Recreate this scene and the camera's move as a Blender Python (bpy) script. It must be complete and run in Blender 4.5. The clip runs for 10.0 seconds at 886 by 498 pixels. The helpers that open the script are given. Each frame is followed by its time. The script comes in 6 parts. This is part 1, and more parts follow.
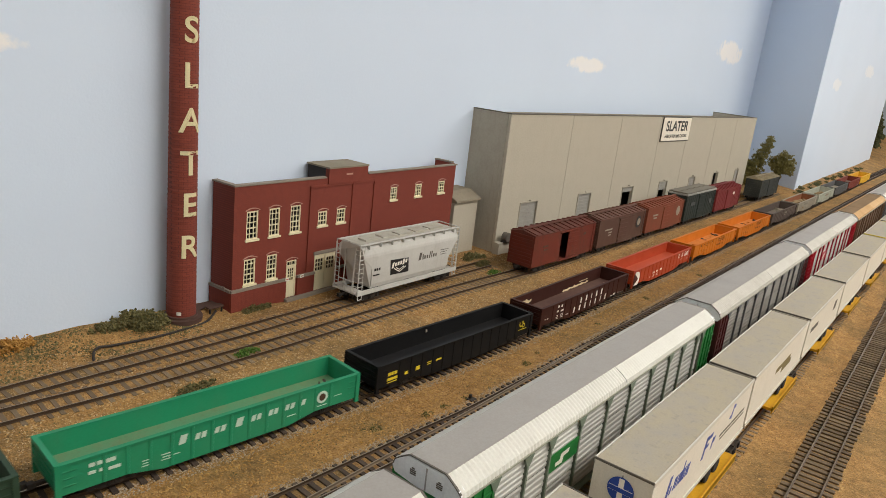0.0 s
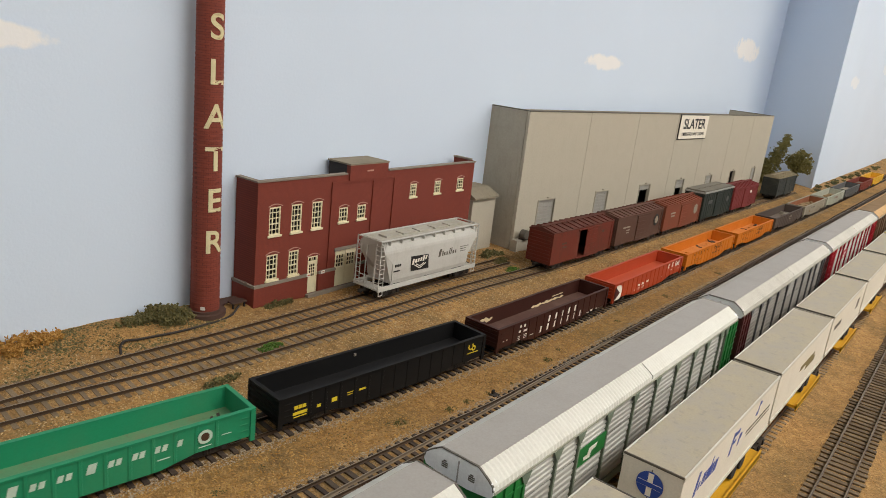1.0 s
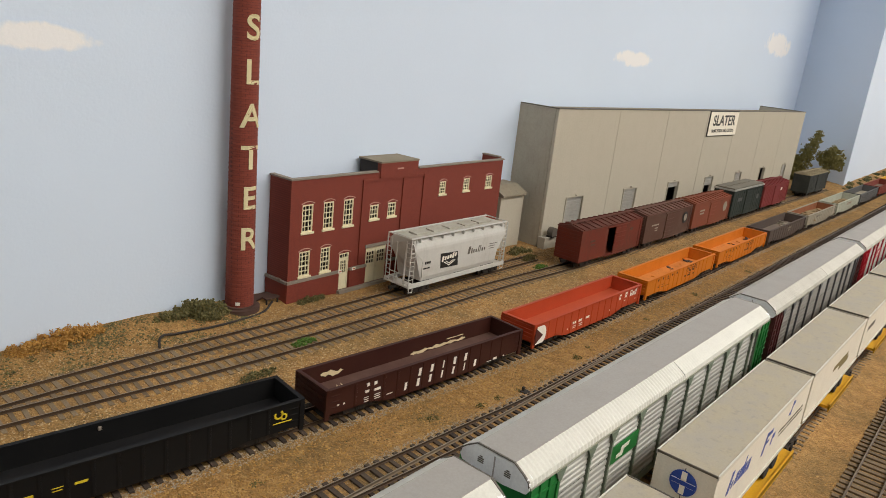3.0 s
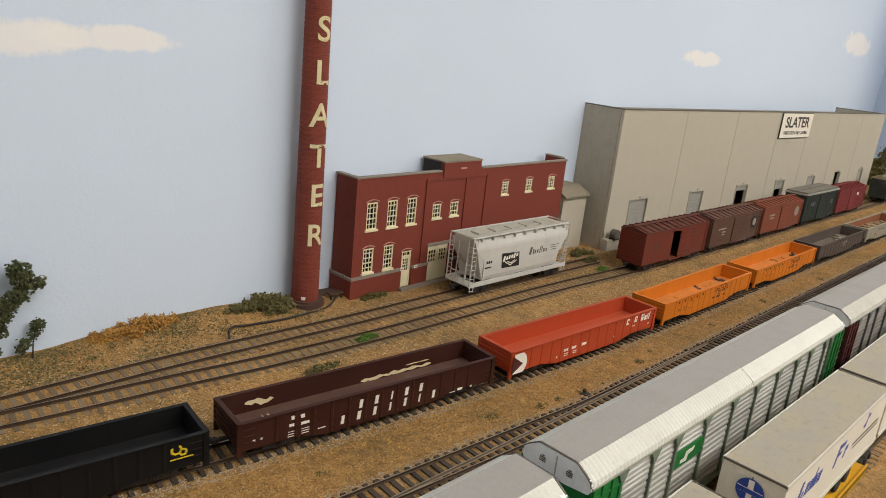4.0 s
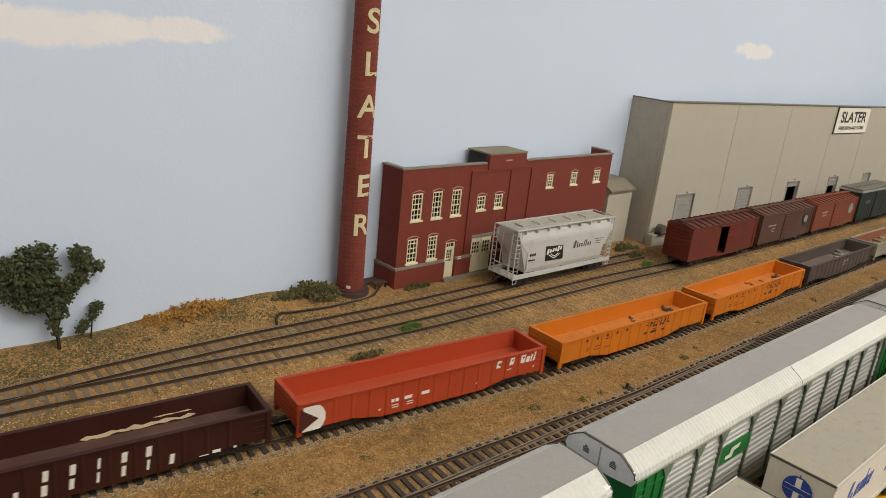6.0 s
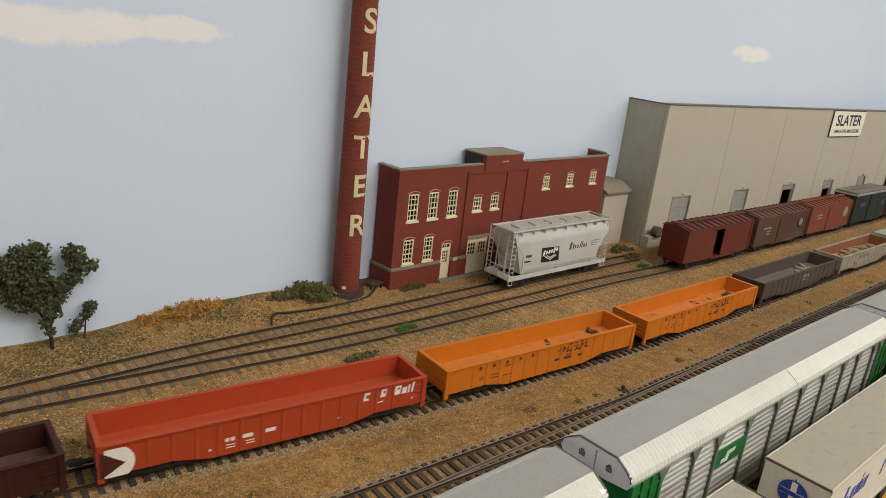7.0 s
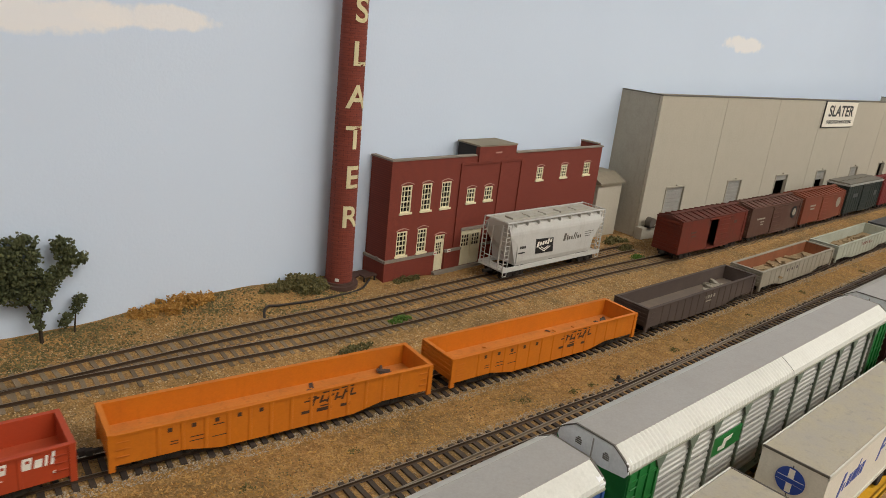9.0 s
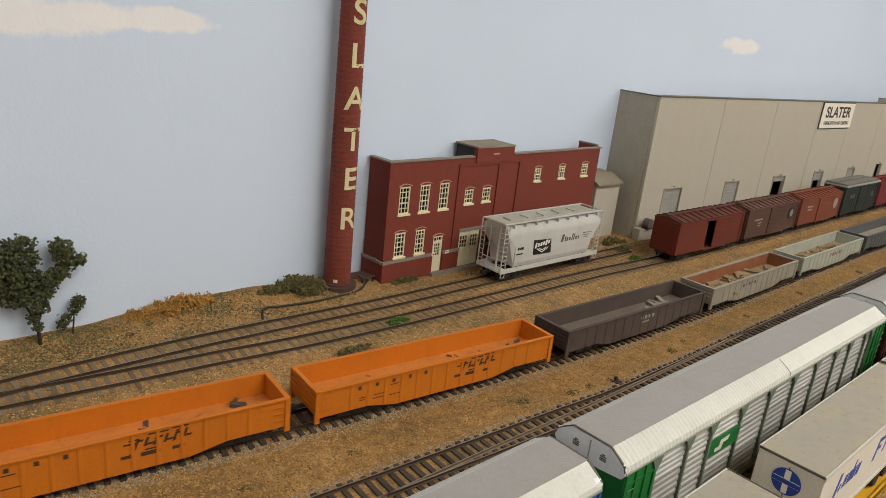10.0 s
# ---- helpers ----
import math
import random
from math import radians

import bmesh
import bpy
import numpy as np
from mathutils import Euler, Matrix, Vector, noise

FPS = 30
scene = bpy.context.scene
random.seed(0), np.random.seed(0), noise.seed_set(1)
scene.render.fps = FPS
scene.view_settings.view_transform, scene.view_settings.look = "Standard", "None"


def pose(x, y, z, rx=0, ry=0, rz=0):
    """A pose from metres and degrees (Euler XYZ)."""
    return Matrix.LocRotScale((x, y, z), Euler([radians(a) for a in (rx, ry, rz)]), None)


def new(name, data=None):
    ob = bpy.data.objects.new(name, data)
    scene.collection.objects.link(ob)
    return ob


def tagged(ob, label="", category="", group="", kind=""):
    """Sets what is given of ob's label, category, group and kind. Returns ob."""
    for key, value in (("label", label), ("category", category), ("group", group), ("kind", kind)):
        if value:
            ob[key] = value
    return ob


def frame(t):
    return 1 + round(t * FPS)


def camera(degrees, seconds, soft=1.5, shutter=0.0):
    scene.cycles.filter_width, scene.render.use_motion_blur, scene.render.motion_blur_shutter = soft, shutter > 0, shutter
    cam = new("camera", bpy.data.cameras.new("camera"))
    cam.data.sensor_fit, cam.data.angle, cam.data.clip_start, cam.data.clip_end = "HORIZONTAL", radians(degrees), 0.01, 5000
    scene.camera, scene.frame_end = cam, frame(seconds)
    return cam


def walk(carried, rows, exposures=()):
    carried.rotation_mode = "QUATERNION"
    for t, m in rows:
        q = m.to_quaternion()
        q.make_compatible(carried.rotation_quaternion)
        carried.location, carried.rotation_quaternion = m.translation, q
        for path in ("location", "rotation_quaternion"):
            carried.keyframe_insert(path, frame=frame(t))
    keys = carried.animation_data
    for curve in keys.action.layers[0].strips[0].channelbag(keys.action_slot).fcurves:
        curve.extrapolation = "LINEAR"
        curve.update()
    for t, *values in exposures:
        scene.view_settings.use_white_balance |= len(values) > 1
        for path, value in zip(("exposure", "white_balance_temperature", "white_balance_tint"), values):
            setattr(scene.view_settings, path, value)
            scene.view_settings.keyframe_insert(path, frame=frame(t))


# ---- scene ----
cam = camera(64.2, 10.0, soft=0.9, shutter=0.35)
PATH = [
    (0.0, (0.0186, -0.0074, 0.2348, 74.51, -6.34, -51.80)),
    (0.5, (0.0166, -0.0057, 0.2338, 74.49, -6.25, -51.72)),
    (1.0, (0.0112, -0.0018, 0.2323, 74.30, -6.30, -50.90)),
    (1.5, (0.0086, -0.0006, 0.2324, 74.16, -6.25, -50.31)),
    (2.0, (0.0084, -0.0002, 0.2324, 74.06, -6.14, -49.79)),
    (3.3, (0.0015, 0.0001, 0.2359, 73.38, -5.91, -48.15)),
    (3.5, (0.0005, 0.0002, 0.2364, 73.65, -5.94, -46.27)),
    (4.0, (-0.0019, 0.0001, 0.2344, 73.28, -5.79, -44.16)),
    (4.5, (-0.0075, -0.0004, 0.2343, 72.50, -5.70, -42.43)),
    (5.0, (-0.0086, -0.0021, 0.2349, 72.42, -5.72, -41.32)),
    (5.5, (-0.0076, -0.0013, 0.2336, 72.34, -5.64, -40.75)),
    (7.0, (-0.0061, 0.0007, 0.2338, 72.42, -6.18, -40.96)),
    (7.5, (-0.0069, 0.0027, 0.2320, 72.39, -6.35, -41.22)),
    (8.0, (-0.0067, 0.0034, 0.2310, 72.30, -6.26, -41.28)),
    (8.5, (-0.0054, 0.0030, 0.2295, 72.22, -6.06, -41.43)),
    (9.0, (-0.0043, 0.0026, 0.2294, 72.10, -5.98, -41.60)),
    (9.5, (-0.0038, 0.0009, 0.2302, 72.15, -5.93, -41.74)),
    (10.0, (-0.0048, 0.0019, 0.2306, 72.14, -6.02, -41.73)),
]
walk(cam, [(t, pose(*p)) for t, p in PATH], [(0.0, 0.0), (3.5, 0.0), (5.5, -0.06), (7.0, -0.13), (10.0, -0.13)])

# ---- light: a windowless hobby room, its fluorescent ceiling fittings assumed and out of view ----
world = bpy.data.worlds.new("world")
scene.world = world
world.use_nodes = True
world.node_tree.nodes["Background"].inputs[0].default_value = (0.8, 0.85, 0.9, 1)
world.node_tree.nodes["Background"].inputs[1].default_value = 0.02

CEILING = 1.35
# first lamp: added fill for faces toward -x
# lamps from x = 5.3 on: added to brighten the rack roof slopes
LAMPS = [(-0.75, -0.95, 5), (0.65, -0.75, 18.5), (2.2, -0.75, 14.5), (3.7, -0.75, 11), (5.3, -0.9, 11), (6.9, -0.9, 11), (0.65, -2.1, 14.5), (2.9, -2.1, 11), (5.3, -2.1, 9), (6.9, -2.1, 9)]


def lamps():
    for x, y, watts in LAMPS:
        data = bpy.data.lights.new("ceiling_lamp", "AREA")
        data.shape, data.size, data.size_y = "RECTANGLE", 1.2, 0.30
        data.energy, data.color = watts, (1.0, 0.968, 0.908)
        ob = new("ceiling_lamp", data)
        ob.location = (x, y, CEILING - 0.075)


lamps()

# ---- materials ----
def lin(r, g, b):
    """An 8-bit colour as linear values."""
    out = []
    for v in (r, g, b):
        v /= 255
        out.append(v / 12.92 if v <= 0.04045 else ((v + 0.055) / 1.055) ** 2.4)
    return (*out, 1)


class Nodes:
    """A short way to write a node tree."""

    def __init__(self, name):
        self.m = bpy.data.materials.new(name)
        self.m.use_nodes = True
        self.t = self.m.node_tree
        self.out = self.t.nodes["Principled BSDF"]

    def add(self, kind, **inputs):
        n = self.t.nodes.new(kind)
        for k, v in inputs.items():
            k = k.replace("_", " ")
            if isinstance(v, bpy.types.NodeSocket):
                self.t.links.new(v, n.inputs[k])
            else:
                n.inputs[k].default_value = v
        return n

    def put(self, socket, name):
        self.t.links.new(socket, self.out.inputs[name])

    def coords(self):
        return self.t.nodes.new("ShaderNodeTexCoord").outputs["Object"]

    def noise(self, scale, detail=4.0, rough=0.6, vec=None):
        return self.add("ShaderNodeTexNoise", Vector=vec or self.coords(), Scale=scale, Detail=detail, Roughness=rough)

    def ramp(self, fac, stops):
        n = self.t.nodes.new("ShaderNodeValToRGB")
        self.t.links.new(fac, n.inputs[0])
        e = n.color_ramp.elements
        while len(e) < len(stops):
            e.new(0.5)
        for el, (p, c) in zip(e, stops):
            el.position, el.color = p, c
        return n.outputs[0]

    def mix(self, fac, a, b, mode="MIX"):
        n = self.t.nodes.new("ShaderNodeMix")
        n.data_type, n.blend_type = "RGBA", mode
        for i, v in ((0, fac), (6, a), (7, b)):
            if isinstance(v, bpy.types.NodeSocket):
                self.t.links.new(v, n.inputs[i])
            else:
                n.inputs[i].default_value = v
        return n.outputs[2]

    def math(self, op, a, b=0.0):
        n = self.t.nodes.new("ShaderNodeMath")
        n.operation = op
        for i, v in ((0, a), (1, b)):
            if isinstance(v, bpy.types.NodeSocket):
                self.t.links.new(v, n.inputs[i])
            else:
                n.inputs[i].default_value = v
        return n.outputs[0]

    def bump(self, height, strength=0.3, distance=0.0005):
        n = self.add("ShaderNodeBump", Height=height, Strength=strength, Distance=distance)
        self.put(n.outputs[0], "Normal")


def scaled(c, k):
    return (min(c[0] * k, 1), min(c[1] * k, 1), min(c[2] * k, 1), 1)


def paint(name, rgb, rough=0.5, dirt=(96, 82, 66), amount=0.25, grain=900.0, metal=0.0, bump=0.12, vary=0.0):
    """Model paint: an even colour with fine grain, dusty patches and faint streaks."""
    n = Nodes(name)
    base = lin(*rgb)
    fine = n.noise(grain, 3.0).outputs[0]
    broad = n.noise(45.0, 5.0, 0.65).outputs[0]
    vec = n.add("ShaderNodeMapping", Vector=n.coords(), Scale=(260.0, 260.0, 30.0)).outputs[0]
    streak = n.noise(1.0, 3.0, 0.6, vec).outputs[0]
    tone = n.mix(fine, scaled(base, 0.86), scaled(base, 1.12))
    dust = n.math("MULTIPLY", n.ramp(broad, [(0.45, (0, 0, 0, 1)), (0.75, (1, 1, 1, 1))]), amount)
    tone = n.mix(dust, tone, lin(*dirt))
    marks = n.math("MULTIPLY", n.ramp(streak, [(0.56, (0, 0, 0, 1)), (0.74, (1, 1, 1, 1))]), amount * 0.7)
    tone = n.mix(marks, tone, scaled(lin(*dirt), 0.6))
    if vary:
        r = n.t.nodes.new("ShaderNodeObjectInfo").outputs["Random"]
        tone = n.mix(n.math("MULTIPLY", r, vary), tone, lin(*dirt))
    n.put(tone, "Base Color")
    n.put(n.math("ADD", n.math("MULTIPLY", broad, 0.25), rough - 0.12), "Roughness")
    n.out.inputs["Metallic"].default_value = metal
    n.out.inputs["Specular IOR Level"].default_value = 0.28
    n.bump(fine, bump, 0.0003)
    return n.m


def plain(name, rgb, rough=0.5, metal=0.0, glow=0.0):
    n = Nodes(name)
    c = lin(*rgb)
    v = n.noise(700.0, 3.0).outputs[0]
    n.put(n.mix(v, scaled(c, 0.85), scaled(c, 1.12)), "Base Color")
    n.out.inputs["Roughness"].default_value = rough
    n.out.inputs["Metallic"].default_value = metal
    if glow:
        n.out.inputs["Emission Color"].default_value = (1, 0.96, 0.9, 1)
        n.out.inputs["Emission Strength"].default_value = glow
    return n.m


def island(name, colours, rough=0.9, fine=1500.0):
    """Loose grains, leaves or stones: each piece takes a colour of its own."""
    n = Nodes(name)
    r = n.t.nodes.new("ShaderNodeNewGeometry").outputs["Random Per Island"]
    steps = [(i / max(1, len(colours) - 1), lin(*c)) for i, c in enumerate(colours)]
    g = n.noise(fine, 2.0).outputs[0]
    n.put(n.mix(0.2, n.ramp(r, steps), n.ramp(g, [(0.3, (0.05, 0.04, 0.03, 1)), (0.7, lin(*colours[-1]))])), "Base Color")
    n.out.inputs["Roughness"].default_value = rough
    return n.m


def per_object(name, colours, rough=0.9, fine=1200.0):
    """Ties and other alike pieces: the tone differs from piece to piece."""
    n = Nodes(name)
    r = n.t.nodes.new("ShaderNodeObjectInfo").outputs["Random"]
    i = n.t.nodes.new("ShaderNodeNewGeometry").outputs["Random Per Island"]
    v = n.math("FRACT", n.math("ADD", r, i))
    steps = [(k / max(1, len(colours) - 1), lin(*c)) for k, c in enumerate(colours)]
    g = n.noise(fine, 4.0).outputs[0]
    tone = n.mix(g, scaled(lin(*colours[0]), 0.7), n.ramp(v, steps))
    n.put(tone, "Base Color")
    n.out.inputs["Roughness"].default_value = rough
    n.bump(g, 0.4, 0.0003)
    return n.m


def ground_material():
    n = Nodes("ground_scatter")
    big = n.noise(14.0, 5.0, 0.6).outputs[0]
    mid = n.noise(130.0, 4.0, 0.7).outputs[0]
    grain = n.add("ShaderNodeTexVoronoi", Vector=n.coords(), Scale=900.0)
    tan = n.ramp(mid, [(0.25, lin(126, 92, 50)), (0.5, lin(160, 121, 69)), (0.75, lin(184, 145, 88))])
    earth = n.ramp(mid, [(0.3, lin(112, 88, 50)), (0.7, lin(150, 118, 70))])
    tone = n.mix(n.ramp(big, [(0.42, (0, 0, 0, 1)), (0.62, (1, 1, 1, 1))]), tan, earth)
    grey = n.add("ShaderNodeRGBToBW", Color=grain.outputs["Color"]).outputs[0]
    speck = n.mix(0.34, tone, grey, "OVERLAY")
    n.put(speck, "Base Color")
    n.out.inputs["Roughness"].default_value = 0.95
    n.bump(grain.outputs["Distance"], 0.7, 0.0010)
    return n.m


def sky_wall_material(name, rgb, clouds, strength=0.85):
    """A pale blue painted wall with clouds dabbed on it; clouds: x, z, half width, half height."""
    n = Nodes(name)
    xyz = n.add("ShaderNodeSeparateXYZ", Vector=n.coords())
    big = n.noise(3.0, 3.0).outputs[0]
    fine = n.noise(420.0, 3.0).outputs[0]
    base = lin(*rgb)
    tone = n.mix(big, scaled(base, 0.95), scaled(base, 1.05))
    haze = n.ramp(xyz.outputs[2], [(0.0, (1, 1, 1, 1)), (0.45, (0, 0, 0, 1))])
    tone = n.mix(n.math("MULTIPLY", haze, 0.25), tone, lin(216, 221, 226))
    ragged = n.noise(38.0, 6.0, 0.65).outputs[0]
    for x, z, w, h in clouds:
        dx = n.math("DIVIDE", n.math("SUBTRACT", xyz.outputs[0], x), w)
        dz = n.math("DIVIDE", n.math("SUBTRACT", xyz.outputs[2], z), h)
        # flatter below than above
        r = n.math("ADD", n.math("MULTIPLY", dx, dx), n.math("MULTIPLY", dz, dz))
        f = n.math("ADD", n.math("SUBTRACT", 1.0, r), n.math("MULTIPLY", n.math("SUBTRACT", ragged, 0.5), 2.6))
        mask = n.ramp(f, [(0.0, (0, 0, 0, 1)), (0.5, (1, 1, 1, 1))])
        tone = n.mix(n.math("MULTIPLY", mask, strength), tone, lin(240, 237, 236))
    n.put(tone, "Base Color")
    n.out.inputs["Roughness"].default_value = 0.75
    n.bump(fine, 0.25, 0.0006)
    return n.m


def brick_material(name, rgb, mortar, course=0.00095):
    n = Nodes(name)
    v = n.add("ShaderNodeMapping", Vector=n.coords(), Rotation=(radians(90), 0, 0))
    b = n.add("ShaderNodeTexBrick", Vector=v.outputs[0], Scale=1.0, Mortar_Size=0.00012, Brick_Width=course * 2.9, Row_Height=course)
    base = lin(*rgb)
    b.inputs["Color1"].default_value, b.inputs["Color2"].default_value = scaled(base, 1.08), scaled(base, 0.9)
    b.inputs["Mortar"].default_value = lin(*mortar)
    big = n.noise(30.0, 5.0).outputs[0]
    n.put(n.mix(n.math("MULTIPLY", big, 0.4), b.outputs[0], scaled(base, 0.75)), "Base Color")
    n.out.inputs["Roughness"].default_value = 0.8
    n.bump(b.outputs["Fac"], 0.25, -0.0002)
    return n.m


M = {
    "ground": ground_material(),
    "tie": per_object("weathered_tie", [(112, 94, 72), (140, 120, 94), (160, 140, 112), (124, 105, 81)]),
    "tie_grey": per_object("grey_tie", [(88, 72, 53), (114, 95, 72), (134, 114, 88), (98, 81, 60)]),
    "tie_dark": per_object("dark_tie", [(58, 46, 38), (80, 66, 54), (98, 82, 66), (68, 55, 45)]),
    "rail": paint("rusted_rail", (74, 59, 46), 0.5, (110, 84, 60), 0.3, metal=0.3),
    "rail_pale": paint("worn_pale_rail", (132, 116, 96), 0.5, (110, 90, 70), 0.3, metal=0.3),
    "railhead": plain("worn_rail_head", (150, 136, 118), 0.35, 0.8),
    "brick": brick_material("painted_brick", (128, 54, 38), (106, 44, 33)),
    "chimney": brick_material("chimney_brick", (128, 56, 40), (84, 36, 28), 0.0019),
    "cream": plain("cream_paint", (228, 218, 182), 0.6),
    "stone": paint("grey_stone_trim", (140, 130, 118), 0.8, (90, 80, 70), 0.2),
    "lid": paint("grey_roof_lid", (140, 130, 112), 0.85, (90, 80, 70), 0.3),
    # near-black; on the inner sheets it stands in for interior shade
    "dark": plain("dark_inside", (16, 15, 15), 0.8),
    "glass": plain("dark_window_glass", (26, 26, 28), 0.12),
    "grey_wall": paint("grey_painted_panel", (182, 174, 157), 0.75, (150, 142, 126), 0.10, grain=500.0),
    "grey_side": paint("grey_painted_side", (172, 165, 150), 0.75, (132, 122, 106), 0.25, grain=500.0),
    "grey_trim": paint("dark_grey_trim", (98, 92, 84), 0.7, (70, 62, 54), 0.2),
    "door_grey": paint("steel_door", (158, 155, 148), 0.55, (110, 100, 88), 0.2),
    "white": plain("white_lettering", (232, 226, 214), 0.6),
    "yellow": plain("yellow_lettering", (214, 190, 40), 0.6),
    "black_ink": plain("black_lettering", (22, 20, 20), 0.6),
    "blue_ink": plain("blue_lettering", (34, 66, 150), 0.5),
    "wheel": plain("blackened_wheel", (52, 46, 42), 0.45, 0.5),
    "truck": paint("dusty_black_truck", (40, 36, 33), 0.7, (100, 84, 64), 0.35),
    "ceiling": plain("white_ceiling", (225, 224, 220), 0.9),
    "room": plain("pale_room_wall", (205, 202, 194), 0.9),
    "carpet": plain("grey_carpet", (90, 86, 82), 0.95),
    "fascia": plain("dark_green_fascia", (52, 66, 52), 0.6),
    "lamp_glow": plain("lamp_diffuser", (240, 238, 230), 0.6, 0.0, 3.0),
    "fitting": plain("white_fitting", (225, 225, 222), 0.5),
    "foliage": island("foam_foliage", [(54, 60, 36), (78, 84, 50), (102, 104, 64), (64, 70, 42)]),
    "bush": island("olive_bush", [(74, 72, 40), (104, 98, 56), (128, 116, 68), (86, 82, 46)]),
    "ochre": island("ochre_foam", [(164, 112, 46), (192, 142, 66), (206, 160, 84), (176, 126, 54)]),
    "turf": island("green_turf", [(56, 92, 24), (80, 120, 34), (98, 132, 48), (66, 100, 30)]),
    "sage": island("dry_weed", [(92, 84, 50), (116, 102, 60), (78, 76, 44), (136, 118, 74)]),
    "weed": island("olive_weed", [(72, 70, 32), (98, 92, 46), (120, 108, 58), (84, 82, 38)]),
    "bark": paint("tree_bark", (58, 48, 38), 0.9, (40, 34, 28), 0.3),
    "grain": island("tan_ballast_grain", [(104, 74, 38), (158, 118, 64), (186, 146, 88), (136, 100, 52), (206, 170, 112)]),
    "grain_pale": island("pale_tan_ballast_grain", [(132, 106, 72), (180, 148, 104), (204, 174, 128), (160, 128, 86), (218, 192, 148)]),
    "grit": island("grey_ballast_grain", [(136, 120, 98), (172, 154, 130), (194, 178, 154), (152, 134, 110)]),
    "grit_dark": island("dark_ballast_grain", [(72, 62, 50), (98, 86, 70), (124, 110, 90), (84, 73, 58)]),
    "straw": island("straw_flake", [(122, 84, 36), (178, 132, 68), (206, 164, 96), (150, 108, 50), (196, 148, 74)]),
    "hose": plain("dark_hose", (44, 36, 32), 0.7),
    "plinth": paint("brown_plinth", (84, 62, 54), 0.8, (60, 44, 38), 0.3),
}

# ---- ways to build ----
def box(bm, x0, x1, y0, y1, z0, z1):
    v = [bm.verts.new((x, y, z)) for z in (z0, z1) for y in (y0, y1) for x in (x0, x1)]
    for f in ((0, 2, 3, 1), (4, 5, 7, 6), (0, 1, 5, 4), (2, 6, 7, 3), (0, 4, 6, 2), (1, 3, 7, 5)):
        bm.faces.new([v[i] for i in f])
    return v


def soften(bm, width=0.0004, segments=2):
    """Rounds all sharp edges of what is in bm."""
    edges = [e for e in bm.edges if len(e.link_faces) == 2 and e.calc_face_angle(0) > 0.5]
    bmesh.ops.bevel(bm, geom=edges, offset=width, segments=segments, affect="EDGES", clamp_overlap=True)
    return bm


def made_box(x0, x1, y0, y1, z0, z1, bevel=0.0):
    bm = bmesh.new()
    box(bm, x0, x1, y0, y1, z0, z1)
    return soften(bm, bevel) if bevel else bm


def rod(bm, a, b, r, sides=6, r2=None):
    """A round bar from a to b."""
    a, b = Vector(a), Vector(b)
    m = Matrix.Translation((a + b) / 2) @ (b - a).to_track_quat("Z", "Y").to_matrix().to_4x4()
    bmesh.ops.create_cone(bm, cap_ends=True, segments=sides, radius1=r, radius2=r if r2 is None else r2, depth=(b - a).length, matrix=m)


def prism(bm, profile, x0, x1):
    """A closed profile in y and z, drawn out along x."""
    a = [bm.verts.new((x0, y, z)) for y, z in profile]
    b = [bm.verts.new((x1, y, z)) for y, z in profile]
    k = len(profile)
    for i in range(k):
        bm.faces.new((a[i], a[(i + 1) % k], b[(i + 1) % k], b[i]))
    bm.faces.new(a[::-1])
    bm.faces.new(b)


def plate(bm, outline, y0, y1):
    """A closed outline in x and z with a thickness in y."""
    a = [bm.verts.new((x, y0, z)) for x, z in outline]
    b = [bm.verts.new((x, y1, z)) for x, z in outline]
    k = len(outline)
    for i in range(k):
        bm.faces.new((a[i], b[i], b[(i + 1) % k], a[(i + 1) % k]))
    bm.faces.new(a)
    bm.faces.new(b[::-1])


def mesh_of(bm, name, material, smooth=False):
    bmesh.ops.recalc_face_normals(bm, faces=bm.faces)
    me = bpy.data.meshes.new(name)
    bm.to_mesh(me)
    bm.free()
    me.materials.append(material)
    if smooth:
        for p in me.polygons:
            p.use_smooth = True
    return me


def part(name, bm, material, parent, label="", smooth=False):
    ob = new(name, mesh_of(bm, name, material, smooth))
    ob.parent = parent
    return tagged(ob, label) if label else ob


def piece(name, me, parent, m=None):
    """A part that shares its mesh with others like it."""
    ob = new(name, me)
    ob.parent = parent
    if m is not None:
        ob.matrix_basis = m
    return ob


def thing(name, label, category, m=None, group="", kind=""):
    ob = new(name)
    ob.empty_display_size = 0.01
    if m is not None:
        ob.matrix_basis = m
    return tagged(ob, label, category, group, kind)


def loose(name, verts, faces, material):
    me = bpy.data.meshes.new(name)
    me.from_pydata(verts, [], faces)
    me.materials.append(material)
    return me


rng = np.random.default_rng(7)


def letters(text, height, depth=0.0003, spacing=1.0, weight=0.0):
    """A word as a mesh in x and y, its middle at the origin."""
    c = bpy.data.curves.new("word", "FONT")
    c.body, c.align_x, c.align_y, c.extrude, c.space_character = text, "CENTER", "CENTER", depth / 2, spacing
    c.size = height / 0.69
    c.offset = weight * c.size
    ob = bpy.data.objects.new("word", c)
    scene.collection.objects.link(ob)
    bpy.context.view_layer.update()
    me = bpy.data.meshes.new_from_object(ob.evaluated_get(bpy.context.evaluated_depsgraph_get()))
    bpy.data.objects.remove(ob)
    return me


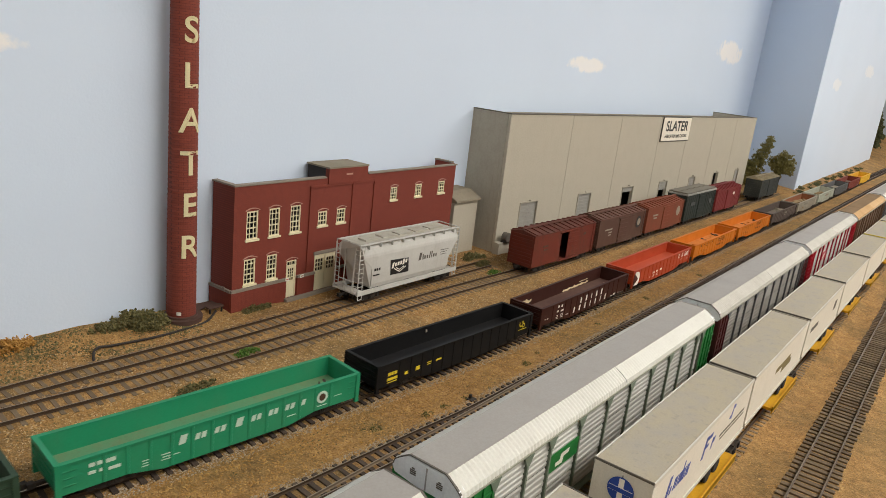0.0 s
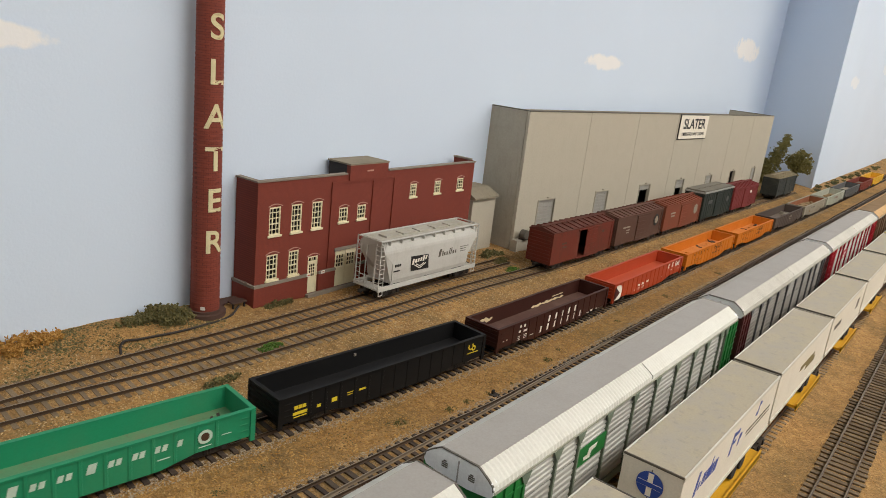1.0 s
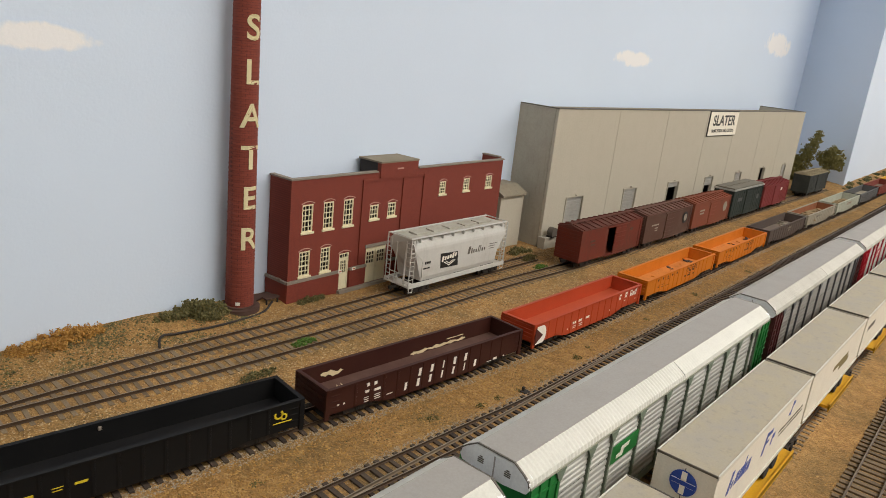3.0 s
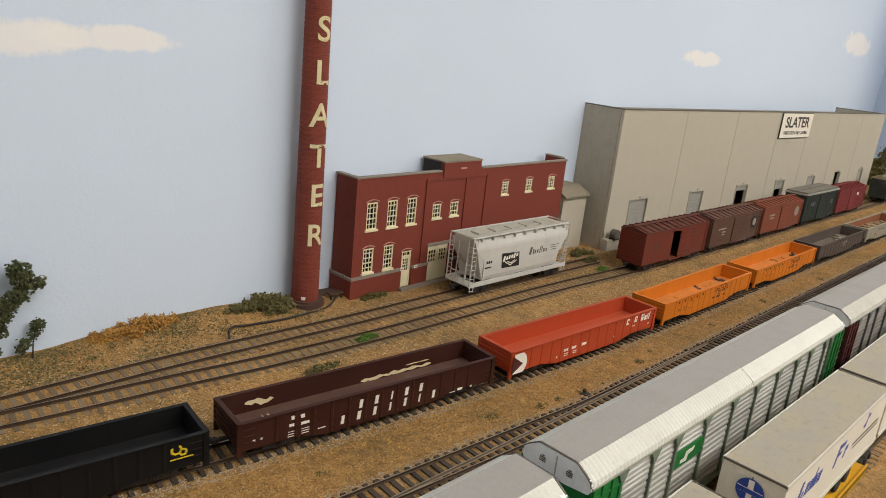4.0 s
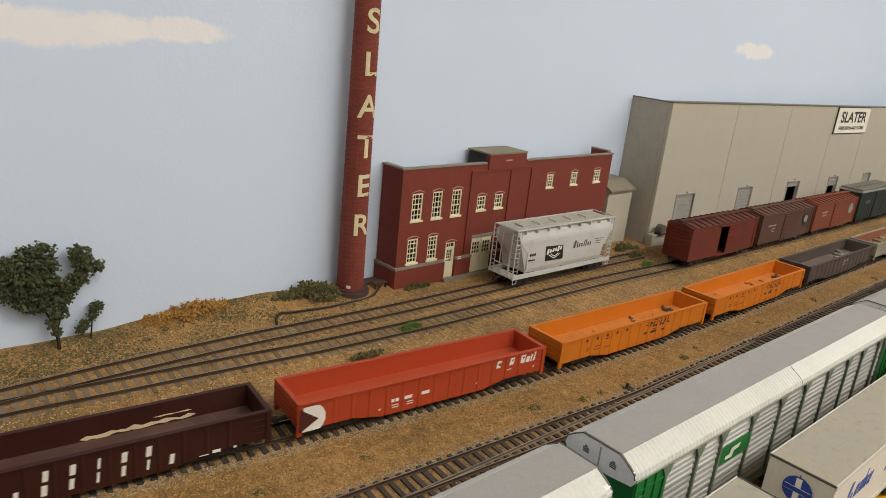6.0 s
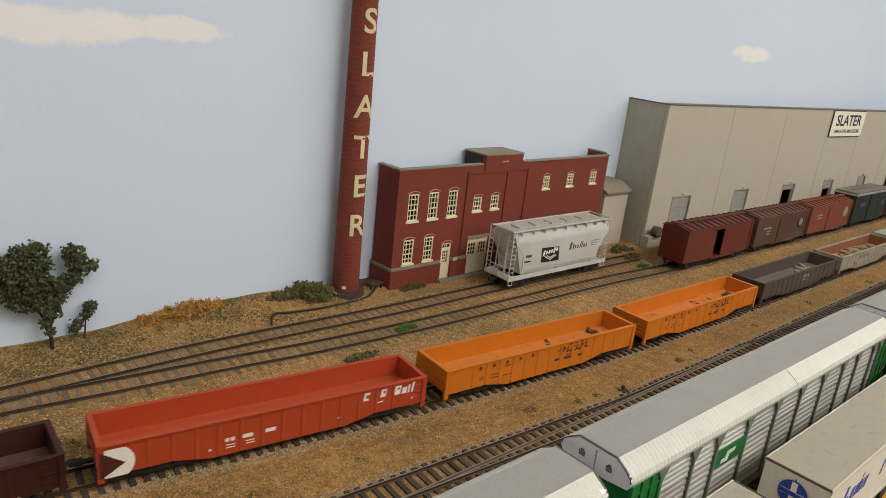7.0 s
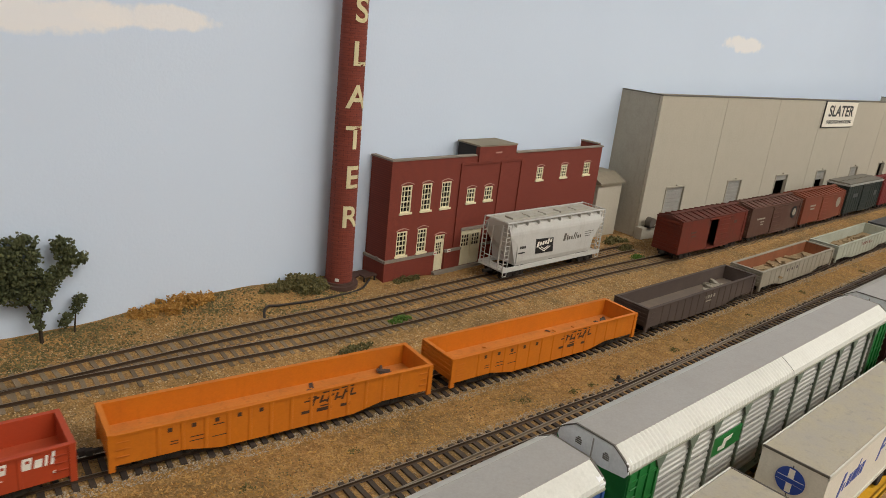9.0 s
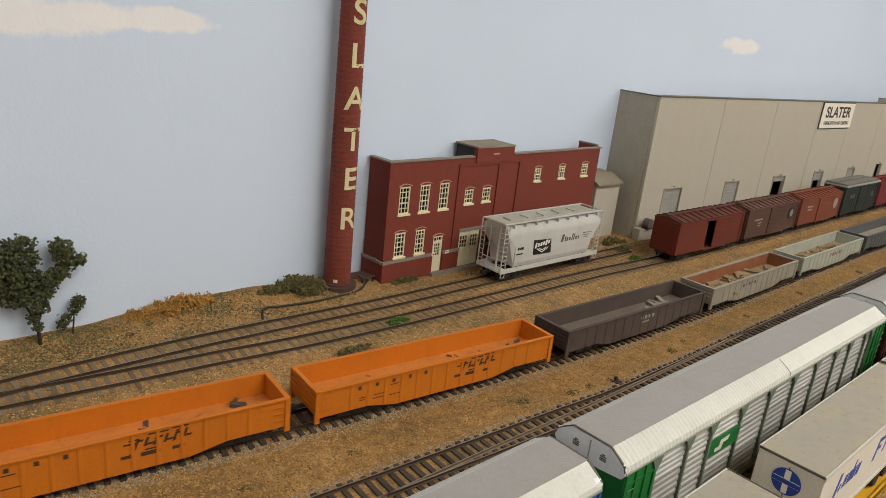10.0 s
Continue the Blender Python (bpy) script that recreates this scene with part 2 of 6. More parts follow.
def curve_through(points, step=0.004):
    """A smooth line through points (x, y), x rising, as arrays."""
    p = np.array(points, float)
    x, y = p[:, 0], p[:, 1]
    h = np.diff(x)
    d = np.diff(y) / h
    m = np.concatenate([[d[0]], (d[1:] * h[:-1] + d[:-1] * h[1:]) / (h[1:] + h[:-1]), [d[-1]]])
    xs = np.arange(x[0], x[-1], step)
    i = np.clip(np.searchsorted(x, xs, "right") - 1, 0, len(h) - 1)
    t = (xs - x[i]) / h[i]
    ys = (2 * t**3 - 3 * t**2 + 1) * y[i] + (t**3 - 2 * t**2 + t) * h[i] * m[i] + (-2 * t**3 + 3 * t**2) * y[i + 1] + (t**3 - t**2) * h[i] * m[i + 1]
    return xs, ys

# ---- the plan: track centre lines, rail tops at z = 0 ----
GAUGE = 0.0165
MAIN = curve_through([(-1.25, 0.347), (-0.5, 0.347), (-0.15, 0.345), (0.08, 0.3325), (0.16, 0.3215), (0.27, 0.3085), (0.36, 0.3), (0.46, 0.2925), (0.57, 0.2892), (0.75, 0.2885), (1.0, 0.2885), (1.5, 0.286), (2.2, 0.286), (3.4, 0.286)], 0.002)
SIDING = curve_through([(-0.6, 0.432), (-0.1, 0.4305), (0.06, 0.422), (0.12, 0.4165), (0.19, 0.411), (0.25, 0.405), (0.32, 0.4008), (0.45, 0.398), (0.58, 0.397), (0.72, 0.3905), (0.9, 0.387), (1.2, 0.385), (1.6, 0.382), (1.88, 0.38)])
SPUR = curve_through([(-0.1, 0.4325), (0.06, 0.4365), (0.12, 0.439), (0.2, 0.44), (0.27, 0.438), (0.34, 0.4355), (0.45, 0.4355), (0.6, 0.435), (0.72, 0.433)])
RUNAROUND = curve_through([(-1.25, 0.345), (-0.5, 0.285), (-0.2, 0.2665), (0.0, 0.2535), (0.12, 0.2455), (0.21, 0.2388), (0.26, 0.2355), (0.302, 0.2327), (0.326, 0.2312), (0.35, 0.2295), (0.378, 0.2272), (0.41, 0.2258), (0.45, 0.2254), (0.8, 0.2256), (3.4, 0.2256)])
BRANCH = curve_through([(-0.6, 0.2225), (0.1, 0.2232), (0.25, 0.2234), (0.4, 0.2226), (0.5, 0.2236), (0.6, 0.2252)])
RACKS = curve_through([(-0.6, 0.1435), (3.4, 0.1435)])
PIGGY = curve_through([(-0.6, 0.089), (3.4, 0.089)])
AISLE = curve_through([(-0.6, 0.022), (0.5, 0.031), (0.87, 0.0348), (3.4, 0.052)])
TRACKS = [("main", MAIN), ("siding", SIDING), ("spur", SPUR), ("runaround", RUNAROUND), ("branch", BRANCH), ("racks", RACKS), ("piggy", PIGGY), ("aisle", AISLE)]


WALL_LINE = curve_through([(-1.32, 0.452), (-0.3, 0.470), (0.1, 0.4905), (0.375, 0.5078), (0.78, 0.5245), (1.2, 0.5320), (2.14, 0.5360)], 0.02)


def wall_y(x):
    return np.interp(x, *WALL_LINE)


def track_gap(x, y):
    """How far places lie from the nearest track's middle."""
    d = np.full(np.shape(x), 9.0)
    for _, (xs, ys) in TRACKS:
        inside = (x > xs[0] - 0.01) & (x < xs[-1] + 0.01)
        d = np.minimum(d, np.where(inside, np.abs(y - np.interp(x, xs, ys)), 9.0))
    return d


def smooth(a, b, v):
    t = np.clip((v - a) / (b - a), 0, 1)
    return t * t * (3 - 2 * t)


def lumps(x, y, f):
    return (np.sin(x * f + 1.3 * np.sin(y * f * 0.7)) * np.sin(y * f * 1.13 + 0.8 * np.sin(x * f * 0.61 + 2)) + 0.5 * np.sin(x * f * 2.3 + y * f * 1.7 + 1) * np.sin(y * f * 2.1 - x * f * 0.9)) / 1.5


def ground_z(x, y):
    d = track_gap(x, y)
    z = -0.0048 + 0.0009 * lumps(x, y, 38) + 0.0005 * lumps(x, y, 140)
    hill = smooth(0.45, 0.5, y) * smooth(0.45, 0.2, x) * (0.0085 + 0.003 * lumps(x, y * 0, 22))
    hill = hill + smooth(0.46, 0.5, y) * smooth(0.62, 0.2, x) * 0.002
    bank = smooth(0.30, 0.37, y) * smooth(1.75, 2.1, x) * 0.012
    far = smooth(2.9, 4.2, x) * (0.05 * smooth(0.25, 0.6, y) + 0.012 * lumps(x, y, 9))
    z = z + hill + bank + np.maximum(far, 0)
    deep = (np.abs(y - np.interp(x, *MAIN)) < 0.03) | (np.abs(y - np.interp(x, *RUNAROUND)) < 0.03) | (np.abs(y - np.interp(x, *AISLE)) < 0.03)
    bed = np.where(deep, -0.0034, -0.00265) + 0.0002 * lumps(x, y, 300)
    return np.where(d < 0.03, bed + (z - bed) * smooth(0.0145, 0.024, d), z)


def ground():
    xs = np.concatenate([np.arange(-1.25, -0.05, 0.02), np.arange(-0.05, 1.1, 0.0045), np.arange(1.1, 2.2, 0.009), np.arange(2.2, 5.01, 0.02)])
    ys = np.concatenate([np.arange(-0.4, 0.0, 0.02), np.arange(0.0, 0.54, 0.004), np.arange(0.54, 1.2, 0.03)])
    gx, gy = np.meshgrid(xs, ys)
    gz = ground_z(gx, gy)
    verts = np.stack([gx.ravel(), gy.ravel(), gz.ravel()], 1)
    w, h = len(xs), len(ys)
    i = (np.arange(h - 1)[:, None] * w + np.arange(w - 1)[None, :]).ravel()
    faces = np.stack([i, i + 1, i + w + 1, i + w], 1)
    me = loose("ground", verts.tolist(), faces.tolist(), M["ground"])
    for p in me.polygons:
        p.use_smooth = True
    tagged(new("ground", me), "tan scenic ground cover with grains and dry patches", "ground", kind="structure")


def scatter(name, label, material, n, spread, size, lift=0.0, flat=0.6, long=1.0):
    """Loose grains on the ground: spread gives n places."""
    x, y = spread(n)
    z = ground_z(x, y) + lift
    s = rng.uniform(size[0], size[1], len(x))
    base = np.array([(1, 0, 0), (0, 1, 0), (-1, 0, 0), (0, -1, 0), (0, 0, 1), (0, 0, -1)], float)
    turn = rng.uniform(0, 6.28, len(x))
    c, q = np.cos(turn), np.sin(turn)
    v = base[None] * rng.uniform(0.6, 1.2, (len(x), 6, 1)) * s[:, None, None]
    v[:, :, 2] *= flat
    v[:, :, 0] *= long
    tilt = rng.uniform(-0.5, 0.5, (len(x), 1))
    v[:, :, 2] += v[:, :, 0] * tilt
    vx = v[:, :, 0] * c[:, None] - v[:, :, 1] * q[:, None] + x[:, None]
    vy = v[:, :, 0] * q[:, None] + v[:, :, 1] * c[:, None] + y[:, None]
    vz = v[:, :, 2] + z[:, None]
    verts = np.stack([vx, vy, vz], 2).reshape(-1, 3)
    f = np.array([(0, 1, 4), (1, 2, 4), (2, 3, 4), (3, 0, 4), (1, 0, 5), (2, 1, 5), (3, 2, 5), (0, 3, 5)])
    faces = (f[None] + 6 * np.arange(len(x))[:, None, None]).reshape(-1, 3)
    ob = new(name, loose(name, verts.tolist(), faces.tolist(), material))
    return tagged(ob, label, "ballast" if "ballast" in name else "scatter", kind="stuff")


def scatter_all():
    def open_ground(n):
        x = -0.05 + 1.75 * rng.random(n) ** 1.6
        y = rng.uniform(0.005, 0.5, n)
        keep = (track_gap(x, y) > 0.0125) & (y < wall_y(x) - 0.004) & ~((x > 0.372) & (y > 0.474)) & ~((x > 0.75) & (y > 0.455))
        return x[keep], y[keep]

    def along(line, x0, x1, a, b):
        def pick(n):
            x = x0 + (x1 - x0) * rng.random(n) ** 1.4
            side = rng.choice([-1, 1], n)
            return x, np.interp(x, *line) + side * rng.uniform(a, b, n)
        return pick

    scatter("ballast_grains", "coarse tan ballast grains strewn over the ground", M["grain"], 52000, open_ground, (0.00045, 0.0011))
    scatter("ballast_grains", "grey ballast grains along the main track", M["grit"], 26000, along(MAIN, -0.05, 1.7, 0.0112, 0.0205), (0.00035, 0.0008), 0.0001)
    scatter("ballast_grains", "grey ballast grains along the passing track", M["grit"], 12000, along(RUNAROUND, 0.0, 1.4, 0.0105, 0.0185), (0.00035, 0.0009), 0.0001)
    def strip(n):
        x = -0.02 + 1.5 * rng.random(n) ** 1.5
        y = rng.uniform(0.236, 0.34, n)
        keep = (track_gap(x, y) > 0.016) & (y < np.interp(x, *MAIN))
        return x[keep], y[keep]

    scatter("straw_scatter", "straw coloured flakes of ground cover beside the main track", M["straw"], 26000, strip, (0.0003, 0.0007), 0.0003, 0.5, 2.6)
    scatter("straw_scatter", "straw coloured flakes of ground cover over the open ground", M["straw"], 22000, open_ground, (0.0003, 0.0006), 0.0002, 0.5, 2.2)

    def yard(n):
        x = -0.02 + 1.2 * rng.random(n) ** 1.3
        y = rng.uniform(0.345, 0.475, n)
        keep = (track_gap(x, y) > 0.0135) & (y < wall_y(x) - 0.01) & ~((x > 0.372) & (y > 0.472))
        return x[keep], y[keep]

    scatter("ballast_grains", "pale tan ballast grains between the siding and the spur", M["grain_pale"], 24000, yard, (0.0004, 0.0010), 0.0001)

    def hill(n):
        x = rng.uniform(0.0, 0.34, n)
        y = wall_y(x) - 0.002 - 0.045 * rng.random(n) ** 1.3
        keep = (track_gap(x, y) > 0.015) & (lumps(x, y, 60) + rng.normal(0, 0.35, n) > -0.1 + 2.2 * (x - 0.1))
        return x[keep], y[keep]

    scatter("turf_scatter", "olive and brown turf crumbs on the bank by the backdrop", M["sage"], 9000, hill, (0.0005, 0.0013), 0.0002)
    scatter("turf_scatter", "dark green turf crumbs on the bank by the backdrop", M["bush"], 2600, hill, (0.0005, 0.0015), 0.0003)
    def verge(n):
        x = -0.02 + 1.9 * rng.random(n) ** 1.3
        y = rng.uniform(0.235, 0.42, n)
        keep = (track_gap(x, y) > 0.019) & (lumps(x, y, 45) + rng.normal(0, 0.2, n) > 0.34)
        return x[keep], y[keep]

    scatter("weed_scatter", "dry olive weed crumbs in patches between the tracks", M["sage"], 30000, verge, (0.0003, 0.0008), 0.0001)
    for line, x0, x1 in ((SIDING, 0.0, 0.9), (SPUR, 0.1, 0.72), (MAIN, 0.0, 1.0), (RUNAROUND, 0.05, 0.8), (AISLE, 0.3, 1.1)):
        scatter("ballast_grains", "brown ballast grains between the ties", M["grain_pale"] if line is SIDING or line is SPUR else M["grit"] if line is RUNAROUND else M["grit_dark"], 6500, along(line, x0, x1, 0.0, 0.0135), (0.0004, 0.0007), -0.0002)


def tie_mesh(material, half=0.0014):
    bm = made_box(-half, half, -0.0148, 0.0148, -0.0046, -0.0022)
    return mesh_of(bm, "tie", material)


def track(label, line, x0, x1, material, most=290, half=0.0014, step=0.0073, ties_to=9.0, reach=None, bright=False, short=1.0):
    """Two rails on ties along a line; reach(x) lengthens the ties of a turnout toward -y."""
    xs, ys = line
    keep = (xs >= x0) & (xs <= x1)
    xs, ys = xs[keep], ys[keep]
    slope = np.gradient(ys, xs)
    top = thing("track", label, "railway track", kind="structure")
    nx, ny = -slope / np.sqrt(1 + slope**2), 1 / np.sqrt(1 + slope**2)
    for side in (-1, 1):
        # a rail: foot, web and head
        prof = [(-0.0007, -0.0022), (0.0007, -0.0022), (0.0007, -0.0020), (0.0002, -0.0017), (0.0002, -0.0007), (0.00036, -0.0005), (0.00036, 0.0), (-0.00036, 0.0), (-0.00036, -0.0005), (-0.0002, -0.0007), (-0.0002, -0.0017), (-0.0007, -0.0020)]
        k = len(prof)
        verts, faces = [], []
        for i in range(0, len(xs), 2):
            for o, z in prof:
                a = side * GAUGE / 2 + o
                verts.append((xs[i] + nx[i] * a, ys[i] + ny[i] * a, z))
        n = len(verts) // k
        for i in range(n - 1):
            for j in range(k):
                faces.append((i * k + j, i * k + (j + 1) % k, (i + 1) * k + (j + 1) % k, (i + 1) * k + j))
        me = loose("rail", verts, faces, M["rail_pale"] if bright else M["rail"])
        me.materials.append(M["railhead"])
        for p in me.polygons:
            if p.index % k == 6:
                p.material_index = 1
        piece("rail", me, top)
    # ties: single ones where the camera passes near, the rest joined
    arc = np.concatenate([[0], np.cumsum(np.hypot(np.diff(xs), np.diff(ys)))])
    at = np.arange(0.004, arc[-1], step)
    tx, ty, ts = np.interp(at, arc, xs), np.interp(at, arc, ys), np.interp(at, arc, slope)
    at = at[tx < ties_to]
    near = [i for i in range(len(at)) if -0.02 < tx[i] < 1.6][:most]
    chosen = set(near)
    me = tie_mesh(material, half)
    cube = [(x, y, z) for z in (-0.0046, -0.0022) for y in (-0.0148, 0.0148) for x in (-half, half)]
    quads = ((0, 2, 3, 1), (4, 5, 7, 6), (0, 1, 5, 4), (2, 6, 7, 3), (0, 4, 6, 2), (1, 3, 7, 5))
    verts, faces = [], []
    for i in range(len(at)):
        a = math.atan(ts[i]) + rng.normal(0, 0.012)
        if i in chosen:
            more = reach(tx[i]) if reach else 0.0
            m = Matrix.Translation((tx[i], ty[i] - more / 2 + rng.normal(0, 0.0004), rng.normal(0, 0.00008))) @ Matrix.Rotation(a, 4, "Z") @ Matrix.Diagonal((rng.uniform(0.88, 1.1), short + more / 0.0296 + rng.normal(0, 0.015), 1, 1))
            piece("tie", me, top, m)
        else:
            b = len(verts)
            c, s = math.cos(a), math.sin(a)
            verts += [(tx[i] + x * c - y * s, ty[i] + x * s + y * c, z) for x, y, z in cube]
            faces += [tuple(b + j for j in q) for q in quads]
    if verts:
        tagged(piece("far_ties", loose("far_ties", verts, faces, material), top), kind="stuff")
    return top


def tracks():
    track("model track with grey ballast and dark ties under the moving train", MAIN, -1.2, 3.3, M["tie_dark"], half=0.0015)
    track("weathered siding track with rusty rails and brown ties", SIDING, -0.15, 1.87, M["tie"], half=0.0015)
    track("rusty spur track beside the brick building", SPUR, -0.05, 0.71, M["tie"], half=0.0015)
    track("weathered passing track beside the car carriers", RUNAROUND, -0.6, 2.9, M["tie_dark"], half=0.0015, short=0.88,
          reach=lambda x: max(0.0, float(np.interp(x, *RUNAROUND) - np.interp(x, *BRANCH))) if 0.12 < x < 0.6 else 0.0)
    track("worn turnout track that joins the passing track", BRANCH, -0.5, 0.6, M["tie_dark"], half=0.0015, ties_to=0.12, bright=True)
    track("track under the standing car carriers", RACKS, -0.5, 2.9, M["tie"])
    track("track under the trailer flat cars", PIGGY, -0.5, 2.9, M["tie"])
    track("empty weathered track beside the aisle edge", AISLE, -0.3, 3.3, M["tie_grey"], half=0.0018, step=0.0071)
    # switch stand beside the points of the turnout
    stand = thing("switch_stand", "small dark switch stand beside the turnout points", "switch stand", pose(0.413, 0.2440, -0.0042))
    part("base", made_box(-0.0030, 0.0030, -0.0040, 0.0012, 0.0, 0.0014, 0.0003), M["hose"], stand)
    part("lever", made_box(-0.0010, 0.0010, -0.0008, 0.0010, 0.0014, 0.0042, 0.0003), M["hose"], stand)


def room():
    """The backdrop wall with its step, and an assumed, unseen room that closes round the layout."""
    bm = bmesh.new()
    v = list(zip(*WALL_LINE)) + [(2.12, 0.62), (-1.32, 0.62)]
    lo = [bm.verts.new((x, y, -1.1)) for x, y in v]
    hi = [bm.verts.new((x, y, CEILING)) for x, y in v]
    for i in range(len(v)):
        bm.faces.new((lo[i], lo[(i + 1) % len(v)], hi[(i + 1) % len(v)], hi[i]))
    bm.faces.new(hi)
    sky = sky_wall_material("backdrop_paint", (207, 221, 240), [(1.075, 0.2425, 0.066, 0.013), (1.80, 0.312, 0.10, 0.026), (0.09, 0.209, 0.085, 0.013), (0.18, 0.211, 0.05, 0.009)])
    part_ob = new("wall_north", mesh_of(bm, "wall_north", sky))
    tagged(part_ob, "pale blue painted backdrop wall with dabbed white clouds", "wall", kind="structure")
    bm = bmesh.new()
    box(bm, 1.965, 3.4, 0.358, 0.62, -1.1, CEILING)
    for vert in bm.verts:
        if vert.co.y > 0.5 and vert.co.x < 2:
            vert.co.x = 2.11
        if vert.co.x > 3 and vert.co.y < 0.5:
            vert.co.y = 0.378
    pier = sky_wall_material("pier_paint", (207, 221, 240), [(2.2, 0.27, 0.07, 0.017), (2.75, 0.33, 0.11, 0.022)], 0.45)
    tagged(new("wall_pier", mesh_of(bm, "wall_pier", pier)), "pale blue wall pier that steps toward the aisle", "wall", kind="structure")
    far = sky_wall_material("far_paint", (186, 200, 214), [(4.0, 0.4, 0.2, 0.03)])
    for name, b, mat, label in (
        ("wall_far", (5.0, 5.1, -0.4, 1.3, -1.1, CEILING), far, "pale blue wall closing the far end"),
        ("wall_recess", (3.4, 5.0, 1.2, 1.3, -1.1, CEILING), far, "pale blue wall behind the far scenery"),
        # unseen shell: shuts out world light; east and return walls hold the far lamps
        ("wall_east", (8.0, 8.1, -3.0, 0.0, -1.1, CEILING), M["room"], "assumed unseen pale wall at the far end of the aisle"),
        ("wall_return", (5.1, 8.0, -0.4, -0.3, -1.1, CEILING), M["room"], "assumed unseen pale wall beside the far aisle"),
        ("wall_south", (-1.4, 8.1, -3.1, -3.0, -1.1, CEILING), M["room"], "assumed unseen pale wall of the room behind the aisle"),
        ("wall_west", (-1.4, -1.3, -3.0, 0.6, -1.1, CEILING), M["room"], "assumed unseen pale wall closing the near end"),
        ("ceiling", (-1.4, 8.1, -3.1, 1.3, CEILING, CEILING + 0.05), M["ceiling"], "white room ceiling"),
        ("floor", (-1.4, 8.1, -3.1, 1.3, -1.15, -1.1), M["carpet"], "grey carpeted room floor"),
        ("benchwork", (-1.3, 5.0, -0.4, 1.2, -0.12, -0.012), M["fascia"], "painted benchwork edge under the layout"),
    ):
        tagged(new(name, mesh_of(made_box(*b), name, mat)), label, name.split("_")[0], kind="structure")
    for x, y, _ in LAMPS:
        fit = thing("ceiling_light", "unseen white fluorescent ceiling fitting with glowing diffuser", "ceiling light", pose(x, y, CEILING), "ceiling lights")
        part("housing", made_box(-0.62, 0.62, -0.17, 0.17, -0.06, 0.0, 0.01), M["fitting"], fit)
        part("diffuser", made_box(-0.6, 0.6, -0.15, 0.15, -0.068, -0.0605), M["lamp_glow"], fit)


ground()
room()

# ---- rolling stock: each car's middle at x = 0, rail top at z = 0 ----
def wheelset_mesh():
    bm = bmesh.new()
    rod(bm, (0, -0.011, 0), (0, 0.011, 0), 0.0009, 6)
    for s in (-1, 1):
        rod(bm, (0, s * 0.0074, 0), (0, s * 0.0092, 0), 0.0047, 18)
        rod(bm, (0, s * 0.0068, 0), (0, s * 0.0074, 0), 0.0053, 18)
    return mesh_of(bm, "wheelset", M["wheel"])


def frame_mesh():
    bm = bmesh.new()
    outline = [(-0.0135, 0.0062), (-0.0125, 0.0074), (-0.006, 0.0082), (0.006, 0.0082), (0.0125, 0.0074), (0.0135, 0.0062), (0.0125, 0.0036), (0.0085, 0.0036), (0.006, 0.0022), (-0.006, 0.0022), (-0.0085, 0.0036), (-0.0125, 0.0036)]
    plate(bm, outline, -0.0009, 0.0009)
    for x in (-0.0105, 0.0105):
        box(bm, x - 0.0017, x + 0.0017, -0.0017, 0.0013, 0.0032, 0.0066)
    for x in (-0.0016, 0.0, 0.0016):
        rod(bm, (x, -0.0013, 0.0028), (x, -0.0013, 0.006), 0.0007, 6)
    return mesh_of(bm, "side_frame", M["truck"])


def coupler_mesh():
    bm = bmesh.new()
    box(bm, 0.0, 0.0075, -0.0011, 0.0011, 0.0068, 0.0088)
    box(bm, 0.0058, 0.0095, -0.0020, 0.0014, 0.0062, 0.0092)
    rod(bm, (0.005, 0.0, 0.0068), (0.0045, -0.003, 0.0035), 0.0003, 5)
    return mesh_of(soften(bm, 0.0002, 1), "coupler", M["truck"])


WHEELSET, SIDE_FRAME, COUPLER = wheelset_mesh(), frame_mesh(), coupler_mesh()
BOLSTER = mesh_of(made_box(-0.0022, 0.0022, -0.0122, 0.0122, 0.0045, 0.0088), "bolster", M["truck"])


def running_gear(car, length, centre):
    """Two trucks of two wheelsets each, and a coupler at both ends."""
    for x in (-centre, centre):
        t = new("truck")
        t.empty_display_size = 0.005
        t.parent = car
        t.location = (x, 0, 0)
        piece("bolster", BOLSTER, t)
        for s in (-1, 1):
            piece("side_frame", SIDE_FRAME, t, Matrix.Translation((0, s * 0.0128, 0)) @ Matrix.Rotation(0 if s < 0 else math.pi, 4, "Z"))
        for w in (-0.0105, 0.0105):
            piece("wheelset", WHEELSET, t, Matrix.Translation((w, 0, 0.0047)))
    for turn, s in ((0, 1), (math.pi, -1)):
        piece("coupler", COUPLER, car, Matrix.Translation((s * (length / 2 - 0.001), 0, 0)) @ Matrix.Rotation(turn, 4, "Z"))


def bars(car, material, rows, y, name="lettering_bar", slant=0.0):
    """Painted marks on a side that stands at y: x, z, width, height."""
    s = 1 if y > 0 else -1
    for x, z, w, h, *lean in rows:
        bm = made_box(x - w / 2, x + w / 2, min(y, y + s * 0.00012), max(y, y + s * 0.00012), z - h / 2, z + h / 2)
        for v in bm.verts:
            v.co.x += (lean[0] if lean else slant) * (v.co.z - z)
        part(name, bm, material, car)


def disc(car, name, material, x, z, r, y, thick=0.00012, label=""):
    bm = bmesh.new()
    rod(bm, (x, y, z), (x, y - thick, z), r, 28)
    return part(name, bm, material, car, label)


G_LEN, G_WID, G_TOP = 0.1862, 0.0338, 0.0247


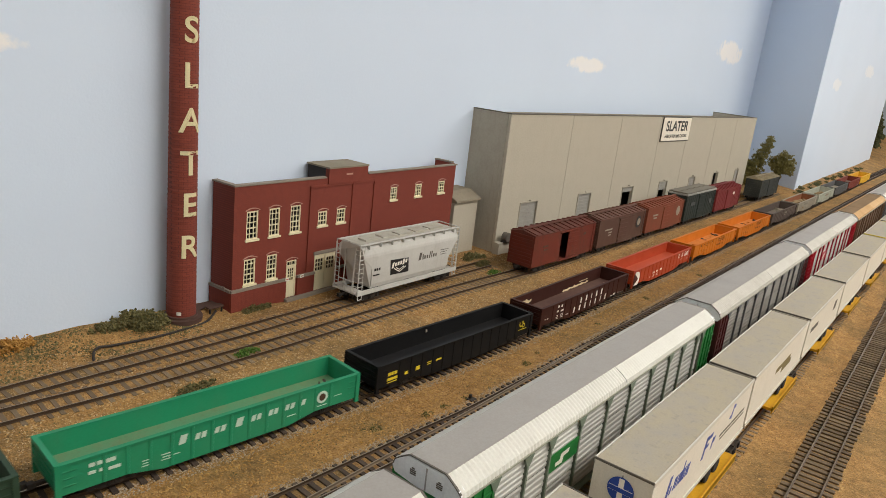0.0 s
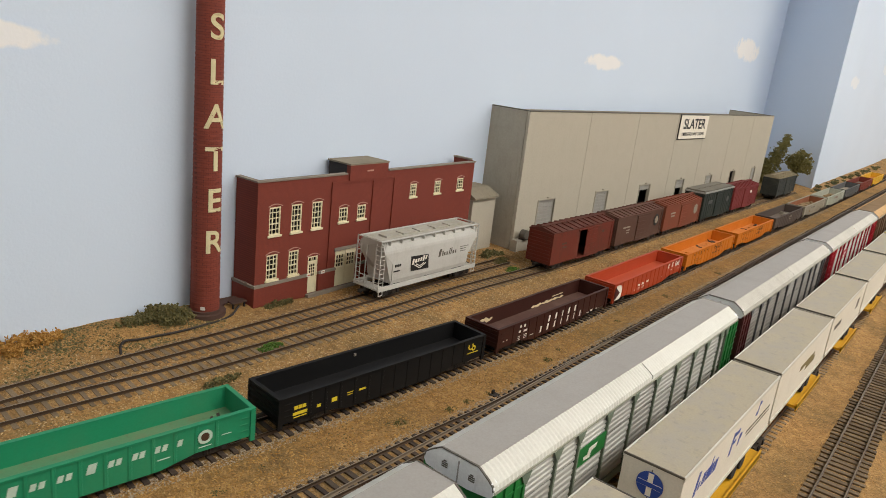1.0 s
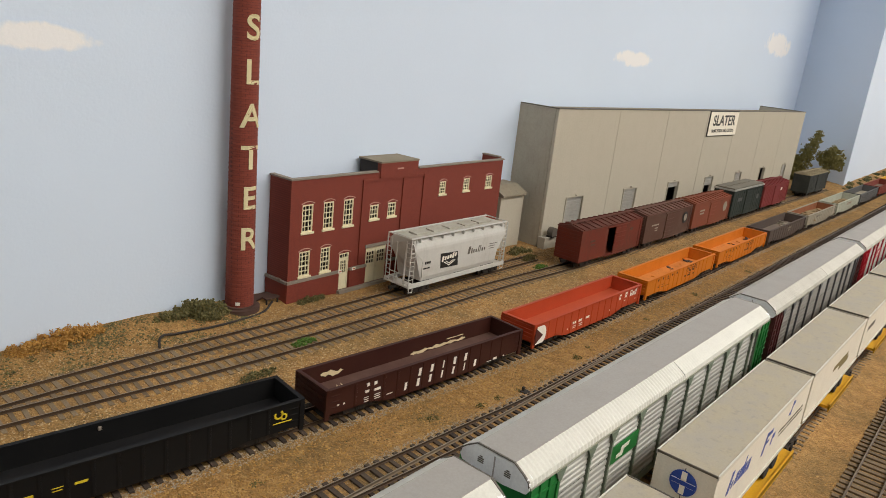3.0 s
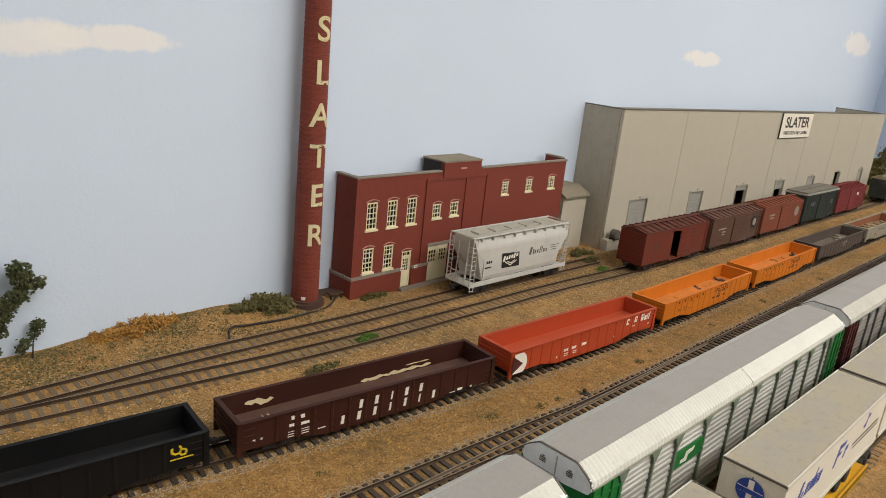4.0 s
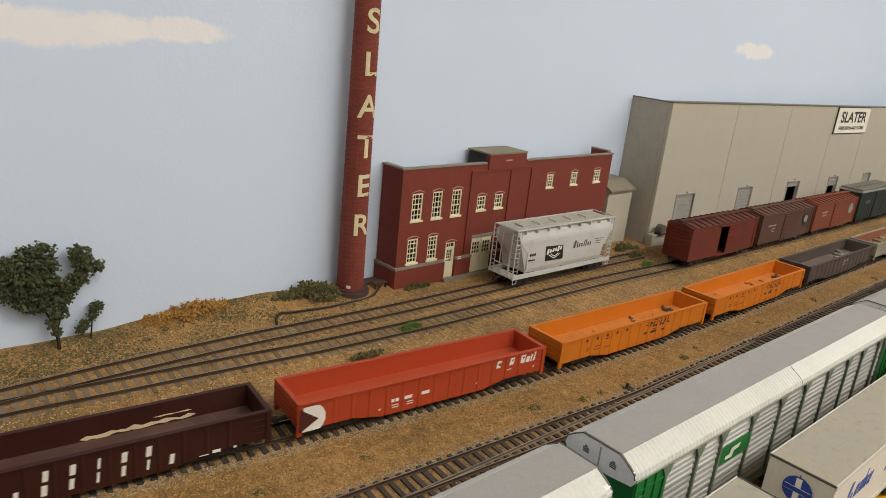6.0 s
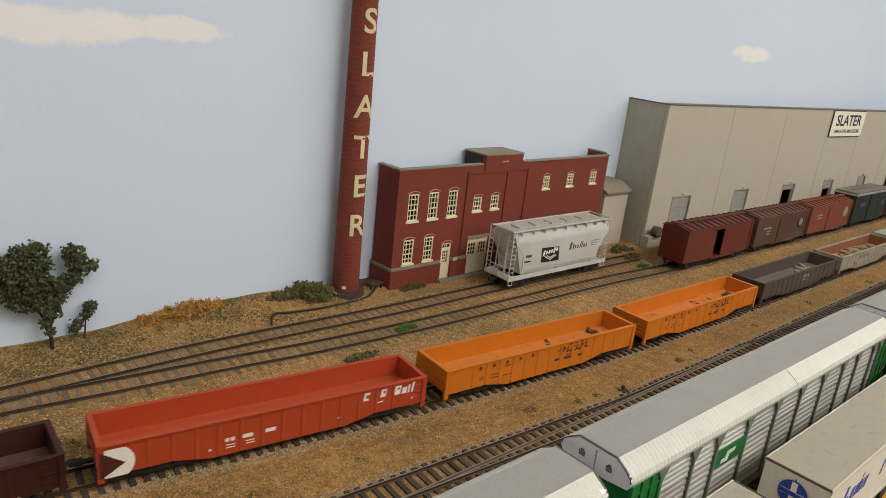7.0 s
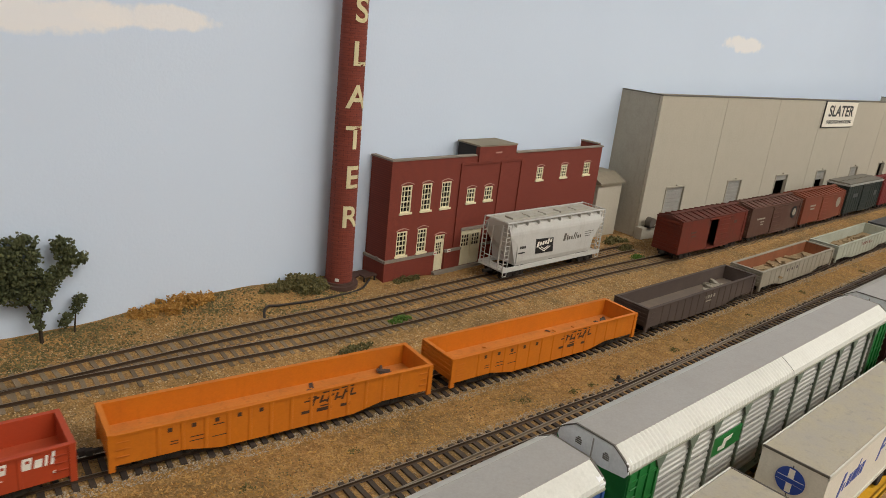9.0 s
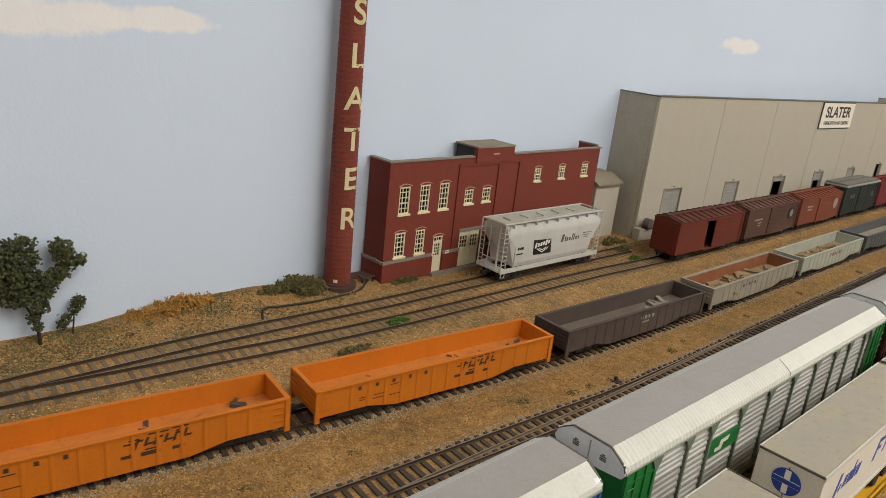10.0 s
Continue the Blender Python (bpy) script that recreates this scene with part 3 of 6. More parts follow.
def gondola(label, outside, inside, floor_mat, marks=(), ribs=13, group="moving gondola train"):
    """An open mill gondola: drop sides that deepen between the trucks, ribs, top chord, floor, ends."""
    car = thing("gondola", label, "railway wagon", None, group)
    h, w, t = G_LEN / 2, G_WID / 2, 0.0010
    low, deep = 0.0070, 0.0031
    for s in (-1, 1):
        bm = bmesh.new()
        plate(bm, [(-h, low), (-h * 0.63, low), (-h * 0.42, deep), (h * 0.42, deep), (h * 0.63, low), (h, low), (h, G_TOP - 0.0006), (-h, G_TOP - 0.0006)], s * (w - t - 0.0006), s * (w - 0.0006))
        part("side", bm, outside, car)
        # inner lining and top chord
        part("lining", made_box(-h + 0.001, h - 0.001, min(s * (w - 0.0021), s * (w - 0.00165)), max(s * (w - 0.0021), s * (w - 0.00165)), 0.0112, G_TOP - 0.0007), inside, car)
        part("top_chord", made_box(-h, h, min(s * (w + 0.0004), s * (w - 0.0023)), max(s * (w + 0.0004), s * (w - 0.0023)), G_TOP - 0.0010, G_TOP, 0.0002), outside, car)
        for i in range(ribs):
            x = -0.0706 + 0.1412 * i / (ribs - 1)
            k = min(1, max(0, (h * 0.63 - abs(x)) / (h * 0.21)))
            z0 = low + (deep - low) * k + 0.0004
            bm = bmesh.new()
            prism_pts = [(x - 0.0013, 0), (x - 0.0007, 0.0006), (x + 0.0007, 0.0006), (x + 0.0013, 0)]
            lo = [bm.verts.new((a, s * (w - 0.0008 + b), z0)) for a, b in prism_pts]
            hi = [bm.verts.new((a, s * (w - 0.0008 + b), G_TOP - 0.0011)) for a, b in prism_pts]
            for j in range(3):
                bm.faces.new((lo[j], lo[j + 1], hi[j + 1], hi[j]))
            bm.faces.new(lo)
            bm.faces.new(hi)
            part("rib", bm, outside, car)
    for s in (-1, 1):
        bm = bmesh.new()
        box(bm, min(s * (h - 0.0012), s * h), max(s * (h - 0.0012), s * h), -w + 0.0012, w - 0.0012, 0.0088, G_TOP - 0.0004)
        end = part("end", soften(bm, 0.0002, 1), outside, car)
        for z in (0.0122, 0.0155, 0.0188, 0.0221):
            part("end_rib", made_box(min(s * h, s * (h + 0.0008)), max(s * h, s * (h + 0.0008)), -w + 0.001, w - 0.001, z - 0.0007, z + 0.0007, 0.0002), outside, end)
        part("end_lining", made_box(min(s * (h - 0.0017), s * (h - 0.0013)), max(s * (h - 0.0017), s * (h - 0.0013)), -w + 0.002, w - 0.002, 0.0112, G_TOP - 0.0007), inside, car)
        part("end_chord", made_box(min(s * (h - 0.0019), s * (h + 0.0009)), max(s * (h - 0.0019), s * (h + 0.0009)), -w - 0.00012, w + 0.00012, G_TOP - 0.001, G_TOP + 0.0002, 0.0002), outside, car)
        for y in (-w + 0.0006, w - 0.0006):
            part("corner_post", made_box(min(s * (h - 0.0022), s * (h + 0.0008)), max(s * (h - 0.0022), s * (h + 0.0008)), y - 0.0009, y + 0.0009, 0.0042, G_TOP - 0.0011, 0.0002), outside, car)
        bm = bmesh.new()
        for z in (0.0125, 0.0165, 0.0205):
            rod(bm, (s * (h - 0.003), -w - 0.0006, z), (s * (h - 0.009), -w - 0.0006, z), 0.0002, 5)
        part("grab_iron", bm, outside, car)
    part("floor", made_box(-h + 0.001, h - 0.001, -w + 0.002, w - 0.002, 0.0100, 0.0113), floor_mat, car)
    part("centre_sill", made_box(-h + 0.004, h - 0.004, -0.0028, 0.0028, 0.0066, 0.0099), outside, car)
    running_gear(car, G_LEN, 0.066)
    for material, rows in marks:
        bars(car, material, rows, -w + 0.0005)
    return car


PAINT = {
    "green": paint("green_car_paint", (36, 134, 94), 0.5, (110, 120, 90), 0.12),
    "green_floor": paint("green_dusty_floor", (96, 142, 104), 0.7, (140, 120, 90), 0.45),
    "black": paint("black_car_paint", (11, 11, 12), 0.6, (36, 33, 30), 0.10),
    "black_floor": paint("black_dusty_floor", (22, 22, 24), 0.65, (52, 49, 46), 0.25),
    "maroon": paint("maroon_car_paint", (56, 25, 18), 0.55, (84, 54, 40), 0.18),
    "maroon_floor": paint("maroon_dusty_floor", (88, 62, 54), 0.75, (124, 102, 90), 0.4),
    "red": paint("red_car_paint", (172, 66, 36), 0.5, (150, 80, 55), 0.12),
    "red_floor": paint("red_dusty_floor", (178, 76, 46), 0.6, (190, 100, 70), 0.3),
    "orange": paint("orange_car_paint", (200, 112, 26), 0.55, (150, 84, 36), 0.2),
    "orange_floor": paint("orange_dusty_floor", (204, 126, 56), 0.7, (150, 96, 54), 0.45),
    "umber": paint("umber_car_paint", (78, 66, 60), 0.7, (104, 92, 82), 0.35),
    "umber_floor": paint("umber_dusty_floor", (108, 96, 86), 0.8, (140, 122, 104), 0.45),
    "tan": paint("tan_car_paint", (150, 142, 126), 0.7, (112, 96, 78), 0.35),
    "rust": paint("rusted_inside", (138, 84, 54), 0.85, (104, 66, 44), 0.5),
    "dirt": paint("dirt_load", (150, 128, 96), 0.95, (104, 86, 62), 0.6, bump=0.5),
    "pale": paint("pale_grey_car_paint", (166, 168, 152), 0.65, (120, 114, 96), 0.3),
    "slate": paint("slate_car_paint", (84, 84, 84), 0.65, (110, 104, 96), 0.3),
    "oxide": paint("oxide_car_paint", (120, 52, 40), 0.7, (90, 62, 50), 0.35),
    "yellow": paint("yellow_car_paint", (214, 166, 40), 0.55, (150, 116, 50), 0.25),
    "olive": paint("olive_car_paint", (46, 66, 50), 0.6, (80, 78, 64), 0.3),
    "red_dark": plain("dark_red_wedge", (74, 26, 18), 0.7),
    "green_mark": plain("dull_white_lettering", (186, 208, 190), 0.7),
    "scrape": plain("bare_scrape", (214, 196, 156), 0.8),
    "smudge": plain("dark_scrawl", (70, 44, 22), 0.8),
}


def debris(car, material, n, x0, x1, size, seed):
    """Scrap lying on a gondola's floor."""
    r = random.Random(seed)
    for _ in range(n):
        bm = bmesh.new()
        a, b, c = (r.uniform(0.4, 1) * size * k for k in (1.6, 0.7, 0.25))
        m = Matrix.Translation((r.uniform(x0, x1), r.uniform(-0.010, 0.010), 0.0113 + c * 0.6)) @ Euler((r.uniform(-0.3, 0.3), r.uniform(-0.25, 0.25), r.uniform(0, 6.28))).to_matrix().to_4x4()
        bmesh.ops.create_cube(bm, size=1, matrix=m @ Matrix.Diagonal((a, b, c, 1)))
        part("scrap", bm, material, car)


def scrape_marks(car, rows):
    """Ragged pale scrapes on the floor and inner side: x, length, place, width."""
    r = random.Random(5)
    for x, length, place, width in rows:
        bm = bmesh.new()
        k = 9
        up = place != "floor"
        level = 0.0128 if place == "low" else 0.0165
        a, b = [], []
        for i in range(k + 1):
            u = x + length * i / k
            e = width * (0.35 + 0.65 * r.random()) * (0.3 if i in (0, k) else 1)
            mid = r.uniform(-0.2, 0.2) * width
            if up:
                a.append(bm.verts.new((u, G_WID / 2 - 0.0022, level + mid - e / 2)))
                b.append(bm.verts.new((u, G_WID / 2 - 0.0022, level + mid + e / 2)))
            else:
                a.append(bm.verts.new((u, mid - e / 2 + r.uniform(-0.0004, 0.0004), 0.01145)))
                b.append(bm.verts.new((u, mid + e / 2, 0.01145)))
        for i in range(k):
            bm.faces.new((a[i], a[i + 1], b[i + 1], b[i]))
        part("scrape", bm, PAINT["scrape"], car)


def build_train():
    """The cars of the moving train, first to last, and how far along each one's middle stands at the start."""
    W, Y, K = M["white"], M["yellow"], PAINT["smudge"]
    cars = []
    cars.append(gondola("dark olive open gondola ahead of the green one", PAINT["olive"], PAINT["olive"], PAINT["umber_floor"]))
    small = [(-0.0765, 0.0193, 0.0030, 0.0022), (-0.0725, 0.0193, 0.0030, 0.0022), (-0.0675, 0.0190, 0.0052, 0.0022), (-0.0765, 0.0150, 0.0036, 0.0018), (-0.0715, 0.0150, 0.0030, 0.0018), (-0.0655, 0.0142, 0.0062, 0.0018)]
    small += [(-0.049 + 0.0105 * i, 0.0118 - 0.0016 * j, 0.0052 - 0.0012 * (j % 2), 0.0005) for i in range(2) for j in range(3)] + [(-0.034, 0.0098, 0.0065, 0.0005), (0.041, 0.0098, 0.0065, 0.0006), (0.0765, 0.0135, 0.006, 0.0005), (0.064, 0.0098, 0.0075, 0.0005)]
    # two words of slanted letter blocks, the first of each larger
    big = [(-0.0290, 0.0172, 0.0040, 0.0054, 0.25), (0.0053, 0.0168, 0.0042, 0.0054, 0.25)]
    big += [(x, 0.0163, 0.0026, 0.0036, 0.25) for x in (-0.0205, -0.0168, -0.0088, -0.0050, 0.0145, 0.0182, 0.0262, 0.0298, 0.0378, 0.0416, 0.0497)]
    green = gondola("bright green open gondola with white lettering and a round emblem", PAINT["green"], PAINT["green"], PAINT["green_floor"], [(PAINT["green_mark"], small + big)])
    disc(green, "emblem", PAINT["green_mark"], 0.0636, 0.0160, 0.0042, -G_WID / 2 - 0.0001, 0.0001, "round white emblem with a dark centre")
    disc(green, "emblem", PAINT["smudge"], 0.0636, 0.0160, 0.0025, -G_WID / 2 - 0.00022, 0.0001)
    debris(green, PAINT["umber"], 5, 0.074, 0.084, 0.003, 3)
    cars.append(green)
    marks = [(-0.0812, 0.0158, 0.0028, 0.0024), (-0.0782, 0.0158, 0.0024, 0.0024), (-0.0752, 0.0158, 0.0026, 0.0024), (-0.078, 0.0118, 0.0102, 0.0020), (-0.078, 0.0094, 0.0095, 0.0006), (-0.0640, 0.0122, 0.0030, 0.0022), (-0.0520, 0.0128, 0.0042, 0.0030), (-0.0395, 0.0142, 0.0050, 0.0005), (-0.0395, 0.0126, 0.0044, 0.0005), (-0.0290, 0.0136, 0.0058, 0.0014)]
    black = gondola("black open gondola with small yellow lettering", PAINT["black"], PAINT["black"], PAINT["black_floor"], [(Y, marks)])
    w = -G_WID / 2
    bm = bmesh.new()
    bmesh.ops.create_circle(bm, segments=20, radius=0.0030, matrix=Matrix.Translation((0.0768, w - 0.0003, 0.0188)) @ Matrix.Rotation(radians(90), 4, "X"))
    outer = list(bm.verts)
    ring = [bm.verts.new((0.0768 + (v.co.x - 0.0768) * 0.6, v.co.y, 0.0188 + (v.co.z - 0.0188) * 0.6)) for v in outer]
    for i in range(15):
        bm.faces.new((outer[i + 3], outer[(i + 4) % 20], ring[(i + 4) % 20], ring[i + 3]))
    bmesh.ops.create_circle(bm, segments=16, radius=0.0022, matrix=Matrix.Translation((0.0802, w - 0.0003, 0.0168)) @ Matrix.Rotation(radians(90), 4, "X"))
    bm.verts.ensure_lookup_table()
    o2 = list(bm.verts)[-16:]
    r2 = [bm.verts.new((0.0802 + (v.co.x - 0.0802) * 0.5, v.co.y, 0.0168 + (v.co.z - 0.0168) * 0.5)) for v in o2]
    for i in range(16):
        bm.faces.new((o2[i], o2[(i + 1) % 16], r2[(i + 1) % 16], r2[i]))
    box(bm, 0.0735, 0.0855, w - 0.0003, w - 0.0001, 0.0130, 0.0136)
    part("emblem", bm, Y, black, "yellow ring emblem with an underline")
    part("bolt", made_box(-0.012, -0.0105, -w - 0.0032, -w - 0.0022, 0.0205, 0.0225, 0.0003), M["stone"], black)
    cars.append(black)
    marks = [(-0.0605, 0.0200, 0.0024, 0.0024), (-0.0545, 0.0196, 0.0024, 0.0024), (-0.0612, 0.0154, 0.0034, 0.0018), (-0.0528, 0.0148, 0.0052, 0.0018)]
    marks += [(-0.0610 + 0.0085 * i, 0.0112 - 0.0015 * j, 0.0048, 0.0005) for i in range(2) for j in range(3)]
    marks += [(-0.0418, 0.0082, 0.0050, 0.0006)]
    # two rows of letter-sized blocks, wide and narrow
    for k, (x0, x1, z, widths) in enumerate(((-0.0152, 0.0302, 0.0170, (3.0, 3.2, 1.2, 3.2, 3.2)), (-0.0276, 0.0412, 0.0094, (2.6, 3.2, 2.8, 1.2, 2.4, 1.2, 2.8)))):
        for i, wide in enumerate(widths):
            x = x0 + (x1 - x0) * i / (len(widths) - 1)
            marks.append((x, z, 0.0012 if wide < 2 else wide * 0.00078, 0.0056, 0.1))
    marks += [(0.0640, 0.0074, 0.0042, 0.0018), (0.0575, 0.0066, 0.005, 0.0005), (0.0740, 0.0072, 0.0016, 0.0012), (-0.084, 0.0122, 0.0016, 0.0012), (-0.0795, 0.0122, 0.0012, 0.0012)]
    maroon = gondola("dark maroon open gondola with white letter bars and scraped floor", PAINT["maroon"], PAINT["maroon"], PAINT["maroon_floor"], [(W, marks)])
    scrape_marks(maroon, [(-0.086, 0.024, "floor", 0.010), (-0.076, 0.018, "wall", 0.0048), (0.004, 0.026, "low", 0.0030), (0.026, 0.036, "low", 0.0034), (-0.070, 0.006, "floor", 0.014), (0.012, 0.018, "floor", 0.004), (0.040, 0.020, "wall", 0.0012), (0.078, 0.005, "floor", 0.006)])
    cars.append(maroon)
    marks = [(-0.0310, 0.0122, 0.0022, 0.0022), (-0.0280, 0.0122, 0.0022, 0.0022), (-0.0200, 0.0122, 0.0060, 0.0022), (-0.0070, 0.0125, 0.0060, 0.0022)]
    marks += [(-0.0290 + 0.0108 * i, 0.0090 - 0.0016 * j, 0.0048, 0.0006) for i in range(2) for j in range(2)]
    marks += [(0.0520, 0.0194, 0.0036, 0.0052, 0.15), (0.0636, 0.0196, 0.0036, 0.0052, 0.15), (0.0735, 0.0194, 0.0040, 0.0060, 0.15), (0.0782, 0.0184, 0.0032, 0.0042, 0.15), (0.0815, 0.0190, 0.0012, 0.0054, 0.15), (0.0842, 0.0196, 0.0014, 0.0066, 0.15), (0.0845, 0.0118, 0.0013, 0.0013), (0.0345, 0.0098, 0.0014, 0.0013), (0.0615, 0.0140, 0.004, 0.0006), (-0.0400, 0.0082, 0.0014, 0.0012)]
    red = gondola("vermilion red open gondola with a white half-disc emblem", PAINT["red"], PAINT["red"], PAINT["red_floor"], [(W, marks)])
    for cx, z, wide, tall in ((0.0527, 0.0194, 0.0022, 0.0020), (0.0640, 0.0203, 0.0014, 0.0014), (0.0739, 0.0205, 0.0016, 0.0014)):
        part("lettering_slit", made_box(cx - wide / 2, cx + wide / 2, w + 0.0002, w + 0.00036, z - tall / 2, z + tall / 2), PAINT["red"], red)
    # a white disc cut off at the car's end, with a dark wedge in it
    bm = bmesh.new()
    rim = [(-0.0868 + 0.0098 * math.cos(a), 0.0145 + 0.0098 * math.sin(a)) for a in np.linspace(-2.0, 2.0, 32)]
    plate(bm, [(max(x, -0.0922), min(max(z, 0.0071), 0.0228)) for x, z in rim], w - 0.00105, w - 0.00095)
    part("emblem", bm, W, red, "white half-disc emblem")
    bm = bmesh.new()
    plate(bm, [(-0.0928, 0.0220), (-0.0928, 0.0070), (-0.0815, 0.0142)], w - 0.00125, w - 0.00110)
    part("emblem_wedge", bm, PAINT["red_dark"], red, "dark wedge of the emblem")
    cars.append(red)
    for seed in (11, 12):
        r = random.Random(seed)
        marks = [(-0.0650 + 0.0119 * i, 0.0204, 0.0022, 0.0024) for i in range(5)] + [(-0.0405, 0.0178, 0.0060, 0.0006), (-0.063, 0.0136, 0.004, 0.0005), (-0.063, 0.0120, 0.004, 0.0005), (-0.0515, 0.0136, 0.007, 0.0005), (-0.0515, 0.0112, 0.008, 0.0005), (-0.040, 0.0108, 0.008, 0.0005)]
        # a row of leaning strokes and short dashes, with streaks above it and bars below
        scrawl = [(0.0135 + 0.0047 * i, 0.0180 + 0.0004 * (i % 3), 0.0014, 0.0062 - 0.0014 * (i % 2), 0.35) for i in range(6)]
        scrawl += [(0.0152 + 0.0047 * i, 0.0196 - 0.0026 * (i % 2), 0.0030, 0.0012, 0.35) for i in range(6)]
        scrawl += [(0.0105, 0.0188, 0.0060, 0.0009), (0.0125, 0.0206, 0.0050, 0.0008), (0.0240 + r.uniform(-0.002, 0.002), 0.0222, 0.0100, 0.0008), (0.0345, 0.0228, 0.0080, 0.0009), (0.0085, 0.0120, 0.0048, 0.0018), (0.0200, 0.0117, 0.0092, 0.0022), (0.0335, 0.0113, 0.0060, 0.0018), (0.0205, 0.0140, 0.0060, 0.0008)]
        orange = gondola("weathered orange open gondola with dark scrawled lettering", PAINT["orange"], PAINT["orange"], PAINT["orange_floor"], [(K, marks + scrawl)])
        debris(orange, PAINT["umber"], 6, 0.02, 0.034, 0.0045, seed)
        debris(orange, PAINT["umber"], 5 if seed == 11 else 12, 0.070, 0.085, 0.006, seed + 4)
        debris(orange, PAINT["orange_floor"], 9, -0.07, 0.06, 0.004, seed + 9)
        cars.append(orange)
    umber = gondola("weathered dark umber gondola with scrap on its floor", PAINT["umber"], PAINT["umber"], PAINT["umber_floor"], [(PAINT["tan"], [(0.0 + 0.005 * i, 0.0178, 0.003, 0.003) for i in range(4)] + [(0.006, 0.0138, 0.012, 0.0012)])])
    debris(umber, PAINT["tan"], 26, 0.030, 0.066, 0.009, 31)
    debris(umber, PAINT["tan"], 2, -0.035, -0.03, 0.004, 32)
    cars.append(umber)
    tan = gondola("dirty tan gondola with rusted inside and a dirt load", PAINT["tan"], PAINT["rust"], PAINT["dirt"], [(PAINT["umber"], [(-0.03 + 0.006 * i, 0.0172, 0.003, 0.003) for i in range(5)])])
    debris(tan, PAINT["dirt"], 40, -0.06, 0.07, 0.012, 33)
    cars.append(tan)
    pale = gondola("pale grey-green gondola with reddish lettering and dirt inside", PAINT["pale"], PAINT["pale"], PAINT["dirt"], [(PAINT["oxide"], [(-0.01 + 0.007 * i, 0.0170, 0.0035, 0.004) for i in range(6)])])
    debris(pale, PAINT["dirt"], 30, -0.05, 0.07, 0.010, 34)
    cars.append(pale)
    cars.append(gondola("dusty slate grey gondola", PAINT["slate"], PAINT["slate"], PAINT["tan"]))
    cars.append(gondola("oxide red weathered gondola", PAINT["oxide"], PAINT["oxide"], PAINT["umber_floor"]))
    cars.append(gondola("yellow gondola at the far end of the train", PAINT["yellow"], PAINT["yellow"], PAINT["orange_floor"]))
    return cars


TRAIN = build_train()
PITCH, SPEED, FIRST = 0.2024, 0.0965, 0.0454
MAIN_ARC = np.concatenate([[0], np.cumsum(np.hypot(np.diff(MAIN[0]), np.diff(MAIN[1])))])


def on_main(s):
    """The pose of a car whose middle is s metres along the main track from x = 0."""
    a0 = np.interp(0.0, MAIN[0], MAIN_ARC) + s
    p = [np.array([np.interp(a0 + d, MAIN_ARC, MAIN[0]), np.interp(a0 + d, MAIN_ARC, MAIN[1])]) for d in (-0.066, 0.066)]
    mid, way = (p[0] + p[1]) / 2, p[1] - p[0]
    return pose(mid[0], mid[1], 0, 0, 0, math.degrees(math.atan2(way[1], way[0])))


def rolled(t):
    """How far the train has gone after t seconds: it gains a little, then eases."""
    return SPEED * t + float(np.interp(t, *curve_through([(0, 0), (2, 0.0010), (3.5, 0.002), (5.5, 0.0036), (7, 0.006), (8, 0.0073), (9, 0.0066), (10.1, 0.004)], 0.05)))


def motions():
    times = [i * 0.25 for i in range(41)]
    for i, car in enumerate(TRAIN):
        s0 = FIRST + PITCH * i
        walk(car, [(t, on_main(s0 - rolled(t))) for t in times])
        # the wheels roll as the car goes
        for axle in [o for o in car.children_recursive if o.name.startswith("wheelset")]:
            at = axle.matrix_basis.translation.copy()
            walk(axle, [(k / 15, Matrix.Translation(at) @ Matrix.Rotation(-rolled(k / 15) / 0.0047, 4, "Y")) for k in range(151)])

# ---- buildings along the backdrop ----
def pierced(u0, u1, z0, z1, holes, y0, y1):
    """A wall in u and z with openings that go through it; holes: u0, u1, z0, z1."""
    bm = bmesh.new()
    us = sorted({u0, u1, *(h[0] for h in holes), *(h[1] for h in holes)})
    zs = sorted({z0, z1, *(max(z0, h[2]) for h in holes), *(h[3] for h in holes)})
    made = {}

    def v(i, j, y):
        if (i, j, y) not in made:
            made[i, j, y] = bm.verts.new((us[i], y, zs[j]))
        return made[i, j, y]

    def solid(i, j):
        if not (0 <= i < len(us) - 1 and 0 <= j < len(zs) - 1):
            return False
        u, z = (us[i] + us[i + 1]) / 2, (zs[j] + zs[j + 1]) / 2
        return not any(h[0] < u < h[1] and h[2] < z < h[3] for h in holes)

    for i in range(len(us) - 1):
        for j in range(len(zs) - 1):
            if not solid(i, j):
                continue
            bm.faces.new((v(i, j, y0), v(i + 1, j, y0), v(i + 1, j + 1, y0), v(i, j + 1, y0)))
            bm.faces.new((v(i, j, y1), v(i, j + 1, y1), v(i + 1, j + 1, y1), v(i + 1, j, y1)))
            for di, dj, a, b in ((-1, 0, (i, j), (i, j + 1)), (1, 0, (i + 1, j), (i + 1, j + 1)), (0, -1, (i, j), (i + 1, j)), (0, 1, (i, j + 1), (i + 1, j + 1))):
                if not solid(i + di, j + dj):
                    bm.faces.new((v(*a, y0), v(*b, y0), v(*b, y1), v(*a, y1)))
    return bm


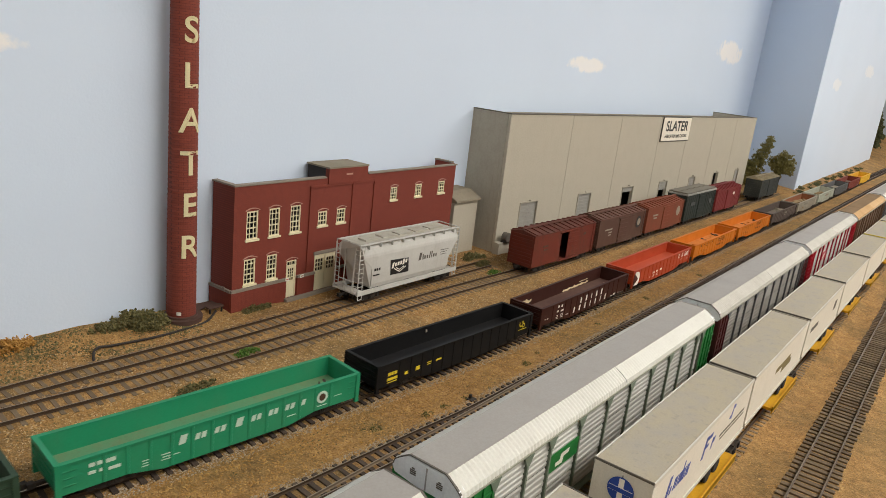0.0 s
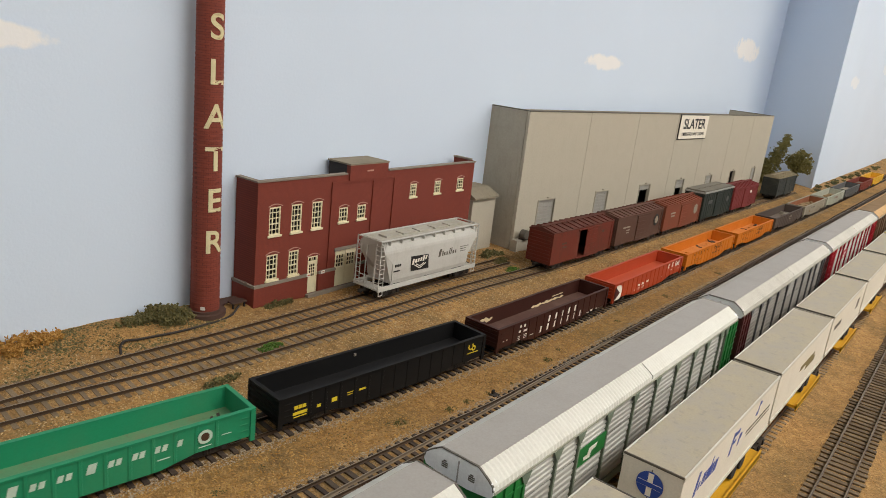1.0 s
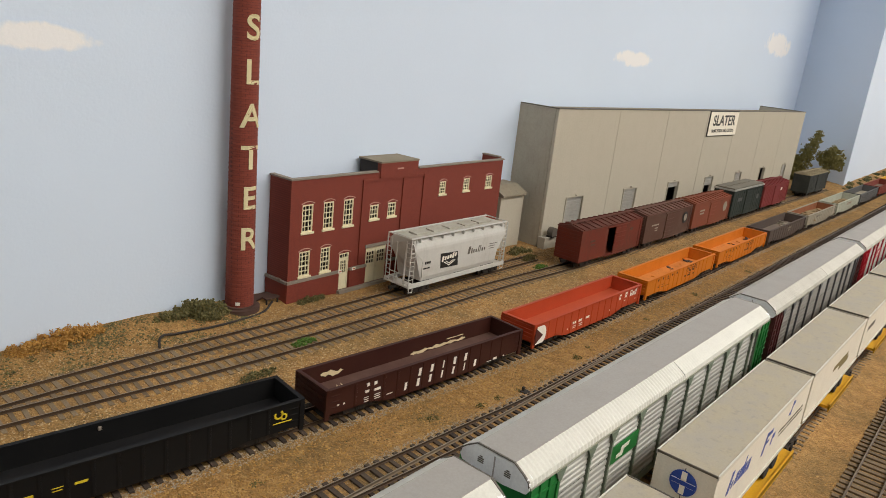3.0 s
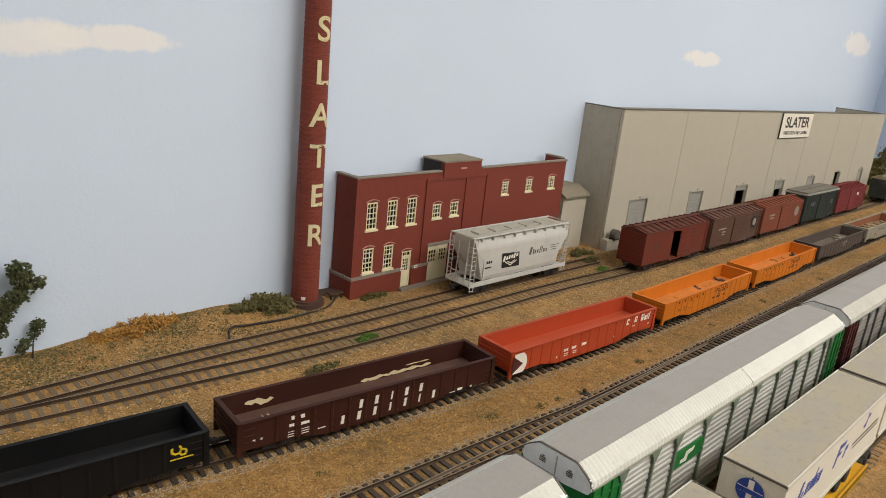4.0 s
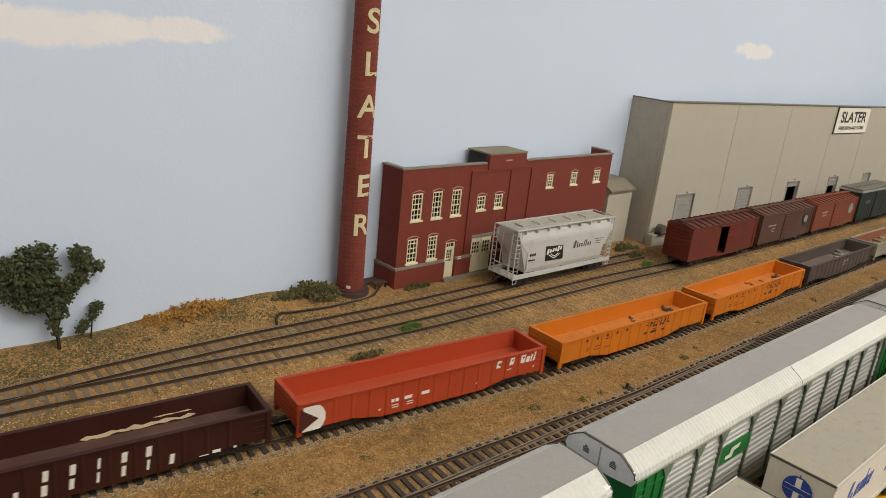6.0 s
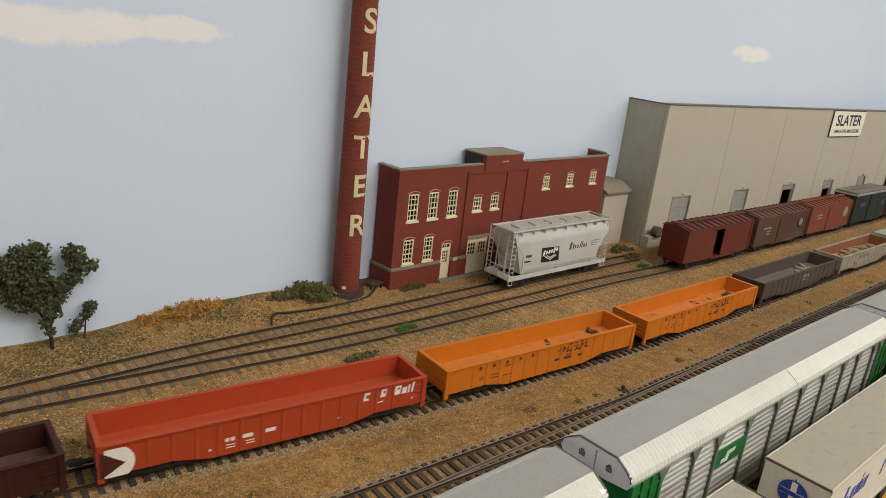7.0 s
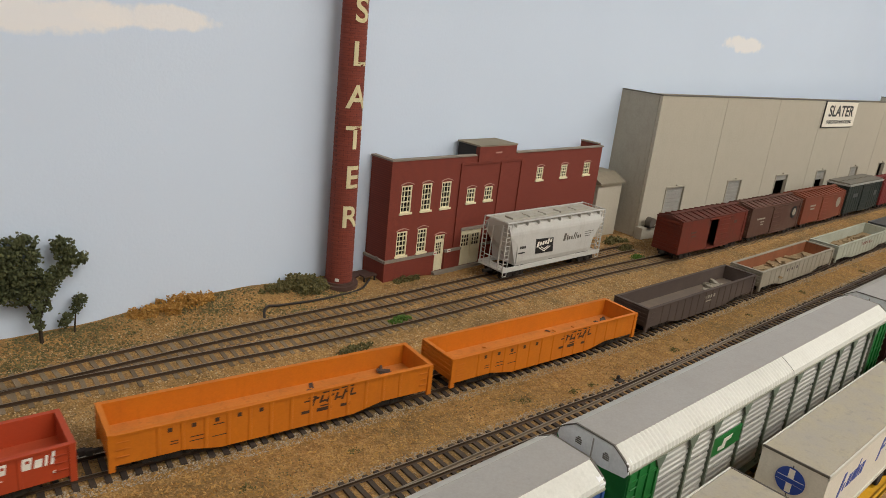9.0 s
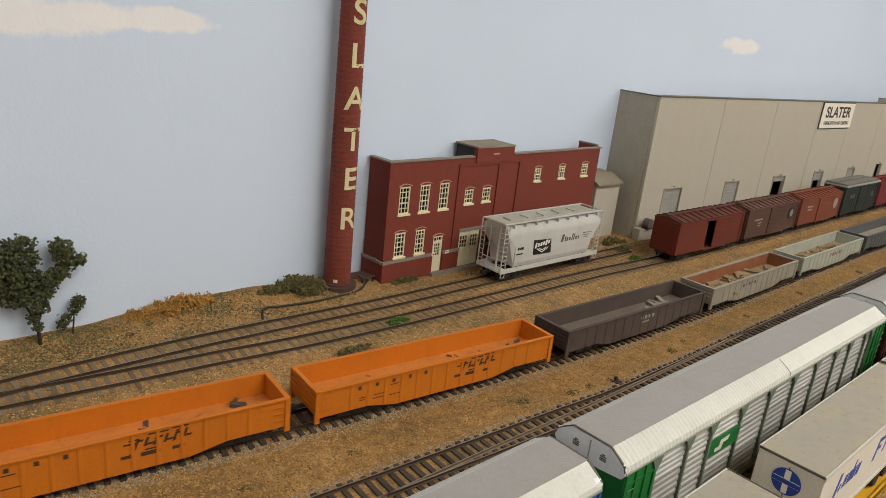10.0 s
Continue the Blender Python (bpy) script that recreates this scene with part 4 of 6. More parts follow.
def sash(parent, u0, u1, z0, z1, cols, rows, name="window"):
    """A cream window in its opening: frame, glazing bars, dark pane, sill, arched head."""
    win = new(name)
    win.empty_display_size = 0.003
    win.parent = parent
    t = 0.0011
    bm = bmesh.new()
    for b in ((u0, u0 + t, z0, z1), (u1 - t, u1, z0, z1), (u0 + t, u1 - t, z0, z0 + t), (u0 + t, u1 - t, z1 - t * 1.3, z1)):
        box(bm, b[0], b[1], 0.0002, 0.0016, b[2], b[3])
    part("frame", bm, M["cream"], win)
    bm = bmesh.new()
    for i in range(1, cols):
        x = u0 + (u1 - u0) * i / cols
        box(bm, x - 0.00032, x + 0.00032, 0.0005, 0.0013, z0 + t, z1 - t)
    for j in range(1, rows):
        z = z0 + (z1 - z0) * j / rows
        k = 0.0005 if j == rows // 2 else 0.0003
        box(bm, u0 + t, u1 - t, 0.00055, 0.00135, z - k, z + k)
    part("glazing_bar", bm, M["cream"], win)
    part("pane", made_box(u0 + t, u1 - t, 0.0014, 0.0017, z0 + t, z1 - t), M["glass"], win)
    part("sill", made_box(u0 - 0.0012, u1 + 0.0012, -0.0014, 0.0002, z0 - 0.0016, z0 + 0.0001, 0.0002), M["cream"], win)
    bm = bmesh.new()
    arch = []
    for i in range(9):
        a = -1 + 2 * i / 8
        arch.append(((u0 + u1) / 2 + a * ((u1 - u0) / 2 + 0.0014), z1 + 0.0030 - 0.0020 * a * a))
    plate(bm, arch + [(x, z - 0.0007) for x, z in arch[::-1]], -0.0007, 0.0002)
    part("arched_head", bm, M["arch"], win)
    return win


M["arch"] = plain("pinkish_arch_trim", (186, 142, 126), 0.8)
M["pent"] = plain("dark_penthouse_paint", (48, 44, 44), 0.8)


def brick_factory():
    top = thing("factory_building", "two-storey red brick factory with cream windows and grey coping", "building", pose(0.3756, 0.4775, 0, 0, 0, 1.66))
    L, H, D = 0.3190, 0.109, 0.0290
    wins = []
    for a, b, z0, z1 in ((0.0133, 0.0258, 0.0607, 0.0862), (0.0382, 0.0503, 0.0605, 0.0862), (0.0629, 0.0752, 0.0605, 0.0862)):
        wins.append((a, b, z0, z1, 3, 5))
    for a, b, z0, z1 in ((0.0978, 0.1097, 0.0624, 0.0768), (0.1230, 0.1348, 0.0624, 0.0768)):
        wins.append((a, b, z0, z1, 3, 3))
    for a, b in ((0.2022, 0.2132), (0.2445, 0.2560), (0.2874, 0.2998)):
        wins.append((a, b, 0.0776, 0.0918, 3, 4))
    for a, b in ((0.0122, 0.0247), (0.0375, 0.0492)):
        wins.append((a, b, 0.0195, 0.0430, 3, 5))
    door, gate = (0.0612, 0.0735, -0.004, 0.0335), (0.0965, 0.1255, -0.004, 0.0340)
    bm = pierced(0, L, -0.006, H, [w[:4] for w in wins] + [door, gate], 0.0, 0.0030)
    front = part("front_wall", bm, M["brick"], top)
    for name, b in (("side_wall", (0, 0.003, 0.003, D, -0.006, H)), ("side_wall", (L - 0.003, L, 0.003, D, -0.006, H + 0.0022)), ("back_wall", (0.003, L - 0.003, D - 0.003, D, -0.006, H - 0.013))):
        part(name, made_box(*b), M["brick"], top)
    part("roof", made_box(0.003, L - 0.003, 0.003, D - 0.003, H - 0.012, H - 0.010), M["lid"], top)
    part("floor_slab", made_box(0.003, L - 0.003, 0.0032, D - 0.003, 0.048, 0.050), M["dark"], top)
    # near-black sheet added behind the front, in place of the unlit inside
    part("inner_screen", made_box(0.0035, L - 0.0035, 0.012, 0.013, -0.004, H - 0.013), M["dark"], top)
    for b in ((-0.0012, 0.105, -0.0012, 0.0042, H, H + 0.0014), (0.1645, L + 0.0012, -0.0012, 0.0042, H, H + 0.0014), (-0.0012, 0.0042, 0.0043, D, H, H + 0.0014), (L - 0.0042, L + 0.0012, 0.0043, D, H + 0.0022, H + 0.0036)):
        part("coping", made_box(*b, 0.0002), M["stone"], top, "grey coping strip")
    # the raised middle of the parapet, its lid and a small date plate
    part("raised_parapet", made_box(0.1075, 0.162, -0.0016, 0.0034, H - 0.006, 0.1175, 0.0003), M["brick"], top)
    part("penthouse", made_box(0.1085, 0.161, 0.0036, D, H - 0.009, 0.1172), M["pent"], top, "dark penthouse wall")
    part("penthouse_lid", made_box(0.1070, 0.1625, -0.0022, D + 0.0006, 0.1177, 0.1192, 0.0003), M["lid"], top, "grey-tan flat lid")
    part("date_plate", made_box(0.131, 0.140, -0.0019, -0.0016, 0.1105, 0.1120), M["arch"], top)
    # pilasters and brick panels
    for u in (0.0862, 0.1428, 0.1745):
        part("pilaster", made_box(u - 0.0007, u + 0.0007, -0.0012, -0.0001, 0.019, H - 0.006), M["brick"], top)
    for a, b in ((0.0869, 0.1421), (0.1435, 0.1738)):
        part("panel_band", made_box(a, b, -0.0010, -0.0001, H - 0.0085, H - 0.0062), M["brick"], top)
    # plinth with its stone band
    for a, b in ((-0.0016, 0.0605), (0.0742, 0.096), (0.1262, L + 0.001)):
        part("plinth", made_box(a, b, -0.0018, -0.0001, -0.006, 0.0150), M["brick"], top)
        part("stone_band", made_box(a - 0.0003, b + 0.0003, -0.0026, -0.0001, 0.0151, 0.0175, 0.0003), M["stone"], top, "grey stone band")
    part("plinth", made_box(-0.0018, -0.0001, 0.0, D, -0.006, 0.0150), M["brick"], top)
    part("stone_band", made_box(-0.0026, -0.0001, 0.0, D, 0.0151, 0.0175, 0.0003), M["stone"], top, "grey stone band")
    for u0, u1, z0, z1, c, r in wins:
        sash(top, u0, u1, z0, z1, c, r)
    # entrance door with a glazed upper half and a transom light
    d = new("door")
    d.parent = top
    u0, u1, _, z1 = door
    part("frame", pierced(u0, u1, -0.003, z1, [(u0 + 0.0012, u1 - 0.0012, -0.003, 0.0275), (u0 + 0.0012, u1 - 0.0012, 0.0287, z1 - 0.0012)], 0.0002, 0.0018), M["cream"], d)
    part("leaf", pierced(u0 + 0.0013, u1 - 0.0013, -0.003, 0.0274, [(u0 + 0.0027, u1 - 0.0027, 0.0135, 0.0255)], 0.0006, 0.0015), M["cream"], d, "cream panelled door leaf")
    part("pane", made_box(u0 + 0.0013, u1 - 0.0013, 0.0016, 0.0019, 0.012, z1 - 0.001), M["glass"], d)
    bm = bmesh.new()
    for i in (1, 2):
        x = u0 + 0.0027 + (u1 - u0 - 0.0054) * i / 3
        box(bm, x - 0.0003, x + 0.0003, 0.0007, 0.0014, 0.0135, 0.0255)
        box(bm, x - 0.0003, x + 0.0003, 0.0007, 0.0014, 0.0287, z1 - 0.0012)
    for z in (0.0165, 0.0195, 0.0225):
        box(bm, u0 + 0.0027, u1 - 0.0027, 0.0008, 0.0013, z - 0.0003, z + 0.0003)
    part("glazing_bar", bm, M["cream"], d)
    bm = bmesh.new()
    arch = [((u0 + u1) / 2 + a * 0.0076, z1 + 0.003 - 0.002 * a * a) for a in np.linspace(-1, 1, 9)]
    plate(bm, arch + [(x, z - 0.0007) for x, z in arch[::-1]], -0.0007, 0.0002)
    part("arched_head", bm, M["arch"], d)
    # wide loading door with two glazed leaves under a stone lintel
    g = new("loading_door")
    g.parent = top
    u0, u1, _, z1 = gate
    part("lintel", made_box(u0 - 0.0015, u1 + 0.0015, -0.0012, 0.0008, z1 - 0.0002, z1 + 0.0030, 0.0002), M["stone"], g)
    mid = (u0 + u1) / 2
    for a, b in ((u0, mid - 0.0003), (mid + 0.0003, u1)):
        holes = [(a + 0.0018 + (b - a - 0.0036) * i / 3 + 0.0003, a + 0.0018 + (b - a - 0.0036) * (i + 1) / 3 - 0.0003, 0.0165 + 0.0042 * j + 0.0003, 0.0165 + 0.0042 * (j + 1) - 0.0003) for i in range(3) for j in range(3)]
        part("leaf", pierced(a, b, -0.003, z1 - 0.0004, holes, 0.0004, 0.0014), M["cream"], g, "cream loading door leaf")
        part("pane", made_box(a + 0.001, b - 0.001, 0.0015, 0.0018, 0.0150, 0.0305), M["glass"], g)
        part("door_panel", made_box(a + 0.002, b - 0.002, 0.0001, 0.0004, 0.0005, 0.0130), M["cream"], g)
    for u in (0.0582, 0.0765):
        part("notice", made_box(u, u + 0.0042, -0.0032, -0.0027, 0.0152, 0.0180), M["white"], top, "small white notice")
        part("notice_bar", made_box(u + 0.0006, u + 0.0036, -0.0034, -0.0033, 0.0164, 0.0172), PAINT["red"], top)
    part("wall_vent", made_box(-0.0033, -0.0027, 0.006, 0.0095, 0.0165, 0.0195), M["stone"], top)
    part("door_step", made_box(0.0585, 0.129, -0.006, -0.0019, -0.006, -0.0022, 0.0004), M["stone"], top)


def chimney():
    top = thing("factory_chimney", "tall tapered red brick chimney with cream painted letters", "chimney", pose(0.3345, 0.489, 0))
    H, r0, r1 = 0.33, 0.0120, 0.0099

    def rad(z):
        return r0 + (r1 - r0) * z / H

    bm = bmesh.new()
    rings, n = [], 40
    for i in range(166):
        z = -0.006 + (H + 0.006) * i / 165
        r = rad(z) - (0.00018 if i % 2 else 0)
        rings.append([bm.verts.new((r * math.cos(6.28319 * j / n), r * math.sin(6.28319 * j / n), z)) for j in range(n)])
    for a, b in zip(rings, rings[1:]):
        for j in range(n):
            bm.faces.new((a[j], a[(j + 1) % n], b[(j + 1) % n], b[j]))
    bm.faces.new(rings[-1])
    part("shaft", bm, M["chimney"], top)
    bm = bmesh.new()
    rod(bm, (0, 0, H - 0.008), (0, 0, H - 0.004), r1 + 0.0016, 40)
    rod(bm, (0, 0, H - 0.004), (0, 0, H + 0.001), r1 + 0.0026, 40)
    part("crown", bm, M["chimney"], top)
    bm = bmesh.new()
    rod(bm, (0, 0, -0.006), (0, 0, 0.0030), r0 + 0.0014, 40)
    part("foot", soften(bm, 0.0003, 1), M["plinth"], top)
    for ch, z in zip("SLATER", (0.2300, 0.1967, 0.1630, 0.1298, 0.0966, 0.0622)):
        me = letters(ch, 0.0183, 0.0006, 1.0, 0.014)
        r = rad(z) + 0.00015
        bm = bmesh.new()
        bm.from_mesh(me)
        bpy.data.meshes.remove(me)
        bmesh.ops.triangulate(bm, faces=bm.faces)
        bmesh.ops.subdivide_edges(bm, edges=bm.edges, cuts=2)
        for v in bm.verts:
            a = v.co.x * 1.02 / r - radians(2)
            q = rad(z + v.co.y) + 0.0002 + v.co.z
            v.co = (q * math.sin(a), -q * math.cos(a), z + v.co.y)
        part("letter", bm, M["letter_cream"], top, "cream painted letter " + ch)
    bm = bmesh.new()
    box(bm, -0.0112, -0.0080, -0.0128, -0.0096, 0.0050, 0.0078)
    for v in bm.verts:
        a = math.atan2(v.co.y, v.co.x)
        q = 0.01235 + (0.0005 if v.co.y < -0.01 else 0)
        v.co.x, v.co.y = q * math.cos(a), q * math.sin(a)
    part("notice", bm, M["white"], top, "small white notice")


M["letter_cream"] = plain("cream_brick_paint", (222, 210, 168), 0.75)


def chimney_base():
    top = thing("brick_base", "low brown brick base slab beside the chimney with a small bench", "base slab", pose(0.3345, 0.489, 0))
    bm = bmesh.new()
    pts = []
    for i in range(25):
        a = math.pi * (0.9 + 1.1 * i / 24)
        pts.append((0.0172 * math.cos(a), 0.0172 * math.sin(a)))
    pts += [(0.026, 0.004), (0.0405, 0.004), (0.0405, 0.014), (-0.0165, 0.013)]
    lo = [bm.verts.new((x, y, -0.006)) for x, y in pts]
    hi = [bm.verts.new((x, y, 0.0012)) for x, y in pts]
    for i in range(len(pts)):
        bm.faces.new((lo[i], lo[(i + 1) % len(pts)], hi[(i + 1) % len(pts)], hi[i]))
    bm.faces.new(hi)
    part("slab", bm, M["plinth"], top)
    part("seat", made_box(0.0215, 0.036, -0.0085, -0.0015, 0.0030, 0.0044, 0.0003), M["plinth"], top)
    for x in (0.023, 0.0345):
        part("leg", made_box(x - 0.0006, x + 0.0006, -0.0078, -0.0066, -0.006, 0.0030), M["dark"], top)
    # a dark hose that runs from the base along the spur
    c = bpy.data.curves.new("hose", "CURVE")
    c.dimensions, c.bevel_depth, c.bevel_resolution = "3D", 0.0010, 2
    s = c.splines.new("BEZIER")
    pts = [(0.2440, 0.4545, -0.004), (0.2500, 0.4640, 0.0015), (0.2640, 0.4675, -0.0005), (0.2950, 0.4670, -0.0022), (0.3200, 0.4685, -0.0030), (0.3480, 0.4720, -0.0025), (0.3620, 0.4800, 0.0010)]
    s.bezier_points.add(len(pts) - 1)
    for b, co in zip(s.bezier_points, pts):
        b.co, b.handle_left_type, b.handle_right_type = co, "AUTO", "AUTO"
    c.materials.append(M["hose"])
    ob = new("hose", c)
    me = bpy.data.meshes.new_from_object(ob.evaluated_get(bpy.context.evaluated_depsgraph_get()))
    bpy.data.objects.remove(ob)
    tagged(new("hose", me), "dark bent hose lying on the ground by the chimney", "hose")


def lean_to():
    top = thing("lean_to_shed", "small grey-beige shed with a sloping roof between two factories", "shed", pose(0.701, 0.4868, 0, 0, 0, 1.0))
    part("wall", made_box(0, 0.050, 0, 0.036, -0.006, 0.0620), M["grey_wall"], top)
    bm = bmesh.new()
    prism(bm, [(-0.004, 0.0621), (-0.004, 0.0643), (0.014, 0.0735), (0.036, 0.0735), (0.036, 0.0621)], -0.001, 0.051)
    part("roof", soften(bm, 0.0003, 1), M["lid"], top)


def grey_warehouse():
    top = thing("warehouse", "long grey panelled warehouse with roll-up doors and a white sign", "building", pose(0.7622, 0.4646, 0, 0, 0, -2.11))
    L, H = 0.985, 0.1722
    doors = [(0.053, 0.0935, False), (0.2068, 0.2445, False), (0.3525, 0.3915, True), (0.4985, 0.5335, True), (0.640, 0.670, False), (0.7715, 0.8005, True), (0.909, 0.931, False)]
    holes = [(a, b, 0.010, 0.0555 + 0.002 * (i > 4)) for i, (a, b, _) in enumerate(doors)]
    seams = [0, 0.158, 0.308, 0.458, 0.584, 0.724, 0.852, L]
    for a, b in zip(seams, seams[1:]):
        inside = [h for h in holes if a <= h[0] < b]
        part("wall_panel", pierced(a + (0.0052 if a == 0 else 0.0004), b - 0.0004, -0.006, H, inside, 0.0, 0.0040), M["grey_wall"], top)
    part("backing_wall", pierced(0.0095, L - 0.004, -0.006, H - 0.001, holes, 0.0042, 0.0050), M["grey_trim"], top)
    # added sheet, interior shade behind the open doors put into its colour
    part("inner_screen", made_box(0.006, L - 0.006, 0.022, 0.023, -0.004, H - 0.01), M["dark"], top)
    part("side_panel", made_box(0.0052, 0.0092, 0.0047, 0.0627, -0.006, H), M["grey_side"], top)
    part("side_panel", made_box(L - 0.004, L, 0.0042, 0.10, -0.006, H), M["grey_side"], top)
    bm = bmesh.new()
    box(bm, 0.0095, L - 0.004, 0.0052, 0.060, H - 0.006, H - 0.004)
    part("roof", bm, M["lid"], top)
    for b in ((0.0046, L + 0.0006, -0.0006, 0.0046, H + 0.0001, H + 0.0012), (0.0046, 0.0098, 0.0048, 0.0628, H + 0.0001, H + 0.0012), (L - 0.0046, L + 0.0006, 0.0048, 0.10, H + 0.0001, H + 0.0012)):
        part("roof_edge", made_box(*b), M["grey_trim"], top, "dark roof edge strip")
    for a, b, up in doors:
        z1 = [h for h in holes if h[0] == a][0][3]
        d = new("door")
        d.parent = top
        t = 0.0016
        bm = bmesh.new()
        for q in ((a - t, a, 0.010, z1 + t), (b, b + t, 0.010, z1 + t), (a, b, z1, z1 + t)):
            box(bm, q[0], q[1], -0.0010, 0.0012, q[2], q[3])
        part("frame", bm, M["grey_side"], d)
        bottom = 0.010 if not up else (0.047 if a < 0.45 else 0.040 if a < 0.6 else z1 - 0.001)
        n = max(1, int((z1 - bottom) / 0.005))
        for i in range(n):
            z = bottom + (z1 - bottom) * i / n
            part("shutter_slat", made_box(a, b, 0.0016, 0.0026, z + 0.0002, z + (z1 - bottom) / n - 0.0002), M["door_grey"], d)
        part("door_lamp", made_box((a + b) / 2 - 0.001, (a + b) / 2 + 0.001, -0.0028, -0.0004, z1 + 0.0025, z1 + 0.0040, 0.0003), M["grey_side"], d)
    # loading dock along the foot, and a blower on it
    part("dock", made_box(0.0, 0.95, -0.0105, -0.0005, -0.006, 0.0100, 0.0005), M["grey_side"], top, "concrete loading dock")
    sign = new("sign")
    sign.parent = top
    part("border", made_box(0.4625, 0.5885, -0.0016, -0.0004, 0.1292, 0.1725), M["black_ink"], sign)
    part("board", made_box(0.4640, 0.5870, -0.0024, -0.0017, 0.1305, 0.1712), M["sign_white"], sign, "white sign board")
    for text, z, h, wide in (("SLATER", 0.1555, 0.0170, 0.098), ("FABRICATION AND CASTING", 0.1385, 0.0056, 0.098)):
        me = letters(text, h, 0.0002, 1.0, 0.02 if h > 0.01 else 0.008)
        bm = bmesh.new()
        bm.from_mesh(me)
        bpy.data.meshes.remove(me)
        span = max(v.co.x for v in bm.verts) - min(v.co.x for v in bm.verts)
        for v in bm.verts:
            v.co = (0.5255 + v.co.x * wide / span, -0.0026 - v.co.z, z + v.co.y)
        part("sign_word", bm, M["black_ink"], sign, "black sign lettering")
    blower = thing("dock_blower", "small dark grey blower motor standing on the loading dock", "machine", pose(0.778, 0.4545, 0.0100))
    bm = bmesh.new()
    rod(bm, (0, 0.004, 0.0065), (0, -0.004, 0.0065), 0.0062, 20)
    part("drum", bm, M["grey_trim"], blower)
    part("outlet", made_box(0.002, 0.011, -0.0035, 0.0035, 0.004, 0.009, 0.0004), M["grey_trim"], blower)
    part("foot", made_box(-0.006, 0.006, -0.0045, 0.0045, 0.0, 0.0016), M["truck"], blower)


M["sign_white"] = plain("sign_board_white", (238, 230, 214), 0.6)
brick_factory()
chimney()
chimney_base()
lean_to()
grey_warehouse()

# ---- standing cars ----
def hopper_car():
    car = thing("covered_hopper", "light grey covered hopper car with black emblem on its side", "railway wagon", pose(0.5475, 0.4357, 0, 0, 0, -0.4))
    grey = PAINT["hopper"]
    h, top = 0.0755, 0.0578
    # the bulging tank: wide at the shoulder, tapering to the sill; its ends slope inward
    prof = [(0.0150, 0.0138), (0.0166, 0.0180), (0.0172, 0.0280), (0.0172, 0.0360), (0.0172, 0.0455), (0.0168, 0.0480), (0.0148, 0.0535), (0.0118, 0.0560)]
    ring = [(-y, z) for y, z in prof] + [(y, z) for y, z in prof[::-1]]
    bm = bmesh.new()
    rows = []
    for x, cut in ((-0.0715, 0.0), (-0.0675, 0.0), (0.0675, 0.0), (0.0715, 0.0)):
        rows.append([bm.verts.new((x, y, z)) for y, z in ring])
    for r in (rows[0], rows[-1]):
        s = -1 if r is rows[0] else 1
        for v in r:
            if v.co.z < 0.046:
                v.co.x -= s * (0.011 * min(1, (0.046 - v.co.z) / 0.010) + 0.003 * (0.046 - v.co.z) / 0.032 + (0.012 * (0.046 - v.co.z) / 0.032 if abs(v.co.y) < 0.0 else 0))
    for r in (rows[1], rows[2]):
        s = -1 if r is rows[1] else 1
        for v in r:
            if v.co.z < 0.046:
                v.co.x -= s * (0.009 * min(1, (0.046 - v.co.z) / 0.010) + 0.003 * (0.046 - v.co.z) / 0.032)
    k = len(ring)
    for a, b in zip(rows, rows[1:]):
        for j in range(k):
            bm.faces.new((a[j], a[(j + 1) % k], b[(j + 1) % k], b[j]))
    bm.faces.new(rows[0][::-1])
    bm.faces.new(rows[-1])
    part("tank", bm, grey, car, smooth=False)
    part("roof", made_box(-0.0700, 0.0700, -0.0135, 0.0135, 0.0556, top - 0.0008, 0.0006), PAINT["hopper_roof"], car, "dusty grey roof")
    for i in range(5):
        part("hatch", made_box(-0.058 + 0.0238 * i, -0.0375 + 0.0238 * i, -0.0055, 0.0055, top - 0.0008, top + 0.0009, 0.0005), PAINT["hopper_roof"], car)
    for s in (-1, 1):
        bm = bmesh.new()
        box(bm, -0.0745, 0.0745, min(s * 0.0128, s * 0.0158), max(s * 0.0128, s * 0.0158), top - 0.0006, top)
        part("roof_walk", bm, grey, car)
        for i in range(9):
            x = -0.064 + 0.016 * i
            part("walk_bracket", made_box(x - 0.0005, x + 0.0005, min(s * 0.0128, s * 0.0172), max(s * 0.0128, s * 0.0172), 0.0535, top - 0.0006), grey, car)
        part("side_sill", made_box(-h, h, min(s * 0.0148, s * 0.0168), max(s * 0.0148, s * 0.0168), 0.0092, 0.0132, 0.0004), grey, car)
    part("centre_sill", made_box(-h, h, -0.003, 0.003, 0.0068, 0.0105), M["truck"], car)
    for x in (-0.022, 0.022):
        bm = bmesh.new()
        lo = [bm.verts.new((x + a, b, 0.0058)) for a, b in ((-0.006, -0.008), (0.006, -0.008), (0.006, 0.008), (-0.006, 0.008))]
        hi = [bm.verts.new((x + a, b, 0.0145)) for a, b in ((-0.019, -0.0145), (0.019, -0.0145), (0.019, 0.0145), (-0.019, 0.0145))]
        for j in range(4):
            bm.faces.new((lo[j], lo[(j + 1) % 4], hi[(j + 1) % 4], hi[j]))
        bm.faces.new(lo[::-1])
        part("discharge_bay", bm, grey, car)
    for s in (-1, 1):
        part("end_deck", made_box(min(s * 0.064, s * h), max(s * 0.064, s * h), -0.0148, 0.0148, 0.0098, 0.0112), grey, car)
        bm = bmesh.new()
        for y in (-0.0155, 0.0155):
            rod(bm, (s * (h - 0.0008), y, 0.010), (s * (h - 0.0008), y, top), 0.0006, 6)
            rod(bm, (s * 0.066, y, 0.0435), (s * (h - 0.0008), y, 0.0435), 0.0005, 6)
